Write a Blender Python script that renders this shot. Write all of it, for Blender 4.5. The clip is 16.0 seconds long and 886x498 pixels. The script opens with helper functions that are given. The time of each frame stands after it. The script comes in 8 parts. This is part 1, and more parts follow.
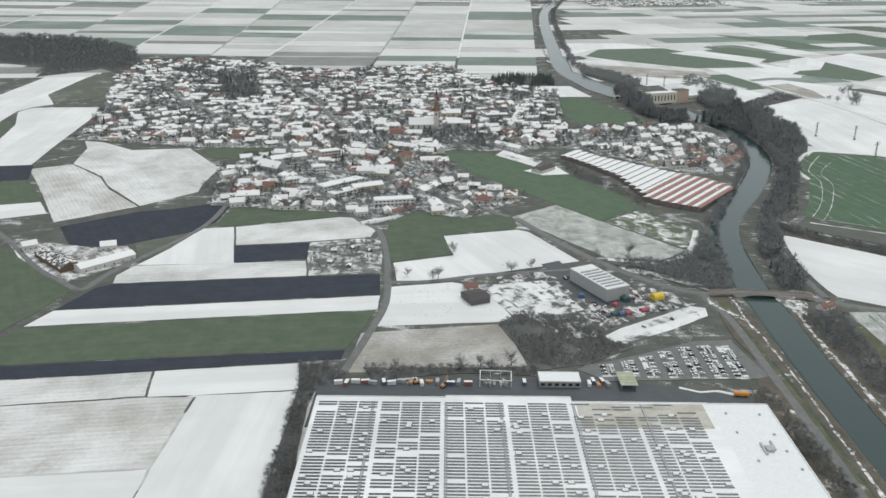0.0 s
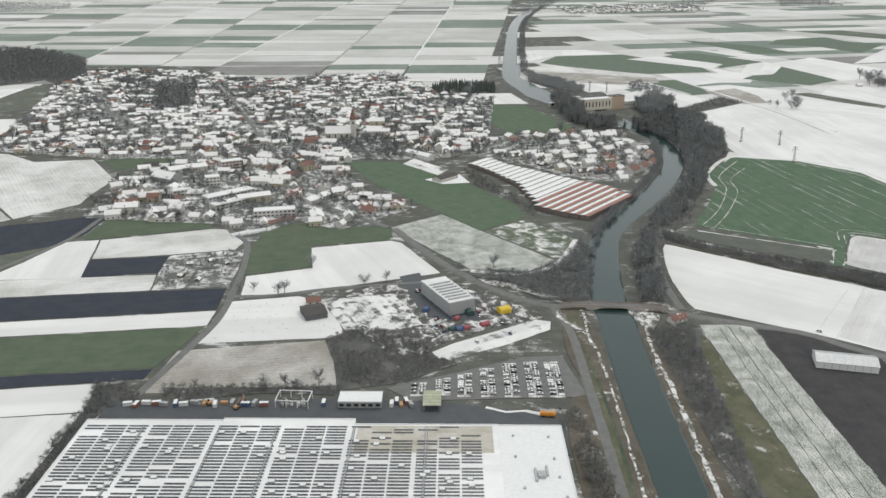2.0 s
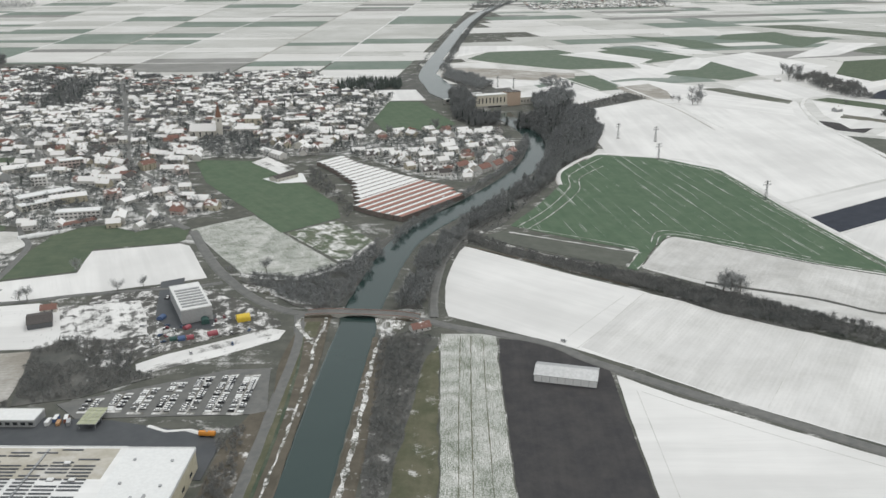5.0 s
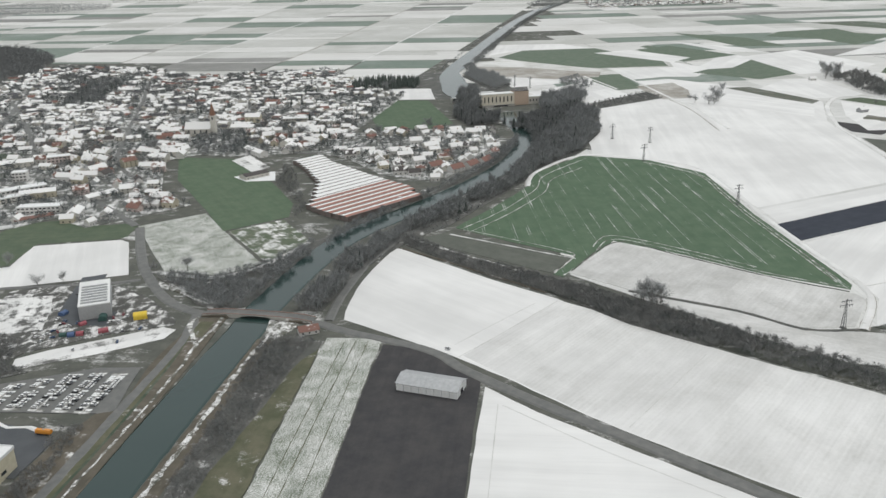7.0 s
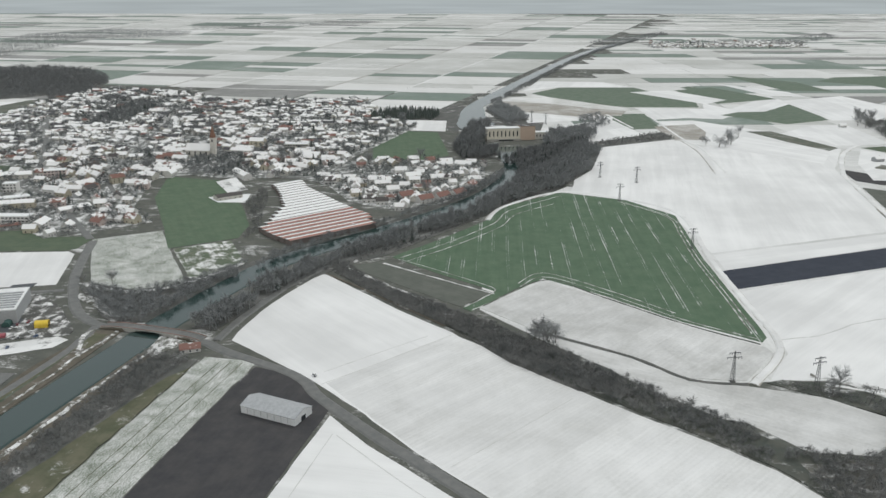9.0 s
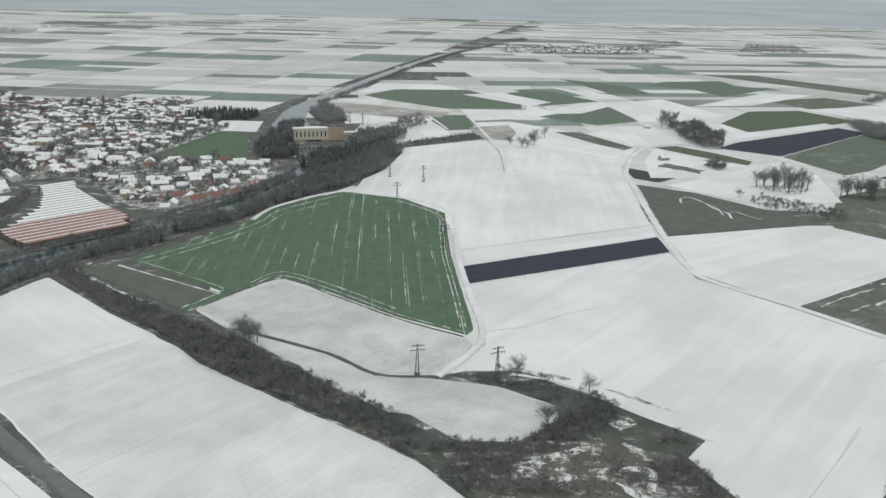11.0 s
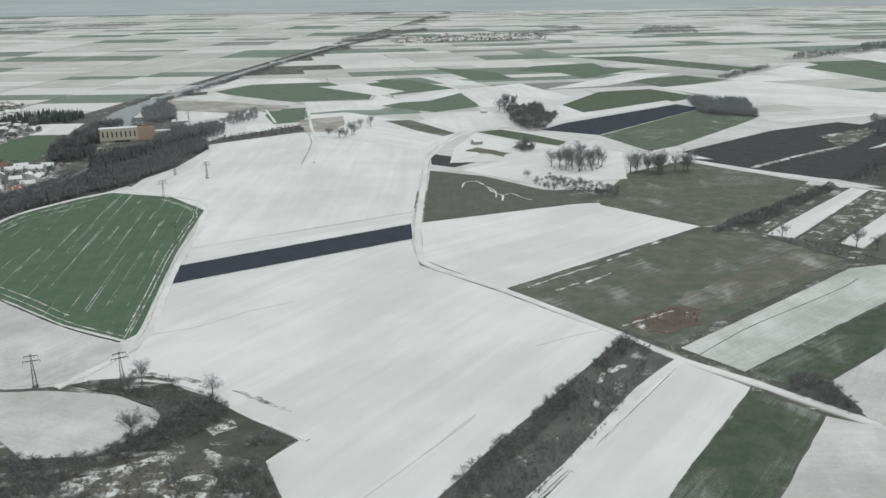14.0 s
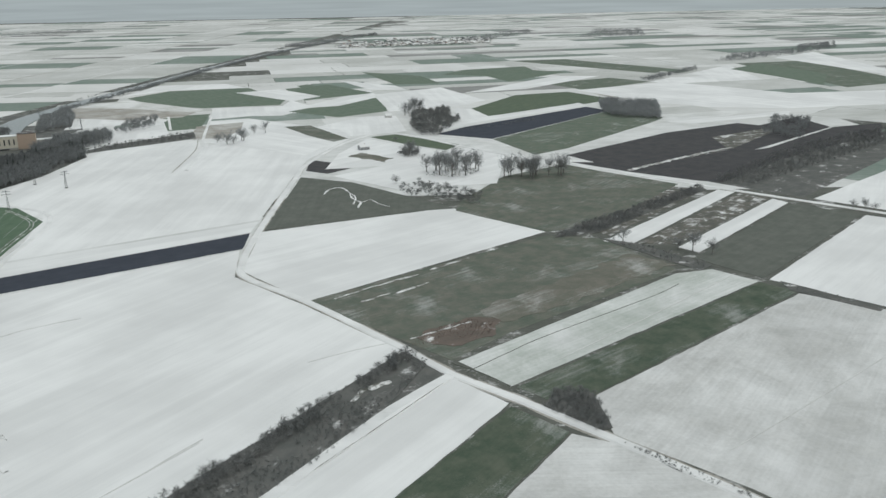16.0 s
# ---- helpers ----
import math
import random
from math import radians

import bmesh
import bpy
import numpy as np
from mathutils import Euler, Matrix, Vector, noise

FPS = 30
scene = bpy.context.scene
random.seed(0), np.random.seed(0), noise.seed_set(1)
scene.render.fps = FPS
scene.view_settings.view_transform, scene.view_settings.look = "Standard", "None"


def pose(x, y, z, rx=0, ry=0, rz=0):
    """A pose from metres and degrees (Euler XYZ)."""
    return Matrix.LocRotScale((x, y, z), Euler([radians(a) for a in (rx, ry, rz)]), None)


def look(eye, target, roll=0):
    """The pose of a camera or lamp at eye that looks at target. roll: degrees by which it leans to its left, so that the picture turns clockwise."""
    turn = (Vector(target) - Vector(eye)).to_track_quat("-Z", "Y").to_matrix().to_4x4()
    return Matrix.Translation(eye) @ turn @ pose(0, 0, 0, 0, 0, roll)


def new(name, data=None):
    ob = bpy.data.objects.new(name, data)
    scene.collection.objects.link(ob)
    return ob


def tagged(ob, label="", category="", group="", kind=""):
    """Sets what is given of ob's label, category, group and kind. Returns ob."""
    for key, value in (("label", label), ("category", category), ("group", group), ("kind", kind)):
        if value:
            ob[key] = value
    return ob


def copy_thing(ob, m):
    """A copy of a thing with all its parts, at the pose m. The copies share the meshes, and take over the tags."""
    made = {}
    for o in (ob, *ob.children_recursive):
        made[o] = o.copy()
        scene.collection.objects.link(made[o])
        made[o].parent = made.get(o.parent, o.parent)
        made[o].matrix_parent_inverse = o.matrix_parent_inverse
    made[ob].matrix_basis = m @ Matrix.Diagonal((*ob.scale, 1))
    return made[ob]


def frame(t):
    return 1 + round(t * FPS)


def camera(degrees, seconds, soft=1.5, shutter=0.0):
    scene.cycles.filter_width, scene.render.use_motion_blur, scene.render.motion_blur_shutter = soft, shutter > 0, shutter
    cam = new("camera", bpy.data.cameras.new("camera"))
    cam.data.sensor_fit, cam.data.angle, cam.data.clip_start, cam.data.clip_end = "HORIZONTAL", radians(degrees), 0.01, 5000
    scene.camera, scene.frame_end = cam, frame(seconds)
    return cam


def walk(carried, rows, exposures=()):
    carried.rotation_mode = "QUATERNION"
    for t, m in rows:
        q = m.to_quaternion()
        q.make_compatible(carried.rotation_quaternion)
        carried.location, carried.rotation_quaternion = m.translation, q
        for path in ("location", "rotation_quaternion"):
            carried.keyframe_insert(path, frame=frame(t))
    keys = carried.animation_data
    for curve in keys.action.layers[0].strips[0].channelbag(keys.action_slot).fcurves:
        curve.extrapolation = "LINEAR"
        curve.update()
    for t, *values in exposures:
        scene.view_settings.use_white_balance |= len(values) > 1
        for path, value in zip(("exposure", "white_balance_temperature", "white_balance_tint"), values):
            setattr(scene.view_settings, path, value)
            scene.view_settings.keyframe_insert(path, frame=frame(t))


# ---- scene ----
cam = camera(55.53, 16.0)
PATH = [
    (0, (-0.539, 1.080, 158.829), (-0.908, 94.994, 124.477), 0.51),
    (0.5, (18.749, 5.096, 157.887), (18.391, 99.163, 123.956), 0.49),
    (1, (38.037, 9.113, 156.945), (37.712, 103.303, 123.357), 0.36),
    (1.5, (57.325, 13.129, 156.002), (56.846, 107.403, 122.653), 0.24),
    (2, (76.613, 17.145, 155.060), (75.419, 111.414, 121.713), -0.12),
    (2.5, (95.901, 21.161, 154.118), (94.035, 115.408, 120.741), -0.36),
    (3, (115.189, 25.178, 153.176), (113.427, 119.429, 119.805), -0.44),
    (3.5, (134.477, 29.194, 152.233), (132.606, 123.414, 118.782), -0.42),
    (4, (153.765, 33.210, 151.291), (151.935, 127.420, 117.809), -0.35),
    (4.5, (173.053, 37.226, 150.349), (171.063, 131.421, 116.832), -0.60),
    (5, (192.341, 41.243, 149.406), (190.424, 135.419, 115.833), -0.41),
    (5.2, (200.057, 42.849, 149.029), (198.197, 137.009, 115.407), -0.39),
    (7.3, (281.067, 59.717, 145.072), (264.848, 152.591, 111.732), -1.46),
    (7.5, (288.782, 61.324, 144.695), (269.360, 153.573, 111.336), -1.46),
    (8, (308.070, 65.340, 143.753), (286.161, 157.525, 111.785), -0.90),
    (8.5, (327.358, 69.356, 142.810), (305.190, 162.050, 112.538), -0.05),
    (9, (346.646, 73.372, 141.868), (325.677, 166.577, 112.317), 0.03),
    (9.5, (365.934, 77.389, 140.926), (346.821, 171.046, 111.549), 0.32),
    (10, (385.222, 81.405, 139.984), (369.740, 175.795, 110.813), 0.60),
    (10.2, (392.938, 83.011, 139.607), (379.373, 177.756, 110.633), 0.87),
    (12.3, (473.948, 99.879, 135.649), (468.710, 195.406, 106.540), 0.66),
    (12.5, (481.663, 101.486, 135.272), (476.731, 196.950, 105.907), 0.56),
    (13, (500.951, 105.502, 134.330), (497.322, 200.941, 104.694), 0.28),
    (13.5, (520.239, 109.519, 133.388), (517.188, 204.982, 103.767), -0.65),
    (14, (539.527, 113.535, 132.445), (537.531, 209.025, 102.821), -0.72),
    (14.5, (558.815, 117.551, 131.503), (557.505, 213.025, 101.786), -0.72),
    (15, (578.103, 121.567, 130.561), (577.335, 217.093, 100.993), -0.76),
    (15.5, (597.391, 125.584, 129.618), (597.323, 221.209, 100.365), -0.93),
    (16, (616.679, 129.600, 128.676), (617.417, 225.262, 99.551), -1.08),
]
walk(cam, [(t, look(eye, target, roll)) for t, eye, target, roll in PATH],
     [(0, 0.19, 6280, 8), (1.5, 0.2, 6480, 9), (3.5, 0.2, 6510, 9.5), (5, 0.17, 6500, 9.5), (7.5, 0.15, 6450, 9.5), (9.5, 0.06, 6350, 8), (12.5, -0.04, 6290, 6), (14, -0.05, 6320, 6), (16, -0.05, 6250, 5.5)])

# Plan numbers below are metres on the ground; the model of the plain is built at this scale.
U = 0.54

# ---------------------------------------------------------------- world and sun
sky_world = bpy.data.worlds.new("overcast_sky")
scene.world = sky_world
sky_world.use_nodes = True
nt = sky_world.node_tree
nt.nodes.clear()
w_out = nt.nodes.new("ShaderNodeOutputWorld")
w_bg = nt.nodes.new("ShaderNodeBackground")
w_sky = nt.nodes.new("ShaderNodeTexSky")
w_sky.sky_type = "NISHITA"
w_sky.sun_disc = False
w_sky.sun_elevation = radians(28)
w_sky.sun_rotation = radians(160)
w_sky.dust_density = 6.0
w_scale = nt.nodes.new("ShaderNodeVectorMath")
w_scale.operation = "SCALE"
w_scale.inputs["Scale"].default_value = 0.07
w_cloud = nt.nodes.new("ShaderNodeMix")          # cloud cover over the blue sky
w_cloud.data_type = "RGBA"
w_cloud.inputs[0].default_value = 0.86
w_cloud.inputs[7].default_value = (0.80, 0.83, 0.84, 1)
w_co = nt.nodes.new("ShaderNodeTexCoord")
w_sep = nt.nodes.new("ShaderNodeSeparateXYZ")
w_low = nt.nodes.new("ShaderNodeMapRange")       # the plain beyond the horizon haze
w_low.inputs["From Min"].default_value = -0.002
w_low.inputs["From Max"].default_value = 0.03
w_mix = nt.nodes.new("ShaderNodeMix")
w_mix.data_type = "RGBA"
w_map = nt.nodes.new("ShaderNodeMapping")
w_map.inputs["Scale"].default_value = (9, 9, 260)
w_noise = nt.nodes.new("ShaderNodeTexNoise")
w_noise.inputs["Scale"].default_value = 1.0
w_noise.inputs["Detail"].default_value = 3
w_ramp = nt.nodes.new("ShaderNodeValToRGB")
w_ramp.color_ramp.elements[0].position = 0.35
w_ramp.color_ramp.elements[0].color = (0.42, 0.455, 0.465, 1)
w_ramp.color_ramp.elements[1].position = 0.65
w_ramp.color_ramp.elements[1].color = (0.48, 0.52, 0.53, 1)
L = nt.links.new
L(w_sky.outputs[0], w_scale.inputs[0])
L(w_scale.outputs[0], w_cloud.inputs[6])
L(w_co.outputs["Generated"], w_sep.inputs[0])
L(w_sep.outputs["Z"], w_low.inputs["Value"])
L(w_co.outputs["Generated"], w_map.inputs["Vector"])
L(w_map.outputs[0], w_noise.inputs["Vector"])
L(w_noise.outputs["Fac"], w_ramp.inputs[0])
L(w_low.outputs[0], w_mix.inputs[0])
L(w_ramp.outputs[0], w_mix.inputs[6])
L(w_cloud.outputs[2], w_mix.inputs[7])
L(w_mix.outputs[2], w_bg.inputs["Color"])
w_bg.inputs["Strength"].default_value = 0.85
L(w_bg.outputs[0], w_out.inputs["Surface"])

sun_data = bpy.data.lights.new("sun", "SUN")
sun_data.energy = 0.9
sun_data.angle = radians(25)
sun_data.color = (1.0, 0.97, 0.92)
sun = new("sun", sun_data)
sun.matrix_world = look((700, 600, 900), (500, 200, 0))


# ---------------------------------------------------------------- materials
def nodes_of(name, rough=0.9, spec=0.2):
    m = bpy.data.materials.new(name)
    m.use_nodes = True
    t = m.node_tree
    b = t.nodes["Principled BSDF"]
    b.inputs["Roughness"].default_value = rough
    b.inputs["Specular IOR Level"].default_value = spec
    return m, t, b


def tex_noise(t, vec, scale, detail=4.0, rough=0.6, distort=0.0):
    n = t.nodes.new("ShaderNodeTexNoise")
    n.inputs["Scale"].default_value = scale
    n.inputs["Detail"].default_value = detail
    n.inputs["Roughness"].default_value = rough
    n.inputs["Distortion"].default_value = distort
    if vec:
        t.links.new(vec, n.inputs["Vector"])
    return n.outputs["Fac"]


def calc(t, op, a, b=0.0, clamp=False):
    n = t.nodes.new("ShaderNodeMath")
    n.operation = op
    n.use_clamp = clamp
    for i, v in enumerate((a, b)):
        if isinstance(v, (int, float)):
            n.inputs[i].default_value = v
        else:
            t.links.new(v, n.inputs[i])
    return n.outputs[0]


def step(t, value, lo, hi):
    n = t.nodes.new("ShaderNodeMapRange")
    n.interpolation_type = "SMOOTHSTEP"
    n.inputs["From Min"].default_value = lo
    n.inputs["From Max"].default_value = hi
    t.links.new(value, n.inputs["Value"])
    return n.outputs[0]


def blend(t, fac, a, b):
    n = t.nodes.new("ShaderNodeMix")
    n.data_type = "RGBA"
    if isinstance(fac, (int, float)):
        n.inputs[0].default_value = fac
    else:
        t.links.new(fac, n.inputs[0])
    for i, v in ((6, a), (7, b)):
        if isinstance(v, tuple):
            n.inputs[i].default_value = (*v, 1)
        else:
            t.links.new(v, n.inputs[i])
    return n.outputs[2]


def relief(t, b, height, strength, distance):
    n = t.nodes.new("ShaderNodeBump")
    n.inputs["Strength"].default_value = strength
    n.inputs["Distance"].default_value = distance
    t.links.new(height, n.inputs["Height"])
    t.links.new(n.outputs[0], b.inputs["Normal"])


def object_coords(t, scale=(1, 1, 1)):
    c = t.nodes.new("ShaderNodeTexCoord")
    m = t.nodes.new("ShaderNodeMapping")
    m.inputs["Scale"].default_value = tuple(k / U for k in scale)
    t.links.new(c.outputs["Object"], m.inputs["Vector"])
    return m.outputs[0]


SNOW = (0.815, 0.812, 0.804)


def land(name, soil_a, soil_b, cover, rows=0.0, row_gain=0.0, soft=0.10, patch=0.018, snow=SNOW, tracks=0.0, grain=0.35, lines=0.16, share=(0.55, 0.25, 0.20), full=1.0):
    """Farmland: two soil or crop tones under a snow cover (0 bare, 1 closed), which thins in patches and along the rows
    that run along the field's own x axis, rows metres apart; tracks: wheel tracks of the given spacing."""
    m, t, b = nodes_of(name, 0.92, 0.15)
    v = object_coords(t)
    long_v = object_coords(t, (0.06, 1, 1))
    big = tex_noise(t, v, patch, 5, 0.62, 0.6)
    fine = tex_noise(t, v, grain, 4, 0.7)
    streak = tex_noise(t, long_v, lines, 4, 0.6)
    soil = blend(t, step(t, tex_noise(t, v, 0.05, 6, 0.7), 0.3, 0.7), soil_a, soil_b)
    soil = blend(t, calc(t, "MULTIPLY", step(t, streak, 0.35, 0.7), 0.22), soil, tuple(c * 0.6 for c in soil_a))
    level = calc(t, "ADD", calc(t, "MULTIPLY", big, share[0]), calc(t, "MULTIPLY", streak, share[1]))
    level = calc(t, "ADD", level, calc(t, "MULTIPLY", fine, share[2]))
    if rows:
        w = t.nodes.new("ShaderNodeTexWave")
        w.bands_direction = "Y"
        w.inputs["Scale"].default_value = 0.314 / rows
        w.inputs["Distortion"].default_value = 0.8
        w.inputs["Detail Scale"].default_value = 0.4
        t.links.new(v, w.inputs["Vector"])
        level = calc(t, "ADD", level, calc(t, "MULTIPLY", calc(t, "SUBTRACT", w.outputs["Fac"], 0.5), row_gain))
    if tracks:
        s = t.nodes.new("ShaderNodeSeparateXYZ")
        t.links.new(v, s.inputs[0])
        wob = calc(t, "MULTIPLY", tex_noise(t, v, 0.006, 2), 4.0)
        saw = calc(t, "PINGPONG", calc(t, "ADD", s.outputs["Y"], wob), tracks / 2)
        rut = calc(t, "ABSOLUTE", calc(t, "SUBTRACT", saw, 1.2))
        line = calc(t, "SUBTRACT", 1.0, step(t, rut, 0.25, 0.95))
        line = calc(t, "MULTIPLY", line, step(t, calc(t, "ADD", calc(t, "MULTIPLY", tex_noise(t, long_v, 0.09, 4), 0.7), calc(t, "MULTIPLY", fine, 0.3)), 0.38, 0.58))
        level = calc(t, "ADD", level, calc(t, "MULTIPLY", line, 0.235))
    mask = step(t, level, 0.5 - (cover - 0.5) * 0.7 - soft, 0.5 - (cover - 0.5) * 0.7 + soft)
    if full < 1:
        mask = calc(t, "MULTIPLY", mask, full)
    drift = calc(t, "ADD", calc(t, "MULTIPLY", tex_noise(t, v, patch * 0.35, 4, 0.6), 0.6), calc(t, "MULTIPLY", tex_noise(t, long_v, 0.05, 5, 0.65), 0.4))
    white = blend(t, step(t, drift, 0.36, 0.66), tuple(c * 0.80 for c in snow), snow)
    rub = tex_noise(t, object_coords(t, (0.035, 1, 1)), 0.55, 5, 0.7)          # faint drill rows through the snow
    speck = tex_noise(t, v, 1.1, 3, 0.7)
    rub = calc(t, "MULTIPLY", step(t, calc(t, "ADD", calc(t, "MULTIPLY", rub, 0.75), calc(t, "MULTIPLY", speck, 0.25)), 0.50, 0.68), step(t, big, 0.38, 0.62))
    white = blend(t, calc(t, "MULTIPLY", rub, 0.30), white, tuple(c * 0.70 for c in snow))
    t.links.new(blend(t, mask, soil, white), b.inputs["Base Color"])
    relief(t, b, calc(t, "ADD", fine, streak), 0.5, 0.15)
    return m


def plain(name, col_a, col_b, scale=0.4, rough=0.85, spec=0.2, metal=0.0, random_gain=0.0, bump=0.05):
    """A surface of one stuff, mottled between two tones; random_gain: how far it varies from one object to the next."""
    m, t, b = nodes_of(name, rough, spec)
    b.inputs["Metallic"].default_value = metal
    v = object_coords(t)
    n = tex_noise(t, v, scale, 6, 0.65)
    c = blend(t, step(t, n, 0.3, 0.7), col_a, col_b)
    if random_gain:
        info = t.nodes.new("ShaderNodeObjectInfo")
        h = t.nodes.new("ShaderNodeHueSaturation")
        t.links.new(c, h.inputs["Color"])
        t.links.new(calc(t, "ADD", 1 - random_gain, calc(t, "MULTIPLY", info.outputs["Random"], 2 * random_gain)), h.inputs["Value"])
        c = h.outputs["Color"]
    t.links.new(c, b.inputs["Base Color"])
    relief(t, b, tex_noise(t, v, scale * 4, 4), 0.4, bump)
    return m


def snowy(name, tile_a, tile_b, cover, scale=0.5, rough=0.85):
    """A roof or paving under broken snow; every object has its own share of it."""
    m, t, b = nodes_of(name, rough, 0.2)
    v = object_coords(t)
    info = t.nodes.new("ShaderNodeObjectInfo")
    shift = t.nodes.new("ShaderNodeVectorMath")
    t.links.new(v, shift.inputs[0])
    sh = calc(t, "MULTIPLY", info.outputs["Random"], 90.0)
    t.links.new(sh, shift.inputs[1])
    n = tex_noise(t, shift.outputs[0], scale, 5, 0.6)
    k = calc(t, "ADD", n, calc(t, "MULTIPLY", calc(t, "SUBTRACT", info.outputs["Random"], 0.5), 0.45))
    mask = step(t, k, 0.52 - (cover - 0.5), 0.62 - (cover - 0.5))
    tile = blend(t, step(t, tex_noise(t, v, 2.0, 3), 0.3, 0.7), tile_a, tile_b)
    t.links.new(blend(t, mask, tile, SNOW), b.inputs["Base Color"])
    relief(t, b, n, 0.3, 0.1)
    return m


M_SNOW = land("snow_field", (0.42, 0.42, 0.39), (0.50, 0.49, 0.46), 0.93, 3.0, 0.05, 0.22)
M_RUBBED = land("rubbed_snow_field", (0.40, 0.40, 0.38), (0.50, 0.495, 0.47), 0.68, 3.0, 0.03, 0.28, lines=0.3)
M_THIN = land("thin_snow_stubble", (0.26, 0.27, 0.22), (0.36, 0.35, 0.30), 0.62, 5.0, 0.03, 0.22, lines=0.5)
M_VINE = land("furrowed_thin_snow", (0.28, 0.26, 0.22), (0.38, 0.36, 0.31), 0.56, 5.0, 0.035, 0.22, lines=0.5)
M_GREEN = land("winter_wheat", (0.092, 0.124, 0.086), (0.128, 0.154, 0.106), 0.05, 6.0, 0.05, 0.14)
M_CROP = land("winter_wheat_with_tracks", (0.090, 0.142, 0.092), (0.122, 0.172, 0.116), 0.12, 4.0, 0.06, 0.12, tracks=15.0)
M_DARK = land("dark_ploughed_soil", (0.044, 0.050, 0.066), (0.058, 0.065, 0.082), -0.35, 3.0, 0.02)
M_BROWN = land("brown_ploughed_soil", (0.056, 0.056, 0.060), (0.082, 0.079, 0.079), -0.15, 3.0, 0.04)
M_MEADOW = land("winter_meadow", (0.104, 0.126, 0.100), (0.172, 0.168, 0.142), 0.35, 6.0, 0.012, 0.10, grain=0.6, lines=0.3, full=0.4)
M_OLIVE = land("olive_crop", (0.108, 0.142, 0.108), (0.160, 0.174, 0.138), 0.26, 7.0, 0.08, 0.14)
M_SEDGE = land("tan_sedge", (0.128, 0.135, 0.108), (0.188, 0.176, 0.150), 0.38, 3.0, 0.01, 0.10, grain=0.6, lines=0.3, full=0.45)
M_RUSSET = land("russet_reed_ground", (0.125, 0.108, 0.094), (0.175, 0.140, 0.120), 0.37, 0, 0, 0.05, patch=0.05)
M_FEN = land("open_fen", (0.098, 0.102, 0.090), (0.168, 0.156, 0.136), 0.41, 0, 0, 0.06, patch=0.06, grain=0.6)
# winter crop of the distant fields, its green paled to imitate haze
M_HAZY_CROP = land("haze_paled_crop", (0.122, 0.165, 0.122), (0.168, 0.200, 0.158), 0.10, 7.0, 0.05, 0.16)
M_TURF = land("winter_turf", (0.096, 0.142, 0.093), (0.130, 0.170, 0.116), 0.06, 7.0, 0.03, 0.14)
M_FALLOW = land("grey_fallow", (0.112, 0.122, 0.106), (0.150, 0.156, 0.138), 0.12, 4.0, 0.04, 0.12)
M_TINT = land("pale_snow_over_sprouts", (0.30, 0.345, 0.295), (0.38, 0.415, 0.365), 0.52, 4.0, 0.015, 0.26, lines=0.3)
M_TRODDEN = land("trampled_snow", (0.13, 0.13, 0.125), (0.20, 0.195, 0.185), 0.58, 0, 0, 0.05, patch=0.05, grain=0.7)
M_DULL = land("dull_thin_snow", (0.36, 0.36, 0.345), (0.47, 0.465, 0.445), 0.50, 3.0, 0.01, 0.26, lines=0.3)
M_RUT = land("wheel_rut", (0.50, 0.50, 0.48), (0.62, 0.62, 0.60), 0.45, 0, 0, 0.2, patch=0.06)
M_SLUSH = land("trodden_slush", (0.10, 0.102, 0.10), (0.17, 0.168, 0.16), 0.54, 0, 0, 0.05, patch=0.09, grain=0.8)
M_DIRT = land("dirty_gravel_yard", (0.088, 0.090, 0.086), (0.145, 0.142, 0.132), 0.45, 0, 0, 0.05, patch=0.10, grain=0.8)
M_SCRUB = land("scrubland", (0.102, 0.108, 0.102), (0.158, 0.155, 0.146), 0.34, 0, 0, 0.06, patch=0.05, grain=0.6)
M_DAMP = land("damp_dark_grass", (0.074, 0.086, 0.076), (0.122, 0.120, 0.104), 0.36, 0, 0, 0.06, patch=0.05, grain=0.7)
M_BROKEN = land("broken_snow_in_grass", (0.098, 0.100, 0.084), (0.150, 0.145, 0.120), 0.50, 0, 0, 0.05, patch=0.16, grain=0.9, lines=0.5, share=(0.5, 0.15, 0.35))
M_PATCHY = land("patchy_snow", (0.14, 0.137, 0.12), (0.22, 0.212, 0.19), 0.50, 0, 0, 0.08, patch=0.08)
M_GROUND = land("open_ground", (0.095, 0.101, 0.089), (0.145, 0.145, 0.129), 0.365, 0, 0, 0.07, patch=0.03, grain=0.5)
M_YARD = land("garden_ground", (0.124, 0.134, 0.124), (0.195, 0.197, 0.184), 0.465, 0, 0, 0.07, patch=0.07, grain=0.7)
M_GRASSY = land("grass_with_thin_snow", (0.118, 0.150, 0.104), (0.18, 0.202, 0.150), 0.485, 0, 0, 0.11, patch=0.06, grain=1.1, lines=1.5, share=(0.24, 0.22, 0.54))
M_MELT = land("melting_snow_over_grass", (0.100, 0.132, 0.088), (0.165, 0.176, 0.132), 0.46, 0, 0, 0.06, patch=0.07, grain=0.9)
M_VERGE = land("dull_green_verge", (0.092, 0.102, 0.066), (0.160, 0.152, 0.108), 0.33, 0, 0, 0.06, patch=0.06, grain=0.9)
M_PALE = land("pale_thin_snow", (0.36, 0.37, 0.34), (0.44, 0.44, 0.41), 0.62, 4.0, 0.05, 0.30)
M_TAN = land("tan_stubble", (0.27, 0.25, 0.22), (0.36, 0.34, 0.30), 0.36, 4.0, 0.02, 0.22, lines=0.5)
M_GRASS = land("rough_grass", (0.062, 0.088, 0.062), (0.118, 0.132, 0.100), 0.37, 5.0, 0.01, 0.10, grain=0.8, lines=0.3, full=0.35)
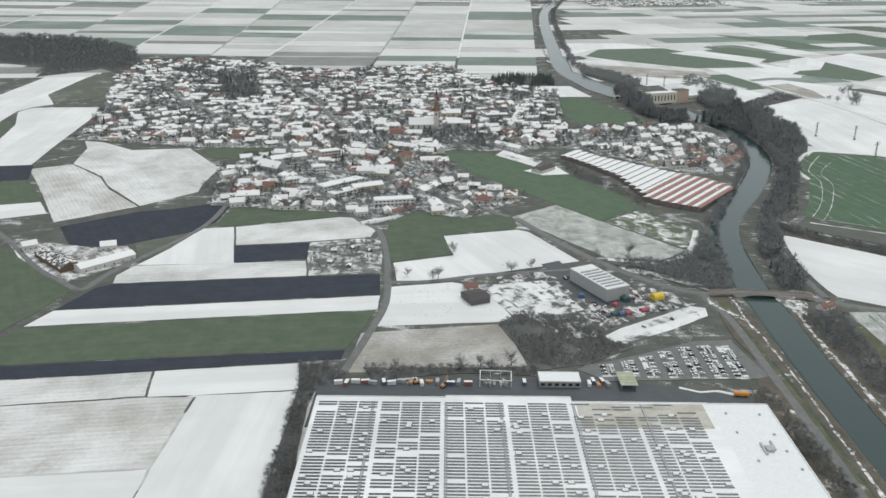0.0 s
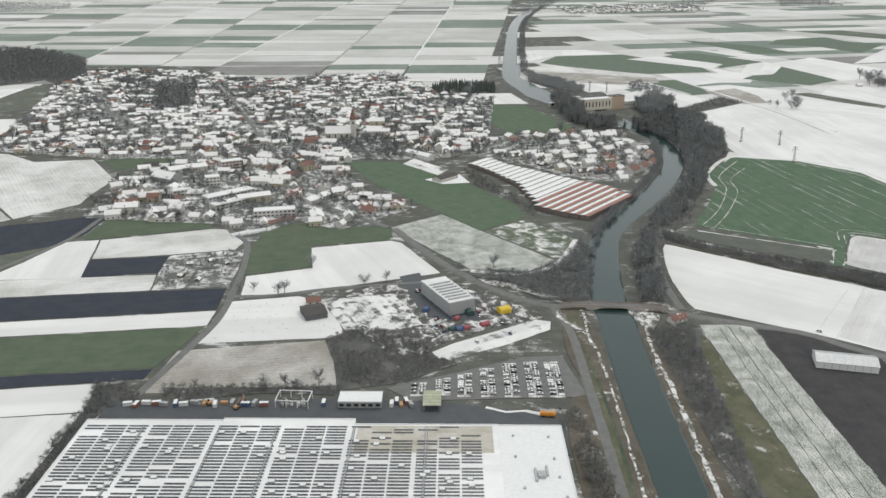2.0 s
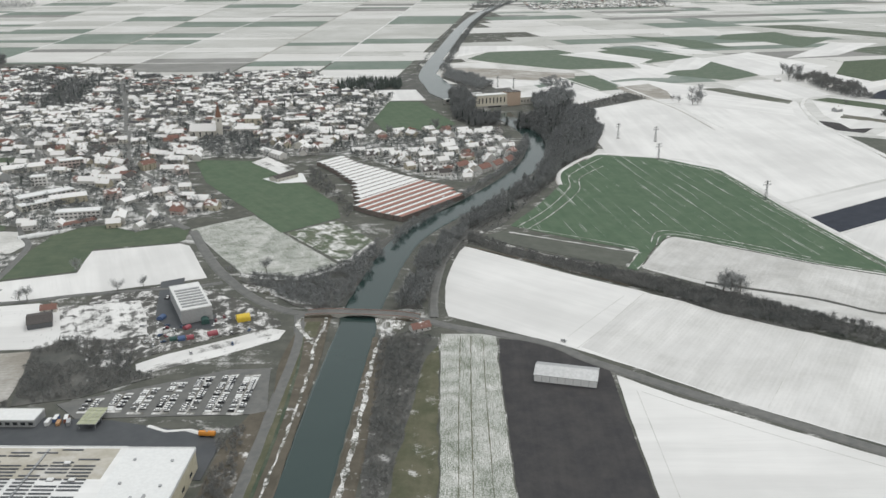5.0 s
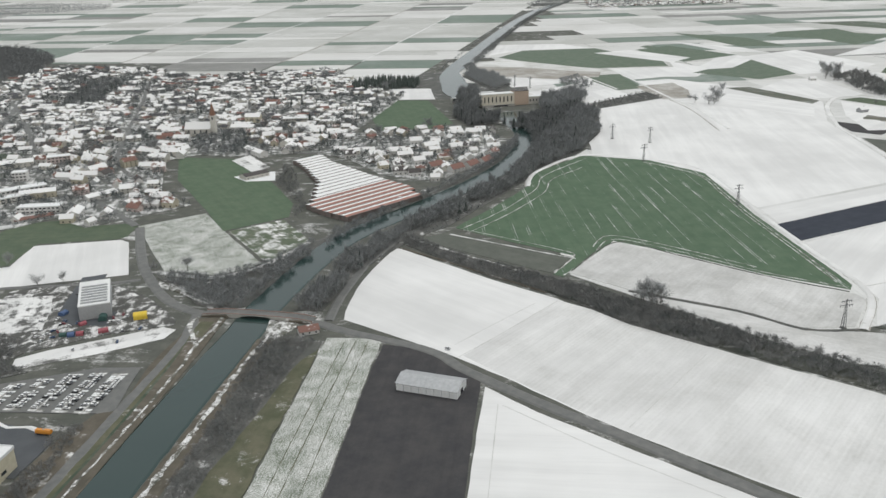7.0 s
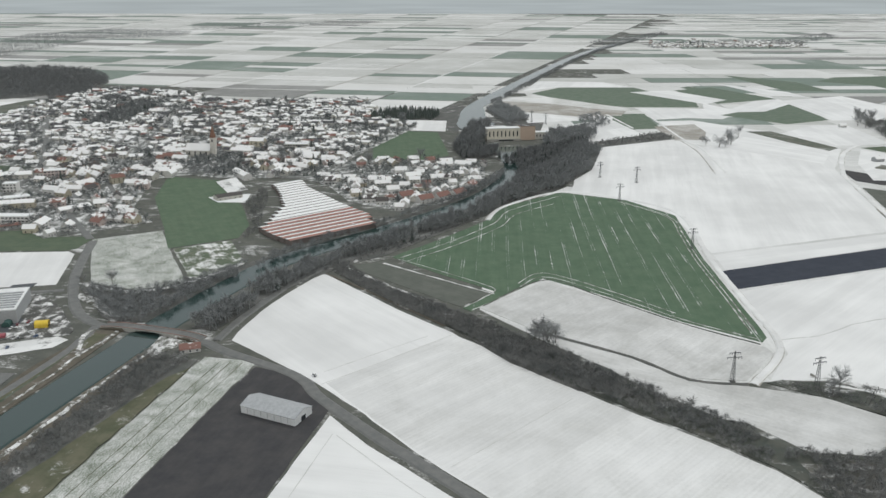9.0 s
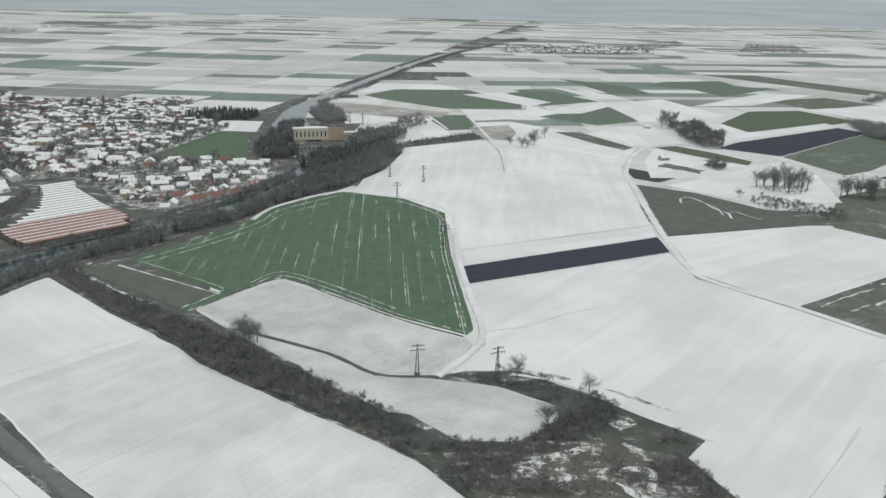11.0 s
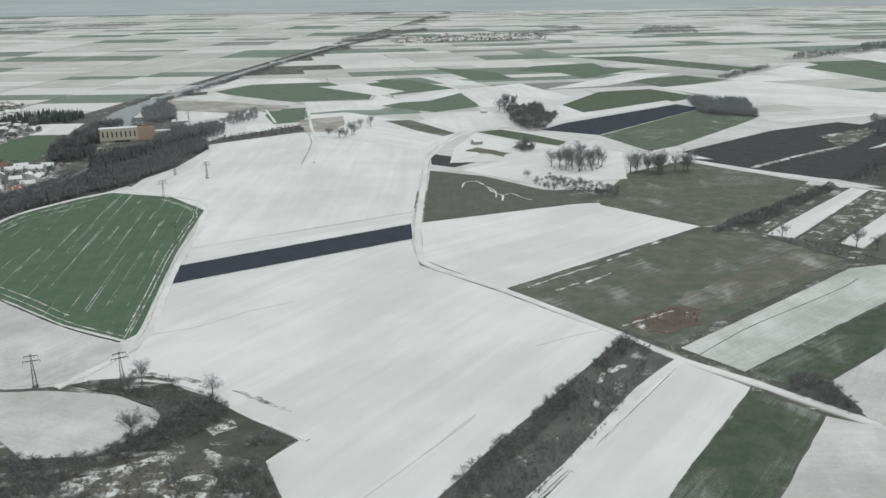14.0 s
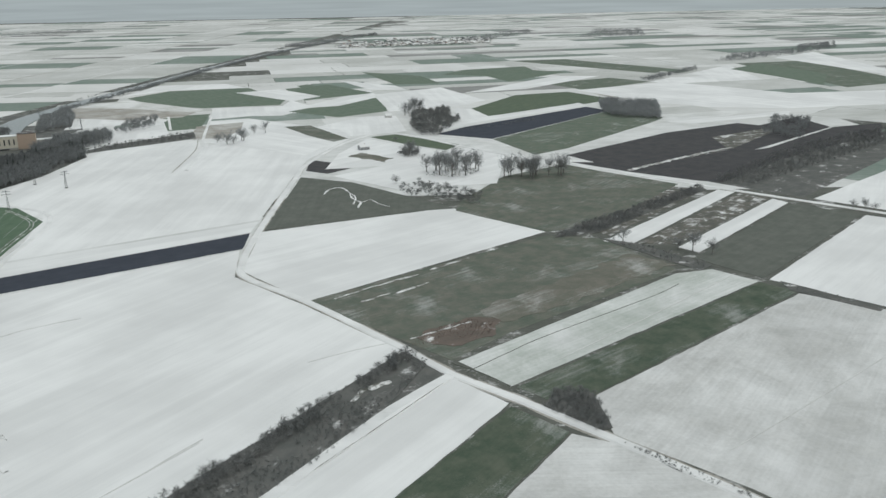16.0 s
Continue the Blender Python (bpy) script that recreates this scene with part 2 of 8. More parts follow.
# far parcels: distance haze is mixed into these pale, low-contrast colours
M_HAZY_SNOW = land("hazy_snow", (0.46, 0.46, 0.43), (0.54, 0.53, 0.50), 0.58, 12.0, 0.05, 0.3, patch=0.004)
M_HAZY_THIN = land("hazy_stubble", (0.36, 0.37, 0.34), (0.44, 0.44, 0.41), 0.44, 14.0, 0.10, 0.3, patch=0.004)
M_HAZY_GREEN = land("hazy_green", (0.17, 0.22, 0.19), (0.23, 0.27, 0.235), 0.16, 14.0, 0.05, 0.3, patch=0.004)
M_HAZY_BROWN = land("hazy_brown", (0.21, 0.215, 0.21), (0.28, 0.275, 0.26), 0.20, 14.0, 0.05, 0.3, patch=0.004)
M_ROAD = plain("damp_asphalt", (0.120, 0.124, 0.121), (0.170, 0.170, 0.162), 0.15, 0.6, 0.4)
M_YARD_ASPHALT = plain("dark_yard_asphalt", (0.060, 0.066, 0.074), (0.082, 0.088, 0.096), 0.06, 0.6, 0.4)
M_TRACK = land("snowy_track", (0.20, 0.19, 0.16), (0.30, 0.29, 0.26), 0.88, 1.6, 0.3, 0.12, patch=0.05)
M_BANK = land("canal_bank", (0.105, 0.096, 0.078), (0.160, 0.142, 0.116), 0.35, 0, 0, 0.06, patch=0.06)


def water_material():
    m, t, b = nodes_of("canal_water", 0.12, 0.5)
    v = object_coords(t)
    t.links.new(blend(t, tex_noise(t, v, 0.02, 3), (0.020, 0.042, 0.040), (0.030, 0.056, 0.052)), b.inputs["Base Color"])
    relief(t, b, tex_noise(t, v, 0.5, 3), 0.15, 0.05)
    return m


M_WATER = water_material()


# ---------------------------------------------------------------- building helpers
def part(name, bm, material, parent=None, label=""):
    me = bpy.data.meshes.new(name)
    bmesh.ops.scale(bm, vec=(U, U, U), verts=bm.verts)
    bm.to_mesh(me)
    bm.free()
    for m in material if isinstance(material, (list, tuple)) else (material,):
        me.materials.append(m)
    ob = new(name, me)
    ob.parent = parent
    if label:
        tagged(ob, label)
    return ob


def place(x, y, z=0.0, turn=0.0):
    """The pose of a thing at a spot of the plan, turned about the vertical."""
    return pose(x * U, y * U, z * U, 0, 0, turn)


def mesh_object(name, verts, faces, material, indices=None):
    me = bpy.data.meshes.new(name)
    me.from_pydata([(x * U, y * U, z * U) for x, y, z in verts], [], faces)
    for m in material if isinstance(material, (list, tuple)) else (material,):
        me.materials.append(m)
    if indices is not None:
        me.polygons.foreach_set("material_index", indices)
    me.update()
    return new(name, me)


def inside(x, y, poly):
    hit, j = False, len(poly) - 1
    for i in range(len(poly)):
        (xi, yi), (xj, yj) = poly[i], poly[j]
        if (yi > y) != (yj > y) and x < (xj - xi) * (y - yi) / (yj - yi) + xi:
            hit = not hit
        j = i
    return hit


COUNT = [0]


def field(name, material, outline, label, category="field", wobble=0.45, step_length=11.0, along=None, layer=0, z=None):
    """A flat parcel of land with a slightly ragged edge, its own x axis along its longest side."""
    COUNT[0] += 1
    top_z = 0.06 + 0.24 * layer + 0.009 * (COUNT[0] % 24) if z is None else z
    n = len(outline)
    longest = max(range(n), key=lambda i: math.dist(outline[i], outline[(i + 1) % n]))
    (ax, ay), (bx, by) = outline[longest], outline[(longest + 1) % n]
    ang = math.atan2(along[1], along[0]) if along else math.atan2(by - ay, bx - ax)
    cx, cy = sum(p[0] for p in outline) / n, sum(p[1] for p in outline) / n
    ring = []
    for i in range(n):
        (x0, y0), (x1, y1) = outline[i], outline[(i + 1) % n]
        d = math.dist((x0, y0), (x1, y1))
        k = max(1, min(40, int(d / step_length)))
        for j in range(k):
            x, y = x0 + (x1 - x0) * j / k, y0 + (y1 - y0) * j / k
            q = noise.noise_vector((x * 0.06, y * 0.06, 3.1))
            ring.append((x + q.x * wobble * 2, y + q.y * wobble * 2))
    ca, sa = math.cos(-ang), math.sin(-ang)
    local = [((x - cx) * ca - (y - cy) * sa, (x - cx) * sa + (y - cy) * ca) for x, y in ring]
    bm = bmesh.new()
    top = [bm.verts.new((x, y, 0)) for x, y in local]
    low = [bm.verts.new((x, y, -top_z - 0.05)) for x, y in local]
    edges = [bm.edges.new((top[i], top[(i + 1) % len(top)])) for i in range(len(top))]
    bmesh.ops.triangle_fill(bm, edges=edges, use_beauty=True)
    for i in range(len(top)):
        j = (i + 1) % len(top)
        bm.faces.new((top[i], low[i], low[j], top[j]))
    bmesh.ops.recalc_face_normals(bm, faces=bm.faces)
    ob = part(name, bm, material)
    ob.matrix_world = place(cx, cy, top_z, math.degrees(ang))
    return tagged(ob, label, category, kind="structure")


def smooth_line(points, spacing):
    """Points along a rounded line through the given ones."""
    out = []
    pts = [Vector(p) for p in points]
    for i in range(len(pts) - 1):
        p0, p1, p2, p3 = pts[max(i - 1, 0)], pts[i], pts[i + 1], pts[min(i + 2, len(pts) - 1)]
        k = max(1, int((p2 - p1).length / spacing))
        for j in range(k):
            u = j / k
            out.append(0.5 * ((2 * p1) + (p2 - p0) * u + (2 * p0 - 5 * p1 + 4 * p2 - p3) * u * u + (3 * p1 - p0 - 3 * p2 + p3) * u ** 3))
    out.append(pts[-1])
    return out


def ribbon(name, material, points, width, label, category="road", z=None, spacing=8.0, ragged=0.25, drop=1.4, kind="structure"):
    """A road, track or bank along a line."""
    if z is None:
        COUNT[0] += 1
        z = 0.62 + 0.009 * (COUNT[0] % 20)
    line = smooth_line(points, spacing)
    bm = bmesh.new()
    rows = []
    for i, p in enumerate(line):
        d = line[min(i + 1, len(line) - 1)] - line[max(i - 1, 0)]
        s = Vector((-d.y, d.x)).normalized()
        w1 = width / 2 + ragged * noise.noise((p.x * 0.11, p.y * 0.11, 1.0)) * 2
        w2 = width / 2 + ragged * noise.noise((p.x * 0.11, p.y * 0.11, 9.0)) * 2
        l, r = p + s * w1, p - s * w2
        l2, r2 = p + s * (w1 + drop), p - s * (w2 + drop)
        rows.append([bm.verts.new((l2.x, l2.y, 0)), bm.verts.new((l.x, l.y, z)), bm.verts.new((r.x, r.y, z)), bm.verts.new((r2.x, r2.y, 0))])
    for a, b in zip(rows, rows[1:]):
        for k in range(3):
            bm.faces.new((a[k], a[k + 1], b[k + 1], b[k]))
    bmesh.ops.recalc_face_normals(bm, faces=bm.faces)
    return tagged(part(name, bm, material), label, category, kind=kind)


# ---------------------------------------------------------------- the land
def make_ground():
    bm = bmesh.new()
    bmesh.ops.create_grid(bm, x_segments=40, y_segments=40, size=11000)
    tagged(part("ground", bm, M_GROUND), "winter plain of brown grass and earth with snow remains", "ground", kind="structure")


make_ground()

field("snow_field", M_SNOW, [(-887, 1540), (-891, 1673), (-912, 2044), (-847, 2039), (-814, 1968), (-798, 1678), (-741, 1576), (-765, 1546), (-777, 1507), (-760, 1412), (-750, 1286)], "flat farm field under a closed white snow cover")
field("meadow", M_MEADOW, [(-796, 1678), (-810, 1959), (-743, 1887), (-710, 1773), (-683, 1658), (-744, 1587)], "dull brown-green winter meadow")
field("snow_field", M_SNOW, [(-773, 1502), (-762, 1540), (-646, 1552), (-617, 1438), (-595, 1265), (-574, 1127), (-613, 1119), (-655, 1111), (-682, 1161), (-696, 1284), (-723, 1390)], "flat farm field under a closed white snow cover")
field("green_field", M_GREEN, [(-739, 1266), (-751, 1393), (-727, 1394), (-698, 1288), (-686, 1168)], "dark green winter crop field without snow")
field("stubble_field", M_THIN, [(-519, 1135), (-538, 1230), (-560, 1274), (-529, 1268), (-466, 1218), (-386, 1233), (-312, 1119), (-313, 1041), (-309, 1003), (-360, 942), (-428, 1024), (-455, 1072)], "stubble field thinly dusted with grey snow")
field("furrowed_field", M_VINE, [(-565, 1103), (-519, 1132), (-454, 1064), (-423, 1011), (-362, 940), (-433, 878), (-493, 984)], "furrowed field with thin snow between the rows")
field("ploughed_field", M_DARK, [(-655, 1111), (-569, 1124), (-543, 1052), (-610, 1028)], "dark blue-grey freshly ploughed field strip")
field("green_field", M_GREEN, [(-608, 1023), (-541, 1049), (-498, 984), (-484, 958), (-559, 933)], "dark green winter crop field without snow")
field("snow_field", M_SNOW, [(-557, 929), (-482, 954), (-455, 910), (-527, 873)], "flat farm field under a closed white snow cover")
field("ploughed_field", M_DARK, [(-420, 863), (-354, 920), (-321, 930), (-264, 961), (-255, 952), (-255, 888), (-270, 853), (-321, 815), (-373, 787)], "dark blue-grey freshly ploughed field strip")
field("meadow", M_MEADOW, [(-319, 812), (-268, 855), (-282, 799), (-300, 764)], "dull brown-green winter meadow")
field("snow_field", M_SNOW, [(-264, 862), (-232, 869), (-206, 760), (-297, 752), (-280, 800)], "flat farm field under a closed white snow cover")
field("green_field", M_GREEN, [(-255, 872), (-251, 934), (-141, 949), (-123, 911), (-232, 873)], "dark green winter crop field without snow")
field("stubble_field", M_THIN, [(-230, 869), (-122, 907), (-106, 905), (-77, 863), (-81, 840), (-145, 824), (-212, 812), (-216, 812)], "stubble field thinly dusted with grey snow")
field("ploughed_field", M_DARK, [(-216, 808), (-142, 821), (-137, 775), (-206, 760)], "dark blue-grey freshly ploughed field strip")
field("garden_plots", M_YARD, [(-142, 821), (-70, 841), (-64, 782), (-63, 739), (-129, 730), (-137, 772)], "dark scrubby ground with dry grass and snow remains")
field("stubble_field", M_THIN, [(-307, 725), (-298, 750), (-138, 768), (-131, 730), (-303, 706)], "stubble field thinly dusted with grey snow")
field("ploughed_field", M_DARK, [(-301, 705), (-129, 727), (-63, 735), (-59, 687), (-329, 648), (-314, 695)], "dark blue-grey freshly ploughed field strip")
field("snow_field", M_SNOW, [(-330, 645), (-59, 684), (-59, 655), (-340, 614)], "flat farm field under a closed white snow cover")
field("green_field", M_GREEN, [(-343, 609), (-60, 653), (-68, 614), (-77, 581), (-207, 565), (-350, 545), (-362, 568), (-348, 592)], "dark green winter crop field without snow")
field("green_field", M_GREEN, [(-502, 827), (-450, 794), (-414, 767), (-376, 725), (-333, 690), (-342, 645), (-354, 604), (-369, 582)], "dark green winter crop field without snow")
field("ploughed_field", M_DARK, [(-349, 544), (-207, 563), (-77, 579), (-79, 564), (-213, 543), (-338, 524)], "dark blue-grey freshly ploughed field strip")
field("stubble_field", M_THIN, [(-337, 522), (-213, 541), (-206, 507), (-319, 489)], "stubble field thinly dusted with grey snow")
field("snow_field", M_SNOW, [(-211, 542), (-109, 557), (-103, 518), (-173, 509), (-204, 506)], "flat farm field under a closed white snow cover")
field("furrowed_field", M_VINE, [(-318, 488), (-205, 505), (-173, 506), (-176, 424), (-277, 411)], "furrowed field with thin snow between the rows")
field("snow_field", M_SNOW, [(-171, 508), (-104, 516), (-103, 461), (-102, 396), (-102, 360), (-172, 358), (-174, 396), (-174, 424)], "flat farm field under a closed white snow cover")
field("snow_field", M_SNOW, [(-276, 410), (-176, 422), (-175, 396), (-175, 358), (-248, 357)], "flat farm field under a closed white snow cover")
field("green_field", M_GREEN, [(-65, 915), (-14, 931), (18, 911), (70, 924), (78, 879), (70, 871), (-4, 852), (4, 792), (-55, 769), (-65, 841)], "dark green winter crop field without snow")
field("snow_field", M_SNOW, [(-4, 846), (76, 869), (88, 862), (130, 775), (53, 745), (-11, 721), (-45, 712), (-52, 765), (7, 788)], "flat farm field under a closed white snow cover")
field("snow_field", M_SNOW, [(-50, 705), (5, 717), (35, 705), (54, 644), (46, 633), (-56, 622)], "flat farm field under a closed white snow cover")
field("furrowed_field", M_TAN, [(-68, 609), (46, 629), (60, 556), (-70, 543), (-73, 553)], "tan-grey stubble field lightly dusted with snow")
field("patchy_field", M_PATCHY, [(32, 711), (78, 723), (108, 694), (105, 663), (65, 656)], "plot of patchy melting snow over grass")
field("stubble_field", M_GRASSY, [(73, 914), (129, 963), (176, 898), (244, 809), (211, 779), (158, 787), (132, 825)], "grassy field streaked with thin snow")
field("playing_field", M_TURF, [(-15, 1225), (71, 1217), (169, 1086), (216, 1005), (226, 954), (171, 902), (129, 967), (74, 1048), (37, 1101)], "wide green playing field without snow")
field("patchy_field", M_MELT, [(177, 902), (223, 944), (271, 876), (246, 814)], "plot of rough grass with broken snow")
field("green_field", M_TURF, [(190, 1701), (280, 1699), (351, 1478), (322, 1431), (238, 1414), (191, 1570)], "pale green winter crop field")
field("snow_field", M_SNOW, [(181, 1841), (265, 1846), (292, 1712), (189, 1708)], "flat farm field under a closed white snow cover")
field("green_field", M_GREEN, [(-371, 1229), (-276, 1267), (-237, 1211), (-327, 1169)], "dark green winter crop field without snow")
field("trampled_strip", M_TRODDEN, [(126, 608), (142, 623), (210, 669), (222, 665), (220, 649), (181, 620), (140, 596), (130, 599)], "strip of trampled snow with wheel marks")
field("snow_field", M_SNOW, [(348, 692), (345, 708), (344, 753), (348, 799), (359, 859), (365, 858), (457, 784), (512, 745), (569, 690), (619, 656), (677, 618), (725, 582), (753, 557), (762, 539), (729, 445), (669, 467), (581, 525), (530, 562), (477, 607), (434, 640)], "flat farm field under a closed white snow cover")
field("snow_field", M_SNOW, [(464, 594), (499, 564), (558, 524), (601, 495), (675, 447), (623, 371), (469, 369), (463, 457)], "flat farm field under a closed white snow cover")
field("ploughed_field", M_BROWN, [(386, 651), (418, 645), (461, 602), (461, 574), (462, 457), (461, 254), (387, 253), (388, 456), (385, 606)], "dark brown ploughed field without snow")
field("stubble_field", M_GRASSY, [(342, 659), (384, 660), (384, 606), (387, 456), (386, 253), (347, 252), (346, 456)], "grassy field streaked with thin snow", along=(0.01, -1))
field("green_field", M_CROP, [(410, 925), (444, 996), (482, 1089), (491, 1158), (553, 1252), (640, 1226), (700, 1160), (722, 987), (742, 874), (757, 790), (752, 779), (693, 809), (623, 861), (569, 893), (519, 794), (510, 799), (531, 848), (476, 880)], "green winter wheat field with snowy wheel tracks", along=(0.161, -0.987))
field("snow_field", M_DULL, [(523, 805), (572, 886), (624, 853), (693, 803), (753, 770), (758, 758), (732, 706), (693, 701), (652, 732), (572, 768)], "farm field under dull thinning snow")
field("snow_field", M_DULL, [(525, 799), (572, 762), (652, 727), (693, 696), (732, 697), (780, 691), (824, 664), (817, 643), (792, 617), (757, 614), (725, 643), (690, 648), (637, 705), (585, 745)], "farm field under dull thinning snow")
field("fallow_field", M_FALLOW, [(408, 911), (471, 875), (529, 844), (508, 802), (376, 886)], "dark grey fallow field with dry stubble")
field("snow_field", M_SNOW, [(567, 1262), (564, 1558), (630, 1656), (730, 1704), (754, 1634), (789, 1680), (857, 1784), (995, 1684), (948, 1499), (946, 1334), (946, 1149), (731, 1012), (694, 1175), (634, 1217)], "flat farm field under a closed white snow cover")
field("snow_field", M_SNOW, [(733, 1006), (946, 1141), (946, 1099), (740, 957)], "flat farm field under a closed white snow cover")
field("ploughed_field", M_DARK, [(734, 952), (946, 1094), (951, 1037), (744, 901)], "dark blue-grey freshly ploughed field strip")
field("snow_field", M_SNOW, [(749, 898), (949, 1031), (962, 950), (1035, 875), (1118, 779), (985, 573), (941, 505), (916, 556), (892, 612), (907, 634), (847, 687), (792, 722), (748, 710), (768, 762)], "flat farm field under a closed white snow cover")
field("snow_field", M_SNOW, [(957, 1098), (1158, 1187), (1260, 1081), (1036, 884), (965, 967)], "flat farm field under a closed white snow cover")
field("fallow_field", M_FALLOW, [(958, 1374), (1033, 1334), (1166, 1182), (1119, 1173), (959, 1106)], "dark grey fallow field with dry stubble")
field("meadow", M_MEADOW, [(1036, 883), (1105, 942), (1254, 1062), (1305, 1048), (1355, 944), (1195, 810), (1151, 763)], "dull brown-green winter meadow")
field("stubble_field", M_TINT, [(1155, 761), (1350, 934), (1385, 944), (1414, 910), (1187, 722)], "pale field under a thin even snow cover")
field("green_field", M_GRASS, [(1191, 721), (1414, 907), (1436, 883), (1236, 707), (1217, 692)], "rough dark green grass field")
field("snow_field", M_DULL, [(1236, 705), (1435, 878), (1485, 839), (1577, 767), (1387, 508), (1338, 556), (1296, 603), (1239, 659)], "farm field under dull thinning snow")
field("scrubland", M_SCRUB, [(1003, 605), (1118, 782), (1148, 741), (1055, 603)], "dark scrubby ground with dry grass and snow remains")
field("snow_field", M_SNOW, [(1151, 735), (1184, 699), (1116, 599), (1085, 549), (1023, 551), (1058, 602)], "flat farm field under a closed white snow cover")
field("green_field", M_GRASS, [(1185, 695), (1215, 663), (1170, 597), (1133, 547), (1087, 549), (1116, 599)], "rough dark green grass field")
field("snow_field", M_DULL, [(1216, 661), (1238, 649), (1292, 592), (1338, 540), (1138, 547), (1172, 597)], "farm field under dull thinning snow")
field("snow_field", M_SNOW, [(1307, 1038), (1490, 1249), (1506, 1235), (1335, 1028)], "flat farm field under a closed white snow cover")
field("patchy_field", M_FEN, [(1338, 1026), (1509, 1229), (1538, 1203), (1377, 1023)], "plot of rough grass with broken snow")
field("snow_field", M_SNOW, [(1374, 1012), (1537, 1197), (1548, 1177), (1389, 994)], "flat farm field under a closed white snow cover")
field("fallow_field", M_FALLOW, [(1378, 976), (1550, 1171), (1604, 1118), (1421, 917)], "dark grey fallow field with dry stubble")
field("snow_field", M_SNOW, [(1424, 913), (1607, 1115), (1622, 1102), (1741, 991), (1584, 776), (1488, 845)], "flat farm field under a closed white snow cover")
field("meadow", M_MEADOW, [(1172, 1218), (1233, 1351), (1328, 1427), (1367, 1375), (1451, 1285), (1314, 1095), (1256, 1075), (1164, 1172)], "dull brown-green winter meadow")
field("snow_field", M_SNOW, [(1002, 1377), (1197, 1576), (1250, 1501), (1222, 1310), (1091, 1289)], "flat farm field under a closed white snow cover")
field("snow_field", M_SNOW, [(1114, 1735), (1210, 1891), (1463, 2109), (1472, 2069), (1201, 1817), (1145, 1733)], "flat farm field under a closed white snow cover")
field("ploughed_field", M_DARK, [(1146, 1718), (1201, 1796), (1467, 2042), (1503, 1977), (1240, 1657)], "dark blue-grey freshly ploughed field strip")
field("olive_field", M_OLIVE, [(1241, 1652), (1504, 1975), (1586, 1866), (1551, 1809), (1349, 1551), (1294, 1505)], "olive winter crop field with faint rows")
field("ploughed_field", M_BROWN, [(1341, 1496), (1544, 1686), (1829, 1855), (1840, 1711), (1548, 1429), (1406, 1375)], "dark brown ploughed field without snow")
field("patchy_field", M_FEN, [(1412, 1382), (1594, 1515), (1605, 1631), (1745, 1723), (1717, 1664), (1607, 1529)], "plot of rough grass with broken snow")
field("scrubland", M_SCRUB, [(1493, 1294), (1691, 1519), (1910, 1658), (2053, 1683), (1915, 1455), (1789, 1425), (1574, 1200)], "dark scrubby ground with dry grass and snow remains")
field("snow_field", M_SNOW, [(1584, 1193), (1746, 1341), (1903, 1371), (1708, 1064), (1639, 1135)], "flat farm field under a closed white snow cover")
field("snow_field", M_SNOW, [(919, 1832), (995, 1950), (1064, 1965), (1092, 1762), (1063, 1740), (985, 1713)], "flat farm field under a closed white snow cover")
field("ploughed_field", M_BROWN, [(954, 1501), (1032, 1441), (992, 1394), (959, 1416)], "dark brown ploughed field without snow")
field("snow_field", M_SNOW, [(1577, 1808), (1857, 1924), (1830, 1871), (1621, 1781)], "flat farm field under a closed white snow cover")
field("green_field", M_HAZY_CROP, [(378, 2365), (438, 2519), (639, 2566), (789, 2264), (790, 2179), (625, 2145), (506, 2203)], "olive winter crop field with faint rows")
field("snow_field", M_SNOW, [(350, 2406), (359, 2676), (550, 2687), (631, 2567), (434, 2533)], "flat farm field under a closed white snow cover")
field("stubble_field", M_THIN, [(288, 2197), (391, 2329), (630, 2126), (645, 2068), (450, 2070), (347, 2085)], "stubble field thinly dusted with grey snow")
field("snow_field", M_SNOW, [(645, 2142), (800, 2158), (803, 2262), (881, 2126), (827, 1998), (757, 2000), (690, 1960)], "flat farm field under a closed white snow cover")
field("snow_field", M_SNOW, [(690, 1937), (764, 1966), (966, 1792), (993, 1724), (940, 1540), (745, 1683)], "flat farm field under a closed white snow cover")
field("green_field", M_HAZY_CROP, [(829, 2059), (1015, 2318), (1043, 2036), (949, 1956)], "pale green winter crop field")
field("snow_field", M_SNOW, [(834, 2104), (978, 2450), (1009, 2296), (930, 2138)], "flat farm field under a closed white snow cover")
field("green_field", M_HAZY_CROP, [(747, 2518), (849, 2615), (990, 2383), (837, 2256)], "pale green winter crop field")
field("snow_field", M_SNOW, [(992, 2346), (1161, 2484), (1262, 2188), (1182, 2080), (1049, 2027)], "flat farm field under a closed white snow cover")
field("green_field", M_GREEN, [(1185, 1974), (1339, 2279), (1472, 2327), (1552, 2162), (1454, 2071), (1212, 1906)], "dark green winter crop field without snow")
field("snow_field", M_SNOW, [(1181, 2061), (1223, 2046), (1256, 1913), (1198, 1845)], "flat farm field under a closed white snow cover")
field("green_field", M_HAZY_CROP, [(1239, 2974), (1386, 3004), (1545, 2848), (1350, 2595)], "pale green winter crop field")
field("olive_field", M_OLIVE, [(1436, 2533), (1642, 2649), (1723, 2523), (1525, 2352)], "olive winter crop field with faint rows")
field("snow_field", M_SNOW, [(1216, 2344), (1494, 2730), (1621, 2704), (1376, 2405)], "flat farm field under a closed white snow cover")
field("snow_field", M_SNOW, [(1498, 2357), (1766, 2514), (1976, 2212), (2207, 2231), (2081, 1988), (1871, 1957), (1711, 1999), (1600, 2133)], "flat farm field under a closed white snow cover")
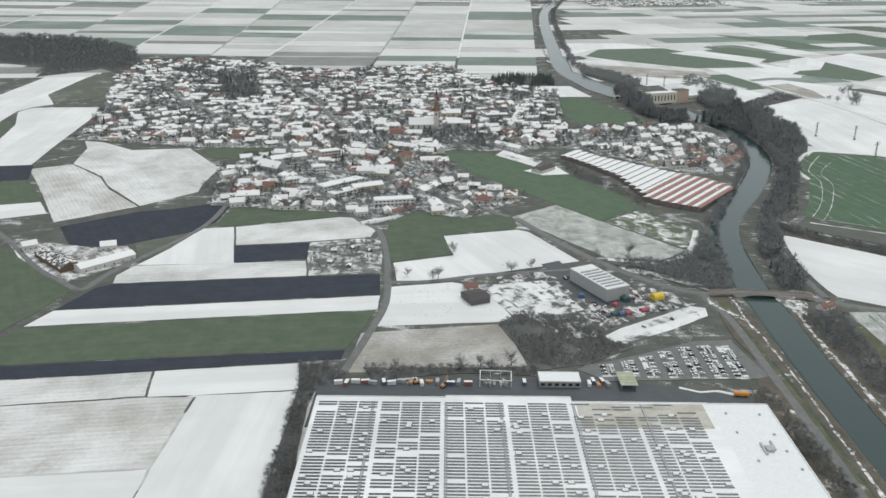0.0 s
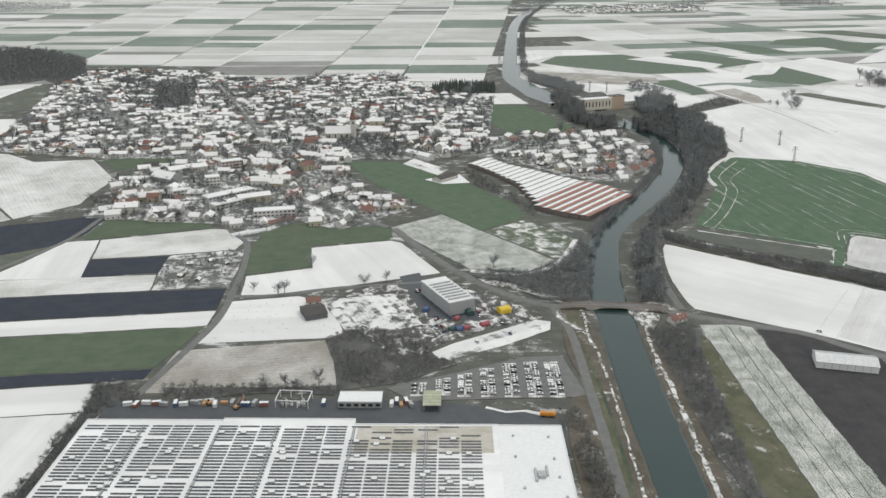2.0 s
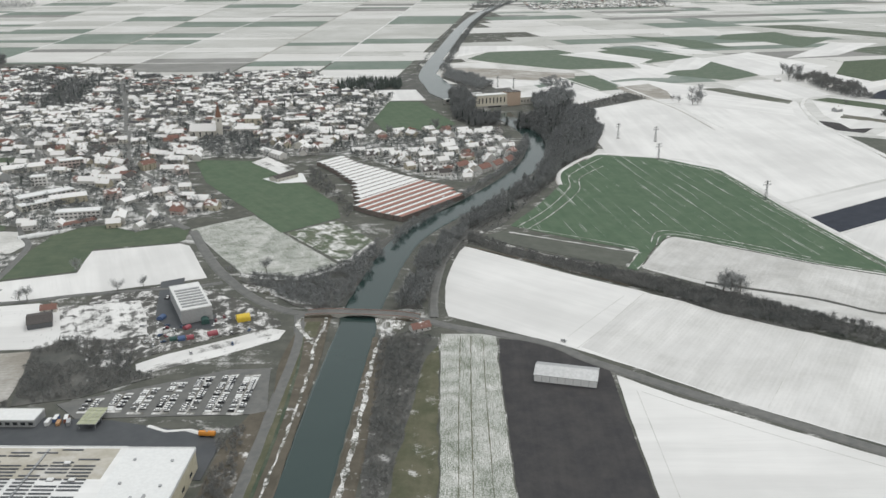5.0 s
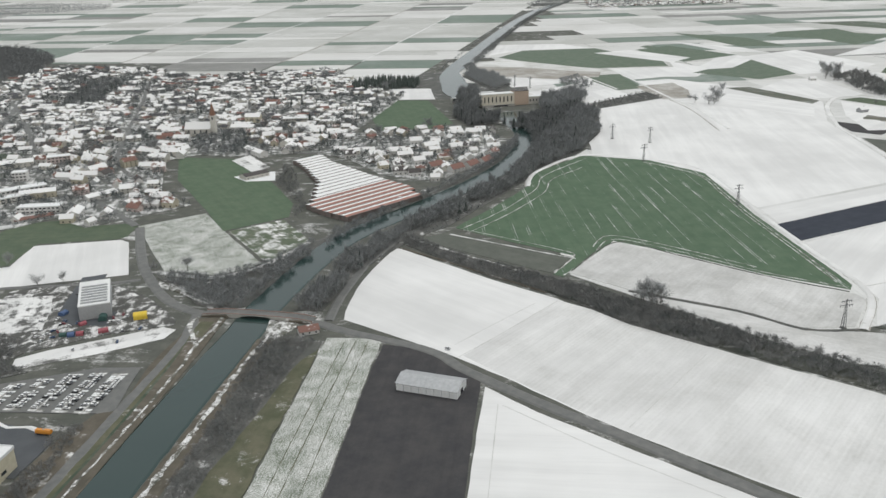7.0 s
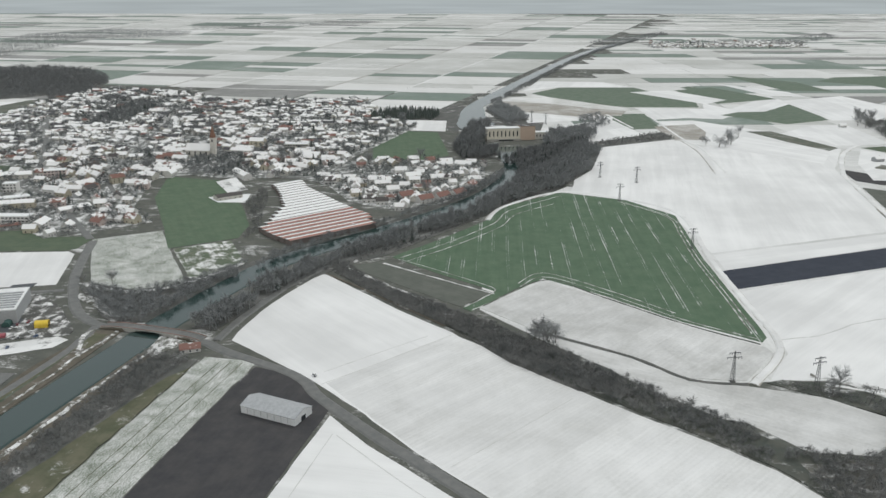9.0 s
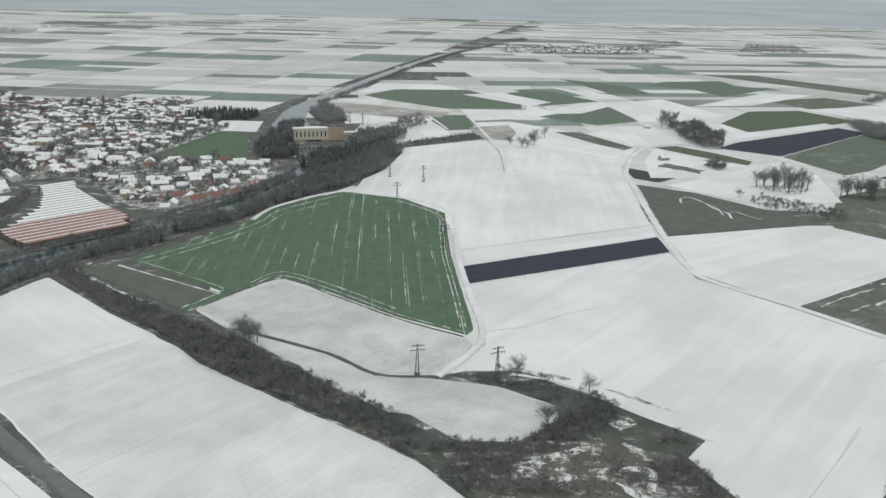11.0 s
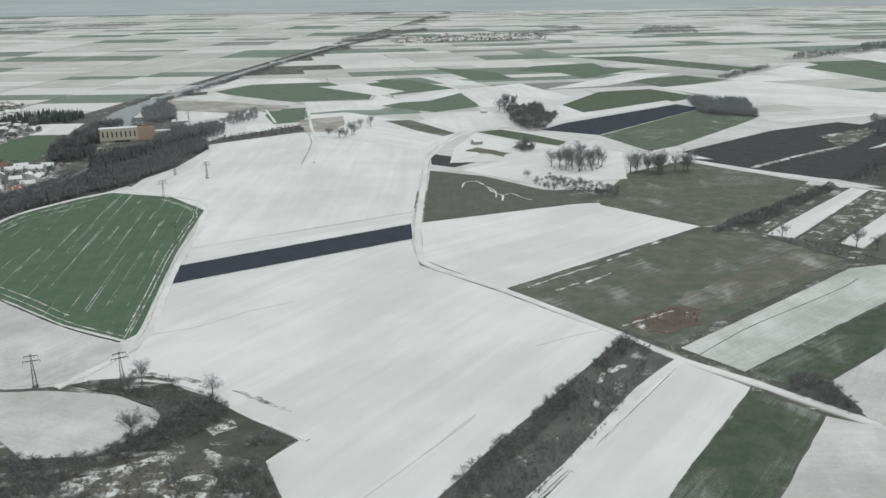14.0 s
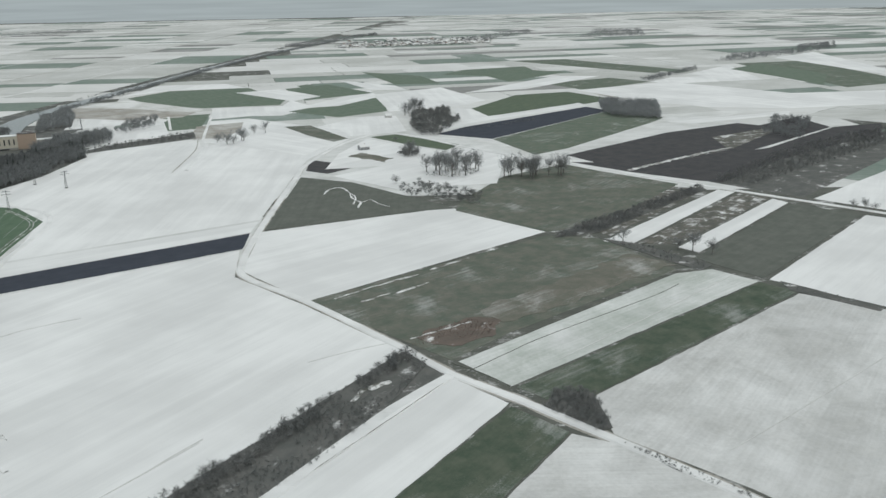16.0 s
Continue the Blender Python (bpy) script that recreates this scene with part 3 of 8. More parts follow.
field("green_field", M_HAZY_CROP, [(913, 2985), (1105, 2811), (1162, 2585), (1038, 2579)], "pale green winter crop field")
field("snow_field", M_SNOW, [(869, 2721), (1040, 2549), (1074, 2433), (968, 2478)], "flat farm field under a closed white snow cover")
field("stubble_field", M_THIN, [(1006, 3377), (1277, 3444), (1393, 3089), (1131, 2978)], "stubble field thinly dusted with grey snow")
field("ploughed_field", M_DARK, [(1109, 3351), (1151, 3449), (1192, 3384), (1159, 3144)], "dark blue-grey freshly ploughed field strip")
field("snow_field", M_SNOW, [(1723, 2523), (2094, 2991), (1985, 2234), (1825, 2363)], "flat farm field under a closed white snow cover")
field("olive_field", M_OLIVE, [(2131, 3098), (2385, 3210), (2372, 2548), (2281, 2372), (2151, 2303)], "olive winter crop field with faint rows")
field("snow_field", M_SNOW, [(2341, 3248), (2580, 3476), (2480, 2756), (2396, 2593)], "flat farm field under a closed white snow cover")
field("olive_field", M_OLIVE, [(1414, 3327), (1622, 3355), (1868, 2894), (1797, 2756)], "olive winter crop field with faint rows")
field("snow_field", M_SNOW, [(469, 1789), (596, 1949), (662, 1765), (583, 1702), (535, 1652)], "flat farm field under a closed white snow cover")
field("snow_field", M_SNOW, [(476, 1966), (523, 2033), (600, 1973), (601, 1896)], "flat farm field under a closed white snow cover")
field("snow_field", M_SNOW, [(1008, 1567), (1074, 1502), (1034, 1462), (996, 1511)], "flat farm field under a closed white snow cover")
field("snow_field", M_SNOW, [(1526, 2209), (1596, 2113), (1631, 2011), (1535, 2008)], "flat farm field under a closed white snow cover")
field("patchy_field", M_FEN, [(1433, 1274), (1477, 1254), (1318, 1056), (1309, 1069)], "plot of rough grass with broken snow")
field("green_field", M_GREEN, [(1030, 1701), (1073, 1726), (1182, 1609), (1160, 1559), (1096, 1619)], "dark green winter crop field without snow")
field("sedge_meadow", M_SEDGE, [(1173, 855), (1324, 994), (1357, 960), (1235, 858), (1193, 828)], "tan dry sedge meadow with snow flecks", z=0.284, wobble=4.0, step_length=6.0)
field("reed_ground", M_RUSSET, [(1125, 802), (1144, 824), (1174, 843), (1191, 833), (1185, 807), (1151, 782)], "russet ground of dry trampled reeds", z=0.288, wobble=4.0, step_length=6.0)
field("sedge_meadow", M_SEDGE, [(800, 605), (849, 625), (864, 598), (849, 564), (810, 552)], "tan dry sedge meadow with snow flecks", z=0.292, wobble=4.0, step_length=6.0)
field("snow_field", M_SNOW, [(985, 1426), (992, 1549), (1026, 1684), (1092, 1609), (1160, 1545), (1195, 1571), (1085, 1448), (1036, 1433)], "flat farm field under a closed white snow cover")
field("sedge_meadow", M_SEDGE, [(1012, 1518), (1027, 1550), (1078, 1497), (1067, 1472)], "tan dry sedge meadow with snow flecks", z=0.280, wobble=4.0, step_length=6.0)
field("snow_field", M_RUBBED, [(446, 637), (513, 742), (550, 718), (627, 658), (700, 613), (736, 588), (766, 555), (760, 538), (729, 447), (669, 469), (581, 527), (530, 564), (477, 609)], "farm field under thin rubbed snow")
field("stubble_field", M_TAN, [(685, 1864), (764, 1914), (781, 1816), (772, 1722), (719, 1709), (701, 1769)], "grey stubble field thinly dusted with snow")
field("meadow", M_MEADOW, [(857, 1841), (905, 1852), (992, 1691), (971, 1659), (920, 1727)], "dull brown-green strip of winter meadow")
field("stubble_field", M_TAN, [(312, 2028), (323, 2188), (451, 2165), (562, 2100), (627, 2077), (618, 2002), (523, 1970), (405, 2013)], "grey stubble field thinly dusted with snow")
field("green_field", M_HAZY_CROP, [(766, 2593), (790, 2629), (919, 2419), (870, 2359)], "narrow strip of pale winter crop")
field("snow_field", M_SNOW, [(630, 2448), (731, 2514), (865, 2335), (809, 2243)], "flat farm field under a closed white snow cover")
field("green_field", M_HAZY_CROP, [(1169, 2852), (1243, 2992), (1446, 3082), (1458, 2927), (1294, 2773)], "pale green winter crop field")
field("green_field", M_HAZY_CROP, [(1151, 2296), (1252, 2409), (1345, 2514), (1324, 2404), (1202, 2248)], "pale green winter crop field")
field("stubble_field", M_TAN, [(1488, 2300), (1573, 2365), (1674, 2149), (1620, 2009), (1557, 2119)], "tan-grey stubble field lightly dusted with snow")
field("green_field", M_HAZY_CROP, [(2049, 2841), (2209, 3024), (2254, 2639), (2119, 2362), (2095, 2593)], "pale green winter crop field", z=0.279)
field("green_field", M_HAZY_CROP, [(1714, 3184), (1833, 2989), (1922, 2819), (1867, 2753), (1738, 3044)], "narrow strip of pale winter crop")
field("green_field", M_HAZY_CROP, [(531, 2010), (666, 2045), (698, 1841), (616, 1803)], "pale green winter crop field")
field("snow_field", M_SNOW, [(391, 1997), (515, 2007), (534, 1910), (434, 1855)], "flat farm field under a closed white snow cover")
field("snow_field", M_SNOW, [(542, 1791), (628, 1811), (670, 1752), (581, 1663)], "flat farm field under a closed white snow cover", z=0.276)
field("meadow", M_MEADOW, [(197, 1342), (281, 1357), (281, 1286), (203, 1272)], "dull brown-green winter meadow")
field("ploughed_field", M_BROWN, [(1337, 1443), (1410, 1363), (1481, 1302), (1510, 1289), (1613, 1406), (1777, 1544), (1880, 1614), (1947, 1744), (1845, 1710), (1658, 1523), (1527, 1453), (1432, 1425)], "dark brown ploughed field without snow")
ribbon("water", M_WATER, [(271, 216), (270, 258), (270, 374), (271, 455), (273, 565), (277, 666), (277, 703), (291, 822), (314, 907), (385, 1038), (439, 1156), (465, 1255), (470, 1393), (437, 1538)], 28, "calm grey-green canal water", "water", z=0.55, ragged=0.35)
ribbon("water", M_WATER, [(359, 1814), (306, 1892), (281, 2104), (313, 2610), (371, 3377), (438, 3963), (544, 4538)], 36, "pale grey canal water above the power station", "water", z=0.9, ragged=0.4)
ribbon("road", M_ROAD, [(78, 908), (106, 850), (136, 794), (168, 748), (195, 717), (225, 698), (257, 694), (293, 694), (329, 684), (352, 672), (420, 644), (450, 615), (505, 572), (542, 546), (575, 522), (628, 483)], 7, "grey damp asphalt country road", "road")
ribbon("road", M_ROAD, [(228, 693), (236, 641), (237, 554), (237, 441), (236, 389), (235, 252)], 6, "asphalt service road along the canal", "road")
ribbon("road", M_ROAD, [(336, 689), (335, 745), (344, 833), (368, 907), (410, 981), (452, 1071)], 5, "narrow asphalt lane along the woods", "road")
ribbon("road", M_ROAD, [(-128, 950), (-96, 893), (-75, 863), (-63, 806), (-55, 729), (-53, 665), (-61, 614), (-71, 561), (-77, 536)], 4, "narrow asphalt farm lane", "road")
ribbon("road", M_ROAD, [(-525, 894), (-447, 811), (-395, 749), (-350, 708), (-325, 692), (-314, 736), (-268, 857), (-260, 945)], 4, "narrow asphalt farm lane", "road")
ribbon("track", M_TRACK, [(1324, 561), (1293, 595), (1239, 653), (1186, 708), (1150, 742), (1111, 792), (1036, 883), (976, 944), (961, 984), (954, 1100), (952, 1353), (954, 1471), (999, 1664), (1073, 1733), (1222, 1543), (1371, 1394), (1455, 1298), (1631, 1121), (1715, 1031)], 5, "snow-covered farm track", "road")
ribbon("track", M_TRACK, [(482, 1089), (491, 1158), (553, 1252), (640, 1230), (706, 1164), (729, 987), (749, 872), (764, 775), (736, 701)], 3.5, "snow-covered field track", "road")
ribbon("track", M_TRACK, [(784, 1438), (761, 1636), (734, 1725), (675, 2020)], 3.5, "snow-covered field track", "road")
ribbon("track", M_TRACK, [(159, 781), (212, 774), (245, 805), (271, 872)], 3.5, "snow-covered field track", "road")
ribbon("ditch", M_DAMP, [(526, 808), (571, 889), (624, 856), (693, 806), (750, 775)], 1.6, "narrow dark ditch between crop and snow", "ditch", z=0.32, drop=0.3)
ribbon("ditch", M_SCRUB, [(572, 765), (652, 729), (693, 699), (732, 700)], 2.0, "narrow dark ditch with dry grass", "ditch")
ribbon("canal_bank", M_BANK, [(244, 652), (249, 595), (251, 512), (250, 442), (249, 389)], 9, "grassy canal bank with dry grass", "bank")
ribbon("canal_bank", M_BANK, [(297, 652), (296, 595), (295, 512), (293, 442), (291, 389)], 11, "brown canal bank with snow remains", "bank")
ribbon("meadow_snow", M_SNOW, [(1003, 1266), (1006, 1294), (1021, 1302), (1034, 1272), (1039, 1247), (1053, 1223), (1063, 1233), (1076, 1210), (1088, 1197)], 1.5, "snow-filled hollow in the meadow", "snow", ragged=1.0, z=0.31, drop=0.02, spacing=4.0)
ribbon("meadow_snow", M_SNOW, [(1053, 1223), (1051, 1195)], 2.2, "snow-filled hollow in the meadow", "snow", ragged=1.0, z=0.315, drop=0.02)
ribbon("meadow_snow", M_SNOW, [(1034, 1272), (1044, 1247), (1044, 1212)], 1.4, "snow-filled hollow in the meadow", "snow", ragged=0.8, z=0.32, drop=0.02)
ribbon("track", M_TRACK, [(1055, 603), (1086, 653), (1115, 697), (1150, 740)], 7, "snow-covered farm track along the hedge", "road")
ribbon("lane", M_ROAD, [(-56, 716), (-16, 719), (31, 735), (80, 745), (118, 752), (147, 764)], 4, "narrow asphalt lane between plots", "road")
field("canal_bank", M_BANK, [(215, 250), (215, 505), (224, 540), (236, 545), (228, 610), (232, 686), (254, 690), (257, 600), (256, 250)], "brown grassy slope between yard and canal", "bank", z=0.50)
ribbon("bank_snow", M_BROKEN, [(250, 696), (251, 668), (249, 638), (252, 601), (252, 551), (251, 495), (249, 438), (248, 389), (247, 320)], 2.0, "ragged line of snow along the canal bank", "snow", z=0.86, ragged=0.6, drop=0.3, spacing=3.0)
ribbon("bank_snow", M_BROKEN, [(294, 673), (299, 658), (295, 629), (294, 590), (294, 551), (293, 495), (291, 439), (290, 389), (290, 320)], 3.0, "ragged line of snow along the canal bank", "snow", z=0.86, ragged=1.0, drop=0.3, spacing=3.0)
ribbon("bank_snow", M_BROKEN, [(248, 640), (238, 658), (230, 674), (232, 688)], 3.0, "snow along a bend of the service road", "snow", z=0.86, ragged=0.5, drop=0.3, spacing=3.0)
ribbon("bank_snow", M_BROKEN, [(216, 775), (248, 806), (262, 840), (272, 872)], 4.5, "snow along the edge of the riverside wood", "snow", z=0.60, ragged=1.0, drop=0.3, spacing=4.0)
field("snow_patch", M_BROKEN, [(289, 688), (313, 690), (314, 673), (303, 648), (294, 660)], "trodden snow beside the bridge", "snow", z=0.60)
field("snow_patch", M_BROKEN, [(166, 760), (190, 752), (224, 724), (236, 716), (222, 716), (196, 735), (172, 748)], "broken snow on the slope below the road", "snow", z=0.62)
ribbon("wheel_track", M_RUT, [(443, 635), (474, 680), (513, 740)], 0.6, "faint wheel track through the snow", "track", z=0.300, ragged=0.1, drop=0.02)
ribbon("wheel_track", M_RUT, [(438, 654), (466, 694), (495, 734)], 0.7, "faint wheel track through the snow", "track", z=0.300, ragged=0.2, drop=0.02)
ribbon("wheel_track", M_RUT, [(553, 551), (584, 601), (615, 652)], 0.7, "faint wheel track through the snow", "track", z=0.300, ragged=0.2, drop=0.02)
ribbon("wheel_track", M_VERGE, [(357, 655), (356, 558), (356, 442), (357, 300)], 0.5, "dark wheel track along the grassy strip", "track", z=0.300, ragged=0.2, drop=0.02)
ribbon("wheel_track", M_VERGE, [(365, 655), (364, 558), (364, 442), (365, 300)], 0.6, "dark wheel track along the grassy strip", "track", z=0.300, ragged=0.2, drop=0.02)
ribbon("wheel_track", M_VERGE, [(374, 655), (374, 558), (375, 442), (375, 300)], 0.45, "dark wheel track along the grassy strip", "track", z=0.300, ragged=0.2, drop=0.02)
ribbon("grass_verge", M_BANK, [(363, 861), (400, 835), (436, 808), (504, 757)], 2.0, "brown grass edge between hedge and snow", "verge", z=0.57, ragged=0.6, drop=0.1)
ribbon("meadow_snow", M_BROKEN, [(372, 887), (420, 850), (463, 819), (484, 803)], 2.6, "broken snow between hedge and fallow land", "snow", z=0.60, ragged=1.2, drop=0.1, spacing=4.0)
field("verge", M_VERGE, [(332, 622), (325, 535), (319, 474), (316, 434), (313, 404), (313, 253), (346, 253), (345, 456), (341, 640)], "dull green grass beside the canal scrub", "verge", z=0.565, wobble=1.2)
field("verge", M_VERGE, [(236, 680), (238, 619), (237, 555), (236, 508), (235, 473), (234, 433), (233, 252), (242, 252), (243, 433), (245, 496), (246, 541), (247, 619), (247, 680)], "green grass strip between canal road and bank", "verge", z=0.575, wobble=0.8)
ribbon("wheel_track", M_FALLOW, [(1150, 759), (1170, 742), (1187, 722)], 0.5, "dark rut across the foot of the strip", "track", z=0.306, ragged=0.2, drop=0.02)
ribbon("farm_track", M_SNOW, [(1147, 736), (1114, 688), (1079, 638), (1034, 576), (1020, 556)], 6.0, "snowy track along the scrub belt", "track", z=0.56, ragged=0.4, drop=0.5)
ribbon("wheel_track", M_BANK, [(1149, 735), (1116, 687), (1081, 637), (1036, 575), (1022, 555)], 0.5, "dark rut of a snowy farm track", "track", z=0.58, ragged=0.25, drop=0.05)
ribbon("wheel_track", M_BANK, [(1146, 737), (1113, 689.5), (1078, 639.5), (1033, 577), (1019, 557)], 0.4, "dark rut of a snowy farm track", "track", z=0.58, ragged=0.35, drop=0.05)
ribbon("meadow_snow", M_BROKEN, [(1122, 801), (1148, 820), (1167, 832)], 2.0, "broken snow along the reeds", "snow", z=0.31, ragged=1.0, drop=0.02, spacing=3.0)
ribbon("trampled_edge", M_PATCHY, [(777, 726), (803, 717), (829, 709)], 3.0, "trampled snow beside the hedge", "snow", z=0.29, ragged=2.4, drop=0.02, spacing=3.0)
ribbon("trampled_edge", M_PATCHY, [(853, 697), (870, 686), (896, 668)], 2.6, "trampled snow beside the hedge", "snow", z=0.29, ragged=2.4, drop=0.02, spacing=3.0)
for x0, x1 in ((544, 612), (564, 628), (586, 645)):
    ribbon("garden_path", M_SNOW, [(x0, 2014), ((x0 + x1) / 2, 1922), (x1, 1829)], 5.0, "snowy path between garden plots", "path", z=0.31, drop=0.05)
ribbon("wheel_track", M_RUT, [(949, 576), (976, 615), (1007, 660)], 0.6, "faint wheel track through the snow", "track", z=0.300, ragged=0.1, drop=0.02)
ribbon("wheel_track", M_RUT, [(984, 626), (995, 645), (1008, 664)], 0.6, "faint wheel track through the snow", "track", z=0.306, ragged=0.1, drop=0.02)
ribbon("wheel_track", M_RUT, [(1053, 765), (1080, 782), (1107, 795)], 0.6, "faint wheel track through the snow", "track", z=0.300, ragged=0.1, drop=0.02)
ribbon("wheel_track", M_RUT, [(474, 572), (474, 518), (474, 452), (474, 376)], 0.6, "faint wheel track through the snow", "track", z=0.300, ragged=0.1, drop=0.02)
ribbon("wheel_track", M_RUT, [(477, 571), (514, 542), (541, 522), (570, 503), (640, 458)], 0.6, "faint wheel track through the snow", "track", z=0.300, ragged=0.1, drop=0.02)
ribbon("wheel_track", M_RUT, [(1222, 760), (1310, 842), (1400, 930)], 0.8, "faint wheel track through the snow", "track", z=0.300, ragged=0.1, drop=0.02)
ribbon("wheel_track", M_RUT, [(1296, 638), (1346, 677), (1442, 755)], 0.6, "faint wheel track through the snow", "track", z=0.300, ragged=0.1, drop=0.02)
ribbon("wheel_track", M_FALLOW, [(1160, 744), (1193, 777), (1221, 803), (1314, 877), (1345, 907)], 0.5, "faint wheel track through the snow", "track", z=0.300, ragged=0.1, drop=0.02)
ribbon("verge", M_GRASS, [(242, 652), (245, 595), (247, 512), (246, 441), (246, 389)], 5, "green grass verge beside the service road", "verge")
ribbon("yard_snow", M_TRACK, [(164, 526), (177, 520), (191, 522), (202, 517)], 1.5, "ploughed-up snow ridge in the yard", "snow", ragged=0.7)
ribbon("meadow_snow", M_PATCHY, [(1057, 888), (1087, 916), (1125, 947)], 2.2, "broken line of snow along the meadow", "snow", ragged=1.4, z=0.31, drop=0.02)
ribbon("meadow_snow", M_PATCHY, [(1135, 959), (1172, 992)], 2.2, "broken line of snow along the meadow", "snow", ragged=1.4, z=0.31, drop=0.02)
ribbon("meadow_snow", M_PATCHY, [(1107, 898), (1135, 925)], 2.2, "broken line of snow along the meadow", "snow", ragged=1.4, z=0.31, drop=0.02)
ribbon("meadow_snow", M_PATCHY, [(1080, 880), (1102, 899)], 2.2, "broken line of snow along the meadow", "snow", ragged=1.4, z=0.31, drop=0.02)
ribbon("track_verge", M_TAN, [(1324, 561), (1293, 595), (1239, 653), (1186, 708), (1150, 742), (1111, 792), (1036, 883), (976, 944), (961, 984), (954, 1100), (952, 1353), (954, 1471), (999, 1664), (1073, 1733), (1222, 1543), (1371, 1394), (1455, 1298), (1631, 1121), (1715, 1031)], 8, "thin snow on the verges of the farm track", "verge", z=0.056, ragged=1.0)
ribbon("track_verge", M_TAN, [(482, 1089), (491, 1158), (553, 1252), (640, 1230), (706, 1164), (729, 987), (749, 872), (764, 775), (736, 701)], 6.5, "thin snow on the verges of the field track", "verge", z=0.053, ragged=1.0)
field("fen", M_FEN, [(750, 599), (798, 615), (849, 627), (890, 611), (912, 564), (922, 523), (794, 515)], "open fen with dry grass and broken snow", wobble=3.0, z=0.56)
field("snow_field", M_PALE, [(470, 1750), (560, 1500), (640, 1250), (1900, 1250), (1900, 2200), (450, 2200)], "thin snow between the outer fields", z=0.052)
field("snow_field", M_PALE, [(482, 1100), (560, 1290), (645, 1245), (705, 1185), (745, 1000), (955, 1150), (955, 940), (1105, 790), (900, 640), (795, 720), (760, 712), (690, 690), (560, 770), (525, 800)], "thin snow between the fields", z=0.05)
field("snow_field", M_PALE, [(1051, 601), (1139, 758), (1157, 737), (1065, 593)], "thin snow beside the hedge track", z=0.054)
ribbon("track", M_TAN, [(730, 1703), (753, 1596), (767, 1423)], 1.8, "faint dirt track through the snow", "track", z=0.30, drop=0.02, ragged=0.3)
field("snow_field", M_PALE, [(727, 1024), (948, 1162), (946, 1080), (738, 947)], "thin snow between two fields", z=0.054)
field("water", M_WATER, [(413, 1561), (448, 1581), (465, 1460), (444, 1441)], "calm tailwater pool below the power station", "water", z=0.62)
field("water", M_WATER, [(281, 2247), (268, 1990), (296, 1796), (330, 1706), (374, 1793), (337, 1907), (302, 2078), (322, 2341)], "pale grey forebay water above the weir", "water", z=0.96, wobble=1.5)
field("verge", M_SCRUB, [(52, 2079), (247, 2084), (455, 1940), (523, 1663), (300, 1717), (217, 1806)], "snowy ground round the power station", z=0.042)
ribbon("meadow_snow", M_BROKEN, [(850, 587), (856, 595), (869, 593), (866, 577), (862, 566), (854, 572), (850, 581)], 5.0, "broken snow round a clump of shrubs", "snow", z=0.60, drop=0.3, ragged=1.2, spacing=3.0)
ribbon("meadow_snow", M_BROKEN, [(793, 585), (799, 591), (809, 599), (823, 608), (837, 618)], 7.0, "broken snow along the thicket", "snow", z=0.60, drop=0.3, ragged=1.2, spacing=3.0)
ribbon("meadow_snow", M_BROKEN, [(853, 643), (861, 650), (866, 653)], 9.0, "broken snow in the damp meadow", "snow", z=0.60, drop=0.3, ragged=1.2, spacing=3.0)
ribbon("track", M_TRACK, [(785, 712), (822, 703), (849, 681), (874, 660), (912, 634)], 2.6, "snow-covered path along the damp meadow", "road", z=0.66, drop=0.5, ragged=0.5)
ribbon("wheel_track", M_RUT, [(766, 788), (798, 804), (830, 835), (863, 857)], 0.7, "faint seam across the snow field", "track", z=0.30, drop=0.02, ragged=0.8, spacing=4.0)
ribbon("meadow_snow", M_BROKEN, [(1088, 705), (1095, 719), (1103, 726), (1111, 732)], 4.2, "broken snow in a gap of the hedge", "snow", ragged=1.8, z=0.62, drop=0.02, spacing=2.0)
ribbon("wheel_track", M_PATCHY, [(417, 921), (454, 984), (491, 1075), (501, 1140), (556, 1233)], 1.0, "snowy wheel track along the edge of the crop", "track", z=0.30, drop=0.02, ragged=0.3)
ribbon("wheel_track", M_PATCHY, [(428, 914), (462, 973), (501, 1062), (511, 1123), (550, 1184)], 1.0, "snowy wheel track along the edge of the crop", "track", z=0.30, drop=0.02, ragged=0.3)
ribbon("wheel_track", M_PATCHY, [(519, 797), (545, 846), (568, 897), (623, 868), (693, 815), (750, 785)], 1.0, "snowy wheel track along the edge of the crop", "track", z=0.30, drop=0.02, ragged=0.3)
ribbon("wheel_track", M_PATCHY, [(511, 802), (522, 826), (530, 850), (515, 865), (448, 905), (420, 919)], 0.9, "snowy wheel track round the fallow field", "track", z=0.304, drop=0.02, ragged=0.3, spacing=4.0)
ribbon("wheel_track", M_PATCHY, [(548, 874), (567, 909), (622, 879), (688, 828)], 1.0, "snowy wheel track along the edge of the crop", "track", z=0.30, drop=0.02, ragged=0.3)
for k in (5, 9):
    ribbon("wheel_track", M_PATCHY, [(755 - k, 795), (742 - k, 874), (722 - k, 987), (711 - k, 1075), (698 - k, 1152), (640 - k, 1216)], 1.1, "snowy wheel track along the edge of the crop", "track", z=0.31, drop=0.02, ragged=0.3)
ribbon("bank_snow", M_TRACK, [(408, 904), (473, 870), (531, 840)], 1.5, "strip of snow along the field edge", "snow", z=0.31, drop=0.02, ragged=0.8)
ribbon("meadow_snow", M_PATCHY, [(1407, 1375), (1476, 1433), (1542, 1488), (1604, 1534)], 7, "strip of broken snow across the ploughed field", "snow", z=0.31, drop=0.02, ragged=2.0)


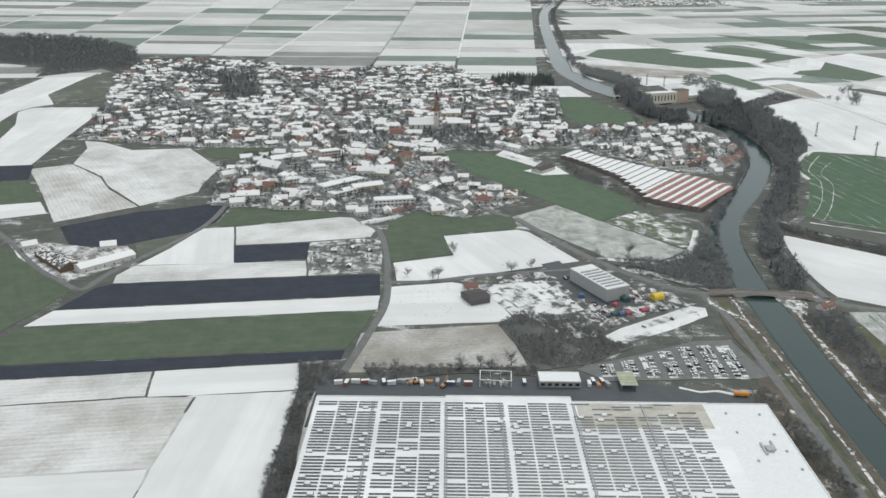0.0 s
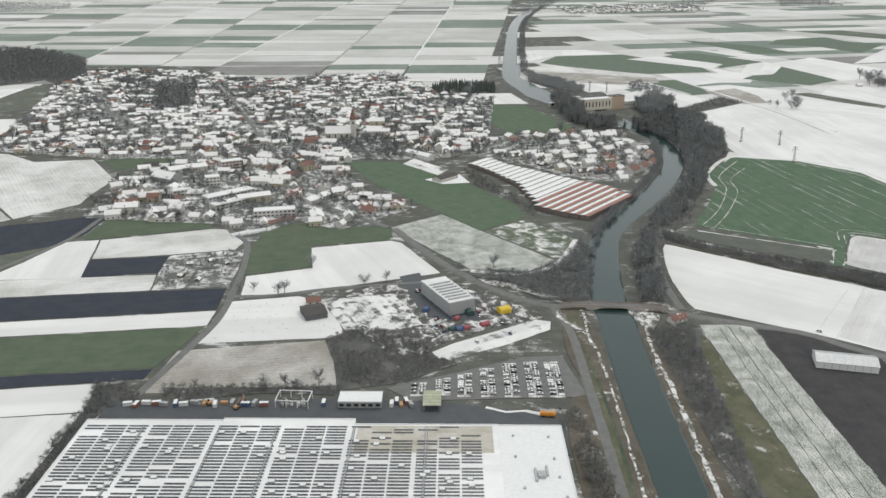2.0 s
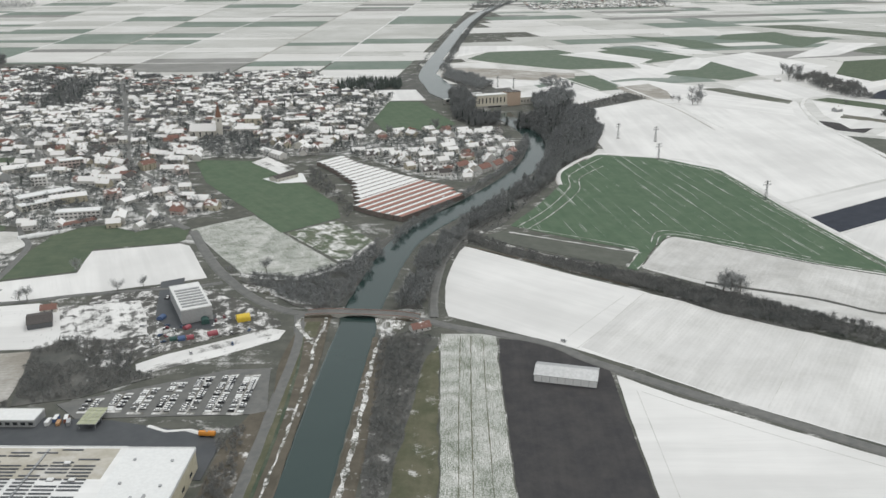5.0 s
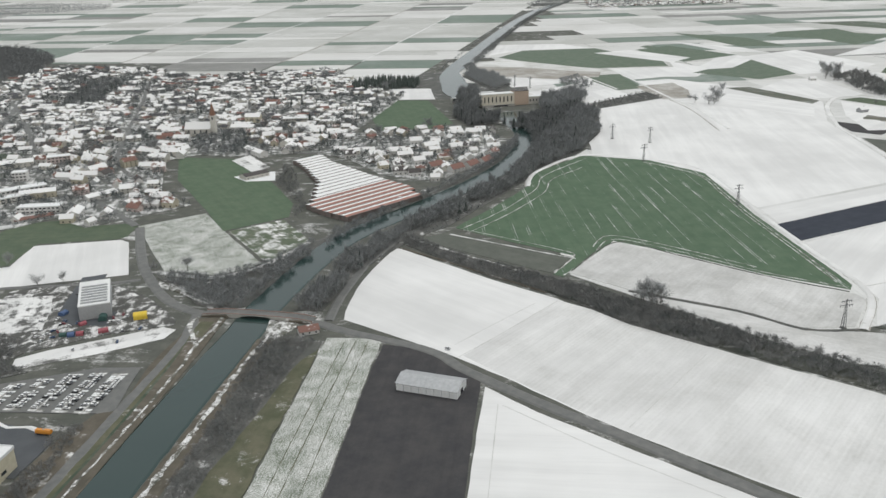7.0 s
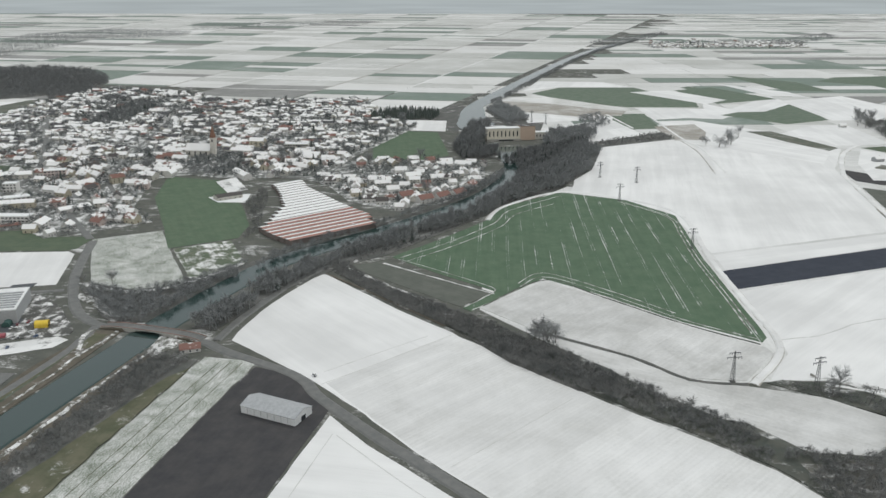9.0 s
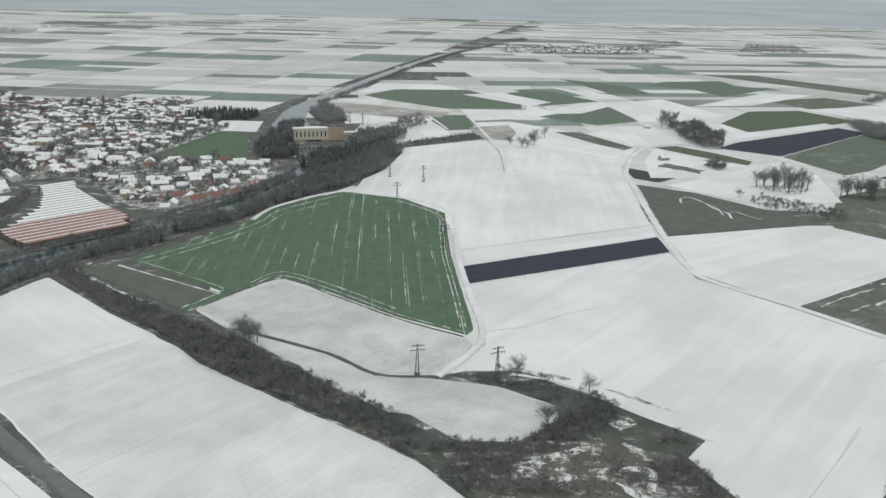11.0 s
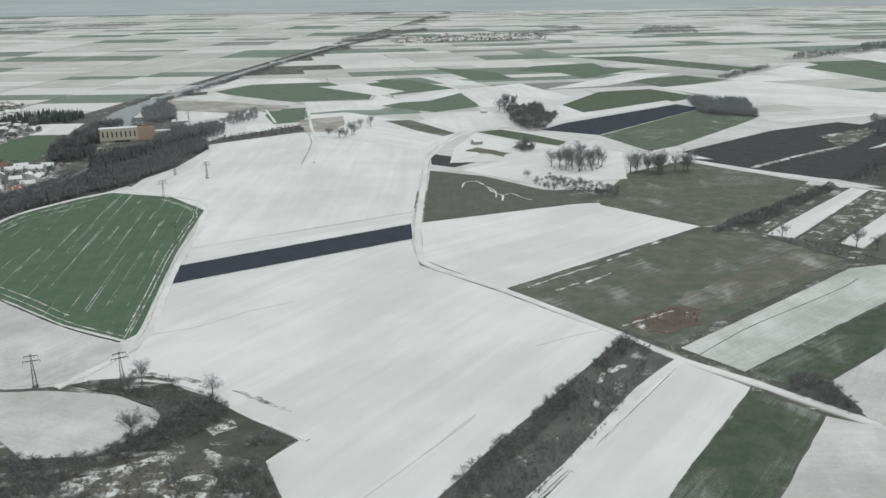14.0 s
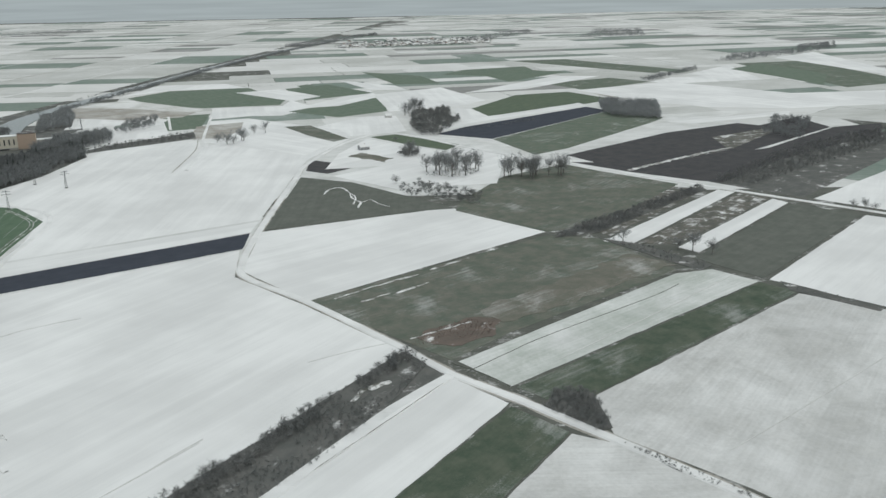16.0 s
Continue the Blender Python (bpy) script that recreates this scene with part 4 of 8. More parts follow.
# ---------------------------------------------------------------- the plain towards the horizon
def far_fields(name, angle, rows, keep, seed, label, mean_depth=135.0, base=0.06):
    """A patchwork of long parcels, in rows across the plain; keep: which spots belong to it."""
    rng = random.Random(seed)
    ca, sa = math.cos(radians(angle)), math.sin(radians(angle))
    verts, faces, kinds = [], [], []
    v = rows[0]
    while v < rows[1]:
        depth = mean_depth * rng.uniform(0.5, 1.6)
        u = -6500 + rng.uniform(0, 300)
        while u < 7500:
            width = rng.choice((140, 220, 320, 420, 520)) * rng.uniform(0.8, 1.2)
            mid = ((u + width / 2) * ca - (v + depth / 2) * sa, (u + width / 2) * sa + (v + depth / 2) * ca)
            if keep(*mid):
                parts = rng.choice((1, 1, 1, 2)) if depth > 120 else 1
                for j in range(parts):
                    v0, v1 = v + depth * j / parts, v + depth * (j + 1) / parts
                    k = rng.random()
                    z = base + 0.03 * rng.random()
                    n = len(verts)
                    for a, b in ((u, v0), (u + width - 2, v0), (u + width - 2, v1 - 1.5), (u, v1 - 1.5)):
                        verts.append((a * ca - b * sa, a * sa + b * ca, z))
                    faces.append((n, n + 1, n + 2, n + 3))
                    bare = 0.16 if mid[0] < 200 and mid[1] > 2500 else 0.0
                    kinds.append(0 if k < 0.36 - bare else 1 if k < 0.76 - bare else 2 if k < 0.93 - bare * 0.3 else 3)
            u += width
        v += depth
    ob = mesh_object(name, verts, faces, (M_HAZY_SNOW, M_HAZY_THIN, M_HAZY_GREEN, M_HAZY_BROWN), kinds)
    return tagged(ob, label, "farmland", kind="stuff")


VILLAGE = [(-577, 1273), (-626, 1525), (-740, 1887), (-779, 2186), (-594, 2199), (-457, 2134), (-313, 2018), (-157, 2085), (9, 2136), (73, 1937), (225, 1756), (205, 1463), (187, 1261), (61, 1233), (6, 1242), (-27, 1205), (42, 1041), (99, 993), (58, 945), (18, 905), (-34, 937), (-64, 894), (-125, 926), (-279, 947), (-294, 1029), (-305, 1101), (-292, 1170), (-249, 1242), (-358, 1237), (-480, 1270), (-559, 1282)]
VILLAGE_EAST = [(202, 1397), (331, 1431), (415, 1430), (439, 1319), (415, 1204), (368, 1107), (293, 1136), (232, 1222), (173, 1258), (87, 1285), (28, 1336), (17, 1469), (79, 1519), (188, 1516)]
VILLAGE_OPEN = [[(-15, 1225), (71, 1217), (169, 1086), (216, 1005), (226, 954), (171, 902), (129, 967), (74, 1048), (37, 1101)], [(170, 1206), (196, 1258), (363, 1085), (297, 956), (232, 982)], [(-371, 1229), (-276, 1267), (-237, 1211), (-327, 1169)], [(195, 1346), (283, 1361), (281, 1282), (202, 1269)], [(180, 1721), (292, 1718), (353, 1478), (322, 1422), (197, 1406)], [(-188, 1076), (-99, 1088), (-29, 945), (-120, 925)], [(-546, 1985), (-461, 2084), (-370, 1656), (-421, 1593)], [(-45, 1309), (-37, 1401), (17, 1409), (55, 1336), (56, 1242), (-5, 1235)]]


def canal_side(x, y):
    return x - (300 + max(0.0, y - 2000) * 0.075)


# tracks that run away from the village: x at y = 2300 and the lean per metre
FAR_TRACKS = [(-4200, -0.50), (-3600, -0.45), (-3050, -0.40), (-2550, -0.34), (-2120, -0.29), (-1750, -0.24), (-1430, -0.20), (-1150, -0.16), (-880, -0.13), (-640, -0.10),
              (-485, 0.0), (-190, 0.01), (25, 0.04), (238, 0.085)]
# what lies between two tracks, from the village outwards: far edge and cover (s snow, t thin snow, g green, b bare)
FAR_STRIPS = {
    7: [(2700, "g"), (2840, "t"), (2920, "g"), (3150, "t"), (3330, "g"), (3460, "s"), (3700, "t"), (4050, "s")],
    8: [(2330, "g"), (2570, "s"), (2640, "b"), (2800, "t"), (3130, "g"), (3200, "t"), (3450, "s"), (3690, "t"), (3960, "g"), (4350, "s")],
    9: [(2470, "s"), (2550, "t"), (2610, "s"), (2770, "t"), (2910, "g"), (2990, "s"), (3140, "g"), (3400, "t"), (3650, "g"), (3880, "s"), (4200, "t")],
    10: [(2035, "g"), (2060, "s"), (2130, "t"), (2290, "b"), (2310, "t"), (2395, "b"), (2540, "t"), (2670, "s"), (2900, "t"), (2990, "s"), (3080, "t"), (3110, "s"), (3390, "t"), (3640, "g"), (3880, "t")],
    11: [(2150, "t"), (2230, "s"), (2330, "g"), (2500, "s"), (2710, "t"), (2800, "g"), (3520, "t"), (3760, "t"), (4050, "s")],
    12: [(2020, "t"), (2160, "s"), (2320, "g"), (2440, "s"), (2540, "t"), (2760, "s"), (2910, "g"), (3380, "t"), (3480, "t"), (3900, "g"), (4230, "s")],
}


def far_columns():
    """Long parcels side by side, row on row, between the tracks of the plain west of the canal."""
    rng = random.Random(5)
    verts, faces, kinds = [], [], []
    for i, ((x0, k0), (x1, k1)) in enumerate(zip(FAR_TRACKS, FAR_TRACKS[1:])):
        y = {10: 2000, 11: 2080, 12: 1930}.get(i, 2300 if i > 7 else 2130)
        rows = list(FAR_STRIPS.get(i, []))
        tilt = rng.uniform(-0.05, 0.05)
        while y < 9400:
            if rows:
                end, c = rows.pop(0)
            else:
                end, c = y + rng.uniform(50, 190) * (1 + max(0, y - 3000) / 5000), rng.choice("sssttttttgbgt")
            z = 0.06 + 0.03 * rng.random()
            n = len(verts)
            for yy, side in ((y + 1.5, 0), (y + 1.5, 1), (end - 1.5, 1), (end - 1.5, 0)):
                xx = (x0 + k0 * (yy - 2300) + 3) if side == 0 else (x1 + k1 * (yy - 2300) - 3)
                verts.append((xx, yy + (tilt * (x1 - x0) if side else 0), z))
            faces.append((n, n + 1, n + 2, n + 3))
            kinds.append("stgb".index(c))
            y = end
    ob = mesh_object("far_farmland", verts, faces, (M_HAZY_SNOW, M_HAZY_THIN, M_HAZY_GREEN, M_HAZY_BROWN), kinds)
    tagged(ob, "patchwork of snowy and green fields towards the horizon", "farmland", kind="stuff")
    for i in (6, 7, 8, 9, 10, 11, 12):
        x, k = FAR_TRACKS[i]
        ribbon("track", M_TAN if i % 2 else M_TRACK, [(x + k * (y - 2300), y) for y in (2300, 2800, 3400, 4200, 5200)], 3.2, "snow-covered farm track across the plain", "road", z=0.10, spacing=60, ragged=0.6)


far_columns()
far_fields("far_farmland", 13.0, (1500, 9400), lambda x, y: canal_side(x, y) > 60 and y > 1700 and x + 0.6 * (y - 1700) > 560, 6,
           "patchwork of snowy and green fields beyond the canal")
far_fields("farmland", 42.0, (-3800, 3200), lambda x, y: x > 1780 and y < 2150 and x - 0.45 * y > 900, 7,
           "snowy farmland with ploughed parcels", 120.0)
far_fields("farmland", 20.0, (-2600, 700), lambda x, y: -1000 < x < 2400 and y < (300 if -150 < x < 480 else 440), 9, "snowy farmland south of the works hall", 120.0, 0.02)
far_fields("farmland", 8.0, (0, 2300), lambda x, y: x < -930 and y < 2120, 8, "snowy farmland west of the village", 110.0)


# ---------------------------------------------------------------- trees
M_BARE = plain("bare_twigs", (0.215, 0.226, 0.230), (0.285, 0.294, 0.294), 0.3, 0.95, 0.1, random_gain=0.25)
M_BARK = plain("bark", (0.17, 0.16, 0.15), (0.24, 0.228, 0.212), 0.8, 0.95, 0.1)

M_SHRUB = plain("dry_shrub", (0.158, 0.166, 0.165), (0.240, 0.241, 0.234), 0.05, 0.95, 0.1)
M_NEEDLE = plain("fir_needles", (0.070, 0.088, 0.080), (0.112, 0.128, 0.118), 0.5, 0.9, 0.15, random_gain=0.3)
M_REED = plain("dry_reed", (0.185, 0.155, 0.138), (0.26, 0.212, 0.185), 0.08, 0.95, 0.1)


def blade(verts, faces, a, b, w, rng):
    """A thin tapering twig from a to b."""
    d = b - a
    s = d.cross(Vector((rng.uniform(-1, 1), rng.uniform(-1, 1), rng.uniform(-1, 1))))
    s = s.normalized() * w if s.length > 1e-6 else Vector((w, 0, 0))
    n = len(verts)
    verts.extend(((a + s)[:], (a - s)[:], b[:]))
    faces.append((n, n + 1, n + 2))


def limb(verts, faces, a, b, r0, r1, sides=4):
    d = (b - a).normalized()
    s = d.orthogonal().normalized()
    q = d.cross(s)
    n = len(verts)
    for c, r in ((a, r0), (b, r1)):
        for k in range(sides):
            t = 2 * math.pi * k / sides
            verts.append((c + s * math.cos(t) * r + q * math.sin(t) * r)[:])
    for k in range(sides):
        j = (k + 1) % sides
        faces.append((n + k, n + j, n + sides + j, n + sides + k))


def bare_tree_shape(h, spread, twigs, rng, thick=1.0):
    """Trunk and limbs, and the twigs, of a leafless tree of height h."""
    tv, tf, cv, cf = [], [], [], []
    top = Vector((rng.uniform(-.03, .03) * h, rng.uniform(-.03, .03) * h, h * 0.62))
    fork = Vector((0, 0, h * 0.18))
    limb(tv, tf, Vector((0, 0, -0.3)), fork, 0.030 * h * thick, 0.021 * h * thick, 6)
    limb(tv, tf, fork, top, 0.021 * h * thick, 0.006 * h, 5)
    ends = [top]
    for k in range(13):
        a = k * 2.4 + rng.uniform(-.4, .4)
        z = h * rng.uniform(0.15, 0.55)
        base = Vector((0, 0, z))
        r = spread * h * rng.uniform(0.6, 1.0) * (1.15 - z / h)
        tip = Vector((math.cos(a) * r, math.sin(a) * r, min(h * 0.93, z + h * rng.uniform(0.22, 0.42))))
        limb(tv, tf, base, tip, 0.010 * h * thick, 0.003 * h, 3)
        ends.append(tip)
        ends.append(base.lerp(tip, 0.7))
        ends.append(base.lerp(tip, 0.4))
    for k in range(twigs):
        e = rng.choice(ends)
        a = e + Vector((rng.gauss(0, .05), rng.gauss(0, .05), rng.gauss(0, .05))) * h
        out = Vector((a.x, a.y, (a.z - h * 0.35) * 0.9)).normalized()
        b = a + (out * 0.6 + Vector((rng.uniform(-1, 1), rng.uniform(-1, 1), rng.uniform(-.5, 1)))).normalized() * h * rng.uniform(0.08, 0.20)
        b.z = min(b.z, h * 1.02)
        blade(cv, cf, a, b, h * rng.uniform(0.0028, 0.006), rng)
    return tv, tf, cv, cf


def fir_shape(h, rng):
    """The jagged whorls of a spruce."""
    cv, cf = [], []
    tiers = 8
    for k in range(tiers):
        z = h * (0.10 + 0.80 * k / tiers)
        r = h * 0.20 * (1 - k / tiers) ** 0.9 + 0.15
        n = 9
        for j in range(n):
            a = 2 * math.pi * (j + rng.uniform(-.3, .3)) / n
            rr = r * rng.uniform(0.75, 1.15)
            tip = Vector((math.cos(a) * rr, math.sin(a) * rr, z - h * 0.035))
            up = Vector((0, 0, z + h * 0.14))
            side = Vector((-math.sin(a), math.cos(a), 0)) * rr * 0.42
            i = len(cv)
            mid = tip * 0.55
            mid.z = z + h * 0.02
            cv.extend((up[:], (mid + side)[:], tip[:], (mid - side)[:]))
            cf.append((i, i + 1, i + 2, i + 3))
    return cv, cf


def tree_thing(name, kind, h, seed, label, spread=0.42, twigs=950):
    rng = random.Random(seed)
    root = tagged(new(name), label, "tree")
    if kind == "bare":
        tv, tf, cv, cf = bare_tree_shape(h, spread, twigs, rng)
    else:
        cv, cf = fir_shape(h, rng)
        tv, tf = [], []
        limb(tv, tf, Vector((0, 0, -0.3)), Vector((0, 0, h * 0.9)), 0.018 * h, 0.004 * h, 6)
    trunk = mesh_object("trunk", tv, tf, M_BARK)
    crown = mesh_object("crown", cv, cf, M_NEEDLE if kind == "fir" else M_BARE)
    trunk.parent = crown.parent = root
    return root


def wood(name, outline, spacing, low, high, label, seed, material=None, twigs=95, thick=0.014, firs=0.0, gaps=-0.38, category="woodland", free=None):
    """A dense stand of leafless trees or shrubs over a piece of land."""
    rng = random.Random(seed)
    xs, ys = [p[0] for p in outline], [p[1] for p in outline]
    verts, faces, mats = [], [], []
    stems = []
    y = min(ys)
    while y < max(ys):
        x = min(xs)
        while x < max(xs):
            px, py = x + rng.uniform(-.5, .5) * spacing, y + rng.uniform(-.5, .5) * spacing
            x += spacing
            dens = noise.noise((px * 0.03, py * 0.03, seed))
            if dens < gaps or not inside(px, py, outline) or (free and not free(px, py)):
                continue
            h = rng.uniform(low, high) * (1 + 0.35 * dens)
            if rng.random() < firs:
                cv, cf = fir_shape(h, rng)
                n = len(verts)
                verts.extend((a + px, b + py, c) for a, b, c in cv)
                faces.extend(tuple(i + n for i in f) for f in cf)
                mats.extend([1] * len(cf))
            else:
                stems.append((px, py, h))
                limb(verts, faces, Vector((px, py, -0.3)), Vector((px, py, h * 0.7)), 0.02 * h, 0.005 * h, 3)
                mats.extend([0] * 3)
        y += spacing
    if stems:
        gen = np.random.default_rng(seed)
        st = np.repeat(np.array(stems), twigs, axis=0)
        n, h = len(st), st[:, 2:3]
        wide = np.minimum(0.50 * h, spacing * 0.85 + 1.2)
        d = gen.normal(0, 1, (n, 3))
        d[:, 2] = d[:, 2] * 0.9 + 0.25
        d /= np.linalg.norm(d, axis=1, keepdims=True)
        crown = np.c_[wide, wide, 0.47 * h]
        mid = np.c_[st[:, :2], 0.52 * h[:, 0]]
        a = mid + d * crown * gen.uniform(.05, .60, (n, 1))
        out = d * crown * gen.uniform(.30, .55, (n, 1)) + gen.normal(0, .07, (n, 3)) * h
        s = np.cross(out, gen.uniform(-1, 1, (n, 3)))
        s /= np.linalg.norm(s, axis=1, keepdims=True) + 1e-9
        s *= h * thick * 1.25 * gen.uniform(.6, 1.4, (n, 1))
        tri = np.stack((a + s, a - s, a + out), axis=1).reshape(-1, 3)
        k = len(verts)
        verts.extend(map(tuple, tri.tolist()))
        faces.extend((k + 3 * i, k + 3 * i + 1, k + 3 * i + 2) for i in range(n))
        mats.extend([0] * n)
    ob = mesh_object(name, verts, faces, (material or M_BARE, M_NEEDLE), mats)
    return tagged(ob, label, category, kind="stuff")


field("scrubland", M_SCRUB, [(160, 769), (212, 767), (249, 799), (276, 876), (307, 933), (365, 1046), (416, 1165), (436, 1273), (464, 1384), (462, 1303), (431, 1178), (342, 982), (300, 889), (278, 802), (262, 713), (243, 701), (219, 713), (193, 742)], "dark scrubby ground with dry grass and snow remains", layer=1)
wood("riverside_wood", [(160, 769), (212, 767), (249, 799), (276, 876), (307, 933), (365, 1046), (416, 1165), (436, 1273), (464, 1384), (462, 1303), (431, 1178), (342, 982), (300, 889), (278, 802), (262, 713), (243, 701), (219, 713), (193, 742)], 5, 7, 12, "dense bare riverside trees, grey-brown", 101)
field("scrubland", M_SCRUB, [(487, 1302), (562, 1619), (592, 1562), (587, 1413), (548, 1264), (493, 1171), (477, 1111), (407, 964), (364, 903), (338, 802), (326, 707), (305, 707), (320, 817), (358, 923), (420, 1045), (473, 1196)], "dark scrubby ground with dry grass and snow remains", layer=1)
wood("riverside_wood", [(487, 1302), (562, 1619), (592, 1562), (587, 1413), (548, 1264), (493, 1171), (477, 1111), (407, 964), (364, 903), (338, 802), (326, 707), (305, 707), (320, 817), (358, 923), (420, 1045), (473, 1196)], 5.2, 10, 19, "dense bare riverside trees, grey-brown", 102, firs=0.06)
field("scrubland", M_SCRUB, [(342, 1618), (374, 1561), (421, 1528), (474, 1516), (525, 1614), (568, 1649), (486, 1302), (476, 1393), (429, 1467), (380, 1449), (347, 1529)], "dark scrubby ground with dry grass and snow remains", layer=1)
wood("riverside_wood", [(342, 1618), (374, 1561), (421, 1528), (474, 1516), (525, 1614), (568, 1649), (486, 1302), (476, 1393), (429, 1467), (380, 1449), (347, 1529)], 5.5, 11, 19, "dense bare riverside trees, grey-brown", 103, firs=0.15, free=lambda x, y: not inside(x, y, [(413, 1561), (448, 1581), (465, 1460), (444, 1441)]))
field("scrubland", M_SCRUB, [(42, 629), (64, 651), (116, 636), (126, 599), (147, 590), (106, 560), (66, 549)], "dark scrubby ground with dry grass and snow remains", layer=1)
wood("scrub_wood", [(42, 629), (64, 651), (116, 636), (126, 599), (147, 590), (106, 560), (66, 549)], 3.4, 3, 6, "low bare scrub beside the car park", 104, material=M_SHRUB)
field("scrubland", M_SCRUB, [(-61, 551), (62, 553), (69, 541), (11, 544), (-51, 532)], "dark scrubby ground with dry grass and snow remains", layer=1)
wood("hedge", [(-61, 551), (62, 553), (69, 541), (11, 544), (-51, 532)], 3.4, 3, 7, "bare hedge along the yard", 105, material=M_SHRUB, gaps=-0.8)
field("scrubland", M_SCRUB, [(295, 653), (340, 651), (345, 404), (310, 403), (302, 471), (301, 551)], "dark scrubby ground with dry grass and snow remains", layer=1)
wood("canal_scrub", [(295, 653), (336, 651), (330, 619), (324, 535), (318, 474), (313, 434), (311, 403), (308, 403), (302, 471), (301, 551)], 3.6, 3.5, 7.5, "low bare scrub along the canal", 106, material=M_SHRUB, twigs=80, gaps=-0.35)
field("scrubland", M_SCRUB, [(364, 872), (368, 891), (443, 825), (505, 789), (540, 764), (588, 729), (639, 689), (656, 664), (618, 664), (567, 698), (510, 754), (454, 791)], "dark scrubby ground with dry grass and snow remains", layer=1)
wood("hedge", [(364, 872), (368, 891), (443, 825), (505, 789), (540, 764), (588, 729), (639, 689), (656, 664), (618, 664), (567, 698), (510, 754), (454, 791)], 3.2, 4, 8, "dark bare hedge along a ditch", 107, material=M_SHRUB, gaps=-0.6)
field("damp_meadow", M_DAMP, [(745, 705), (755, 712), (793, 716), (844, 685), (904, 635), (892, 613), (913, 568), (933, 524), (802, 515), (766, 558), (735, 592), (699, 617), (626, 663), (548, 723), (500, 761), (517, 777), (555, 758), (601, 724), (645, 690), (697, 654), (744, 619), (770, 610), (797, 618), (819, 649), (816, 671), (783, 689)], "dark scrubby ground with dry grass and snow remains", layer=1)
THICKET = [[(754, 611), (774, 611), (789, 614), (799, 625), (815, 641), (822, 651), (829, 677), (846, 686), (859, 667), (849, 642), (832, 624), (813, 608), (795, 594), (766, 577)],
           [(868, 599), (891, 610), (912, 568), (873, 567)],
           [(750, 587), (791, 587), (812, 574), (838, 565), (760, 561)],
           [(851, 581), (858, 588), (866, 582), (862, 572)]]
wood("thicket", [(745, 705), (755, 712), (793, 716), (844, 685), (904, 635), (892, 613), (913, 568), (933, 524), (802, 515), (766, 558), (735, 592), (699, 617), (626, 663), (548, 723), (500, 761), (517, 777), (555, 758), (601, 724), (645, 690), (697, 654), (744, 619), (770, 610), (797, 618), (819, 649), (816, 671), (783, 689)], 3.5, 3.5, 8.5, "dark thicket of bare shrubs along the ditch", 108, material=M_SHRUB, gaps=-0.5, free=lambda x, y: x < 735 or any(inside(x, y, q) for q in THICKET) or noise.noise((x * 0.045, y * 0.045, 5.0)) > 0.42)
field("scrubland", M_SCRUB, [(1003, 603), (1118, 780), (1135, 761), (1112, 702), (1086, 653), (1051, 603), (1026, 559), (977, 560)], "dark scrubby ground with dry grass and snow remains", layer=1)
wood("hedge", [(1003, 603), (1118, 780), (1135, 761), (1112, 702), (1086, 653), (1051, 603), (1026, 559), (977, 560)], 3, 1.2, 3.6, "long low belt of bare scrub", 109, material=M_SHRUB, gaps=-0.55, free=lambda x, y: not inside(x, y, [(1079, 715), (1092, 737), (1112, 764), (1126, 754), (1111, 713), (1095, 699)]) or noise.noise((x * 0.06, y * 0.06, 2.0)) > 0.1)
wood("hedge", [(977, 560), (1003, 603), (1118, 780), (1127, 770), (1070, 680), (1015, 596), (992, 560)], 3.6, 4, 8.5, "row of taller bare shrubs along a field", 155, material=M_SHRUB, gaps=-0.25)
field("scrubland", M_SCRUB, [(1215, 716), (1237, 710), (1240, 666), (1231, 662), (1203, 693)], "dark scrubby ground with dry grass and snow remains", layer=1)
wood("thicket", [(1215, 716), (1237, 710), (1240, 666), (1231, 662), (1203, 693)], 3, 3, 6, "dark shrubs beside the track", 110, material=M_SHRUB)
field("scrubland", M_SCRUB, [(1276, 1084), (1318, 1117), (1417, 1214), (1475, 1270), (1476, 1250), (1309, 1069), (1260, 1052)], "dark scrubby ground with dry grass and snow remains", layer=1)
wood("thicket", [(1276, 1084), (1318, 1117), (1417, 1214), (1475, 1270), (1476, 1250), (1309, 1069), (1260, 1052)], 3.6, 3, 7, "line of bare shrubs between fields", 111, material=M_SHRUB)
field("scrubland", M_SCRUB, [(1305, 1048), (1339, 1026), (1389, 955), (1374, 940), (1345, 983)], "dark scrubby ground with dry grass and snow remains", layer=1)
wood("hedge", [(1305, 1048), (1339, 1026), (1389, 955), (1374, 940), (1345, 983)], 6, 2, 5, "line of bare shrubs between fields", 112, material=M_SHRUB)
wood("thicket", [(1497, 1294), (1691, 1519), (1931, 1699), (2090, 1745), (1971, 1547), (1847, 1536), (1641, 1359), (1537, 1264)], 6.5, 4, 9, "line of bare trees and shrubs", 113, material=M_SHRUB)
field("scrubland", M_SCRUB, [(1431, 909), (1444, 894), (1487, 843), (1479, 835), (1431, 885)], "dark scrubby ground with dry grass and snow remains", layer=1)
wood("hedge", [(1431, 909), (1444, 894), (1487, 843), (1479, 835), (1431, 885)], 5, 1, 3, "low bare hedge", 114, material=M_SHRUB)
field("scrubland", M_SCRUB, [(1240, 652), (1266, 627), (1298, 593), (1293, 592), (1262, 623)], "dark scrubby ground with dry grass and snow remains", layer=1)
wood("hedge", [(1240, 652), (1266, 627), (1298, 593), (1293, 592), (1262, 623)], 2.0, 1, 3, "low bare hedge along the track", 115, material=M_SHRUB)
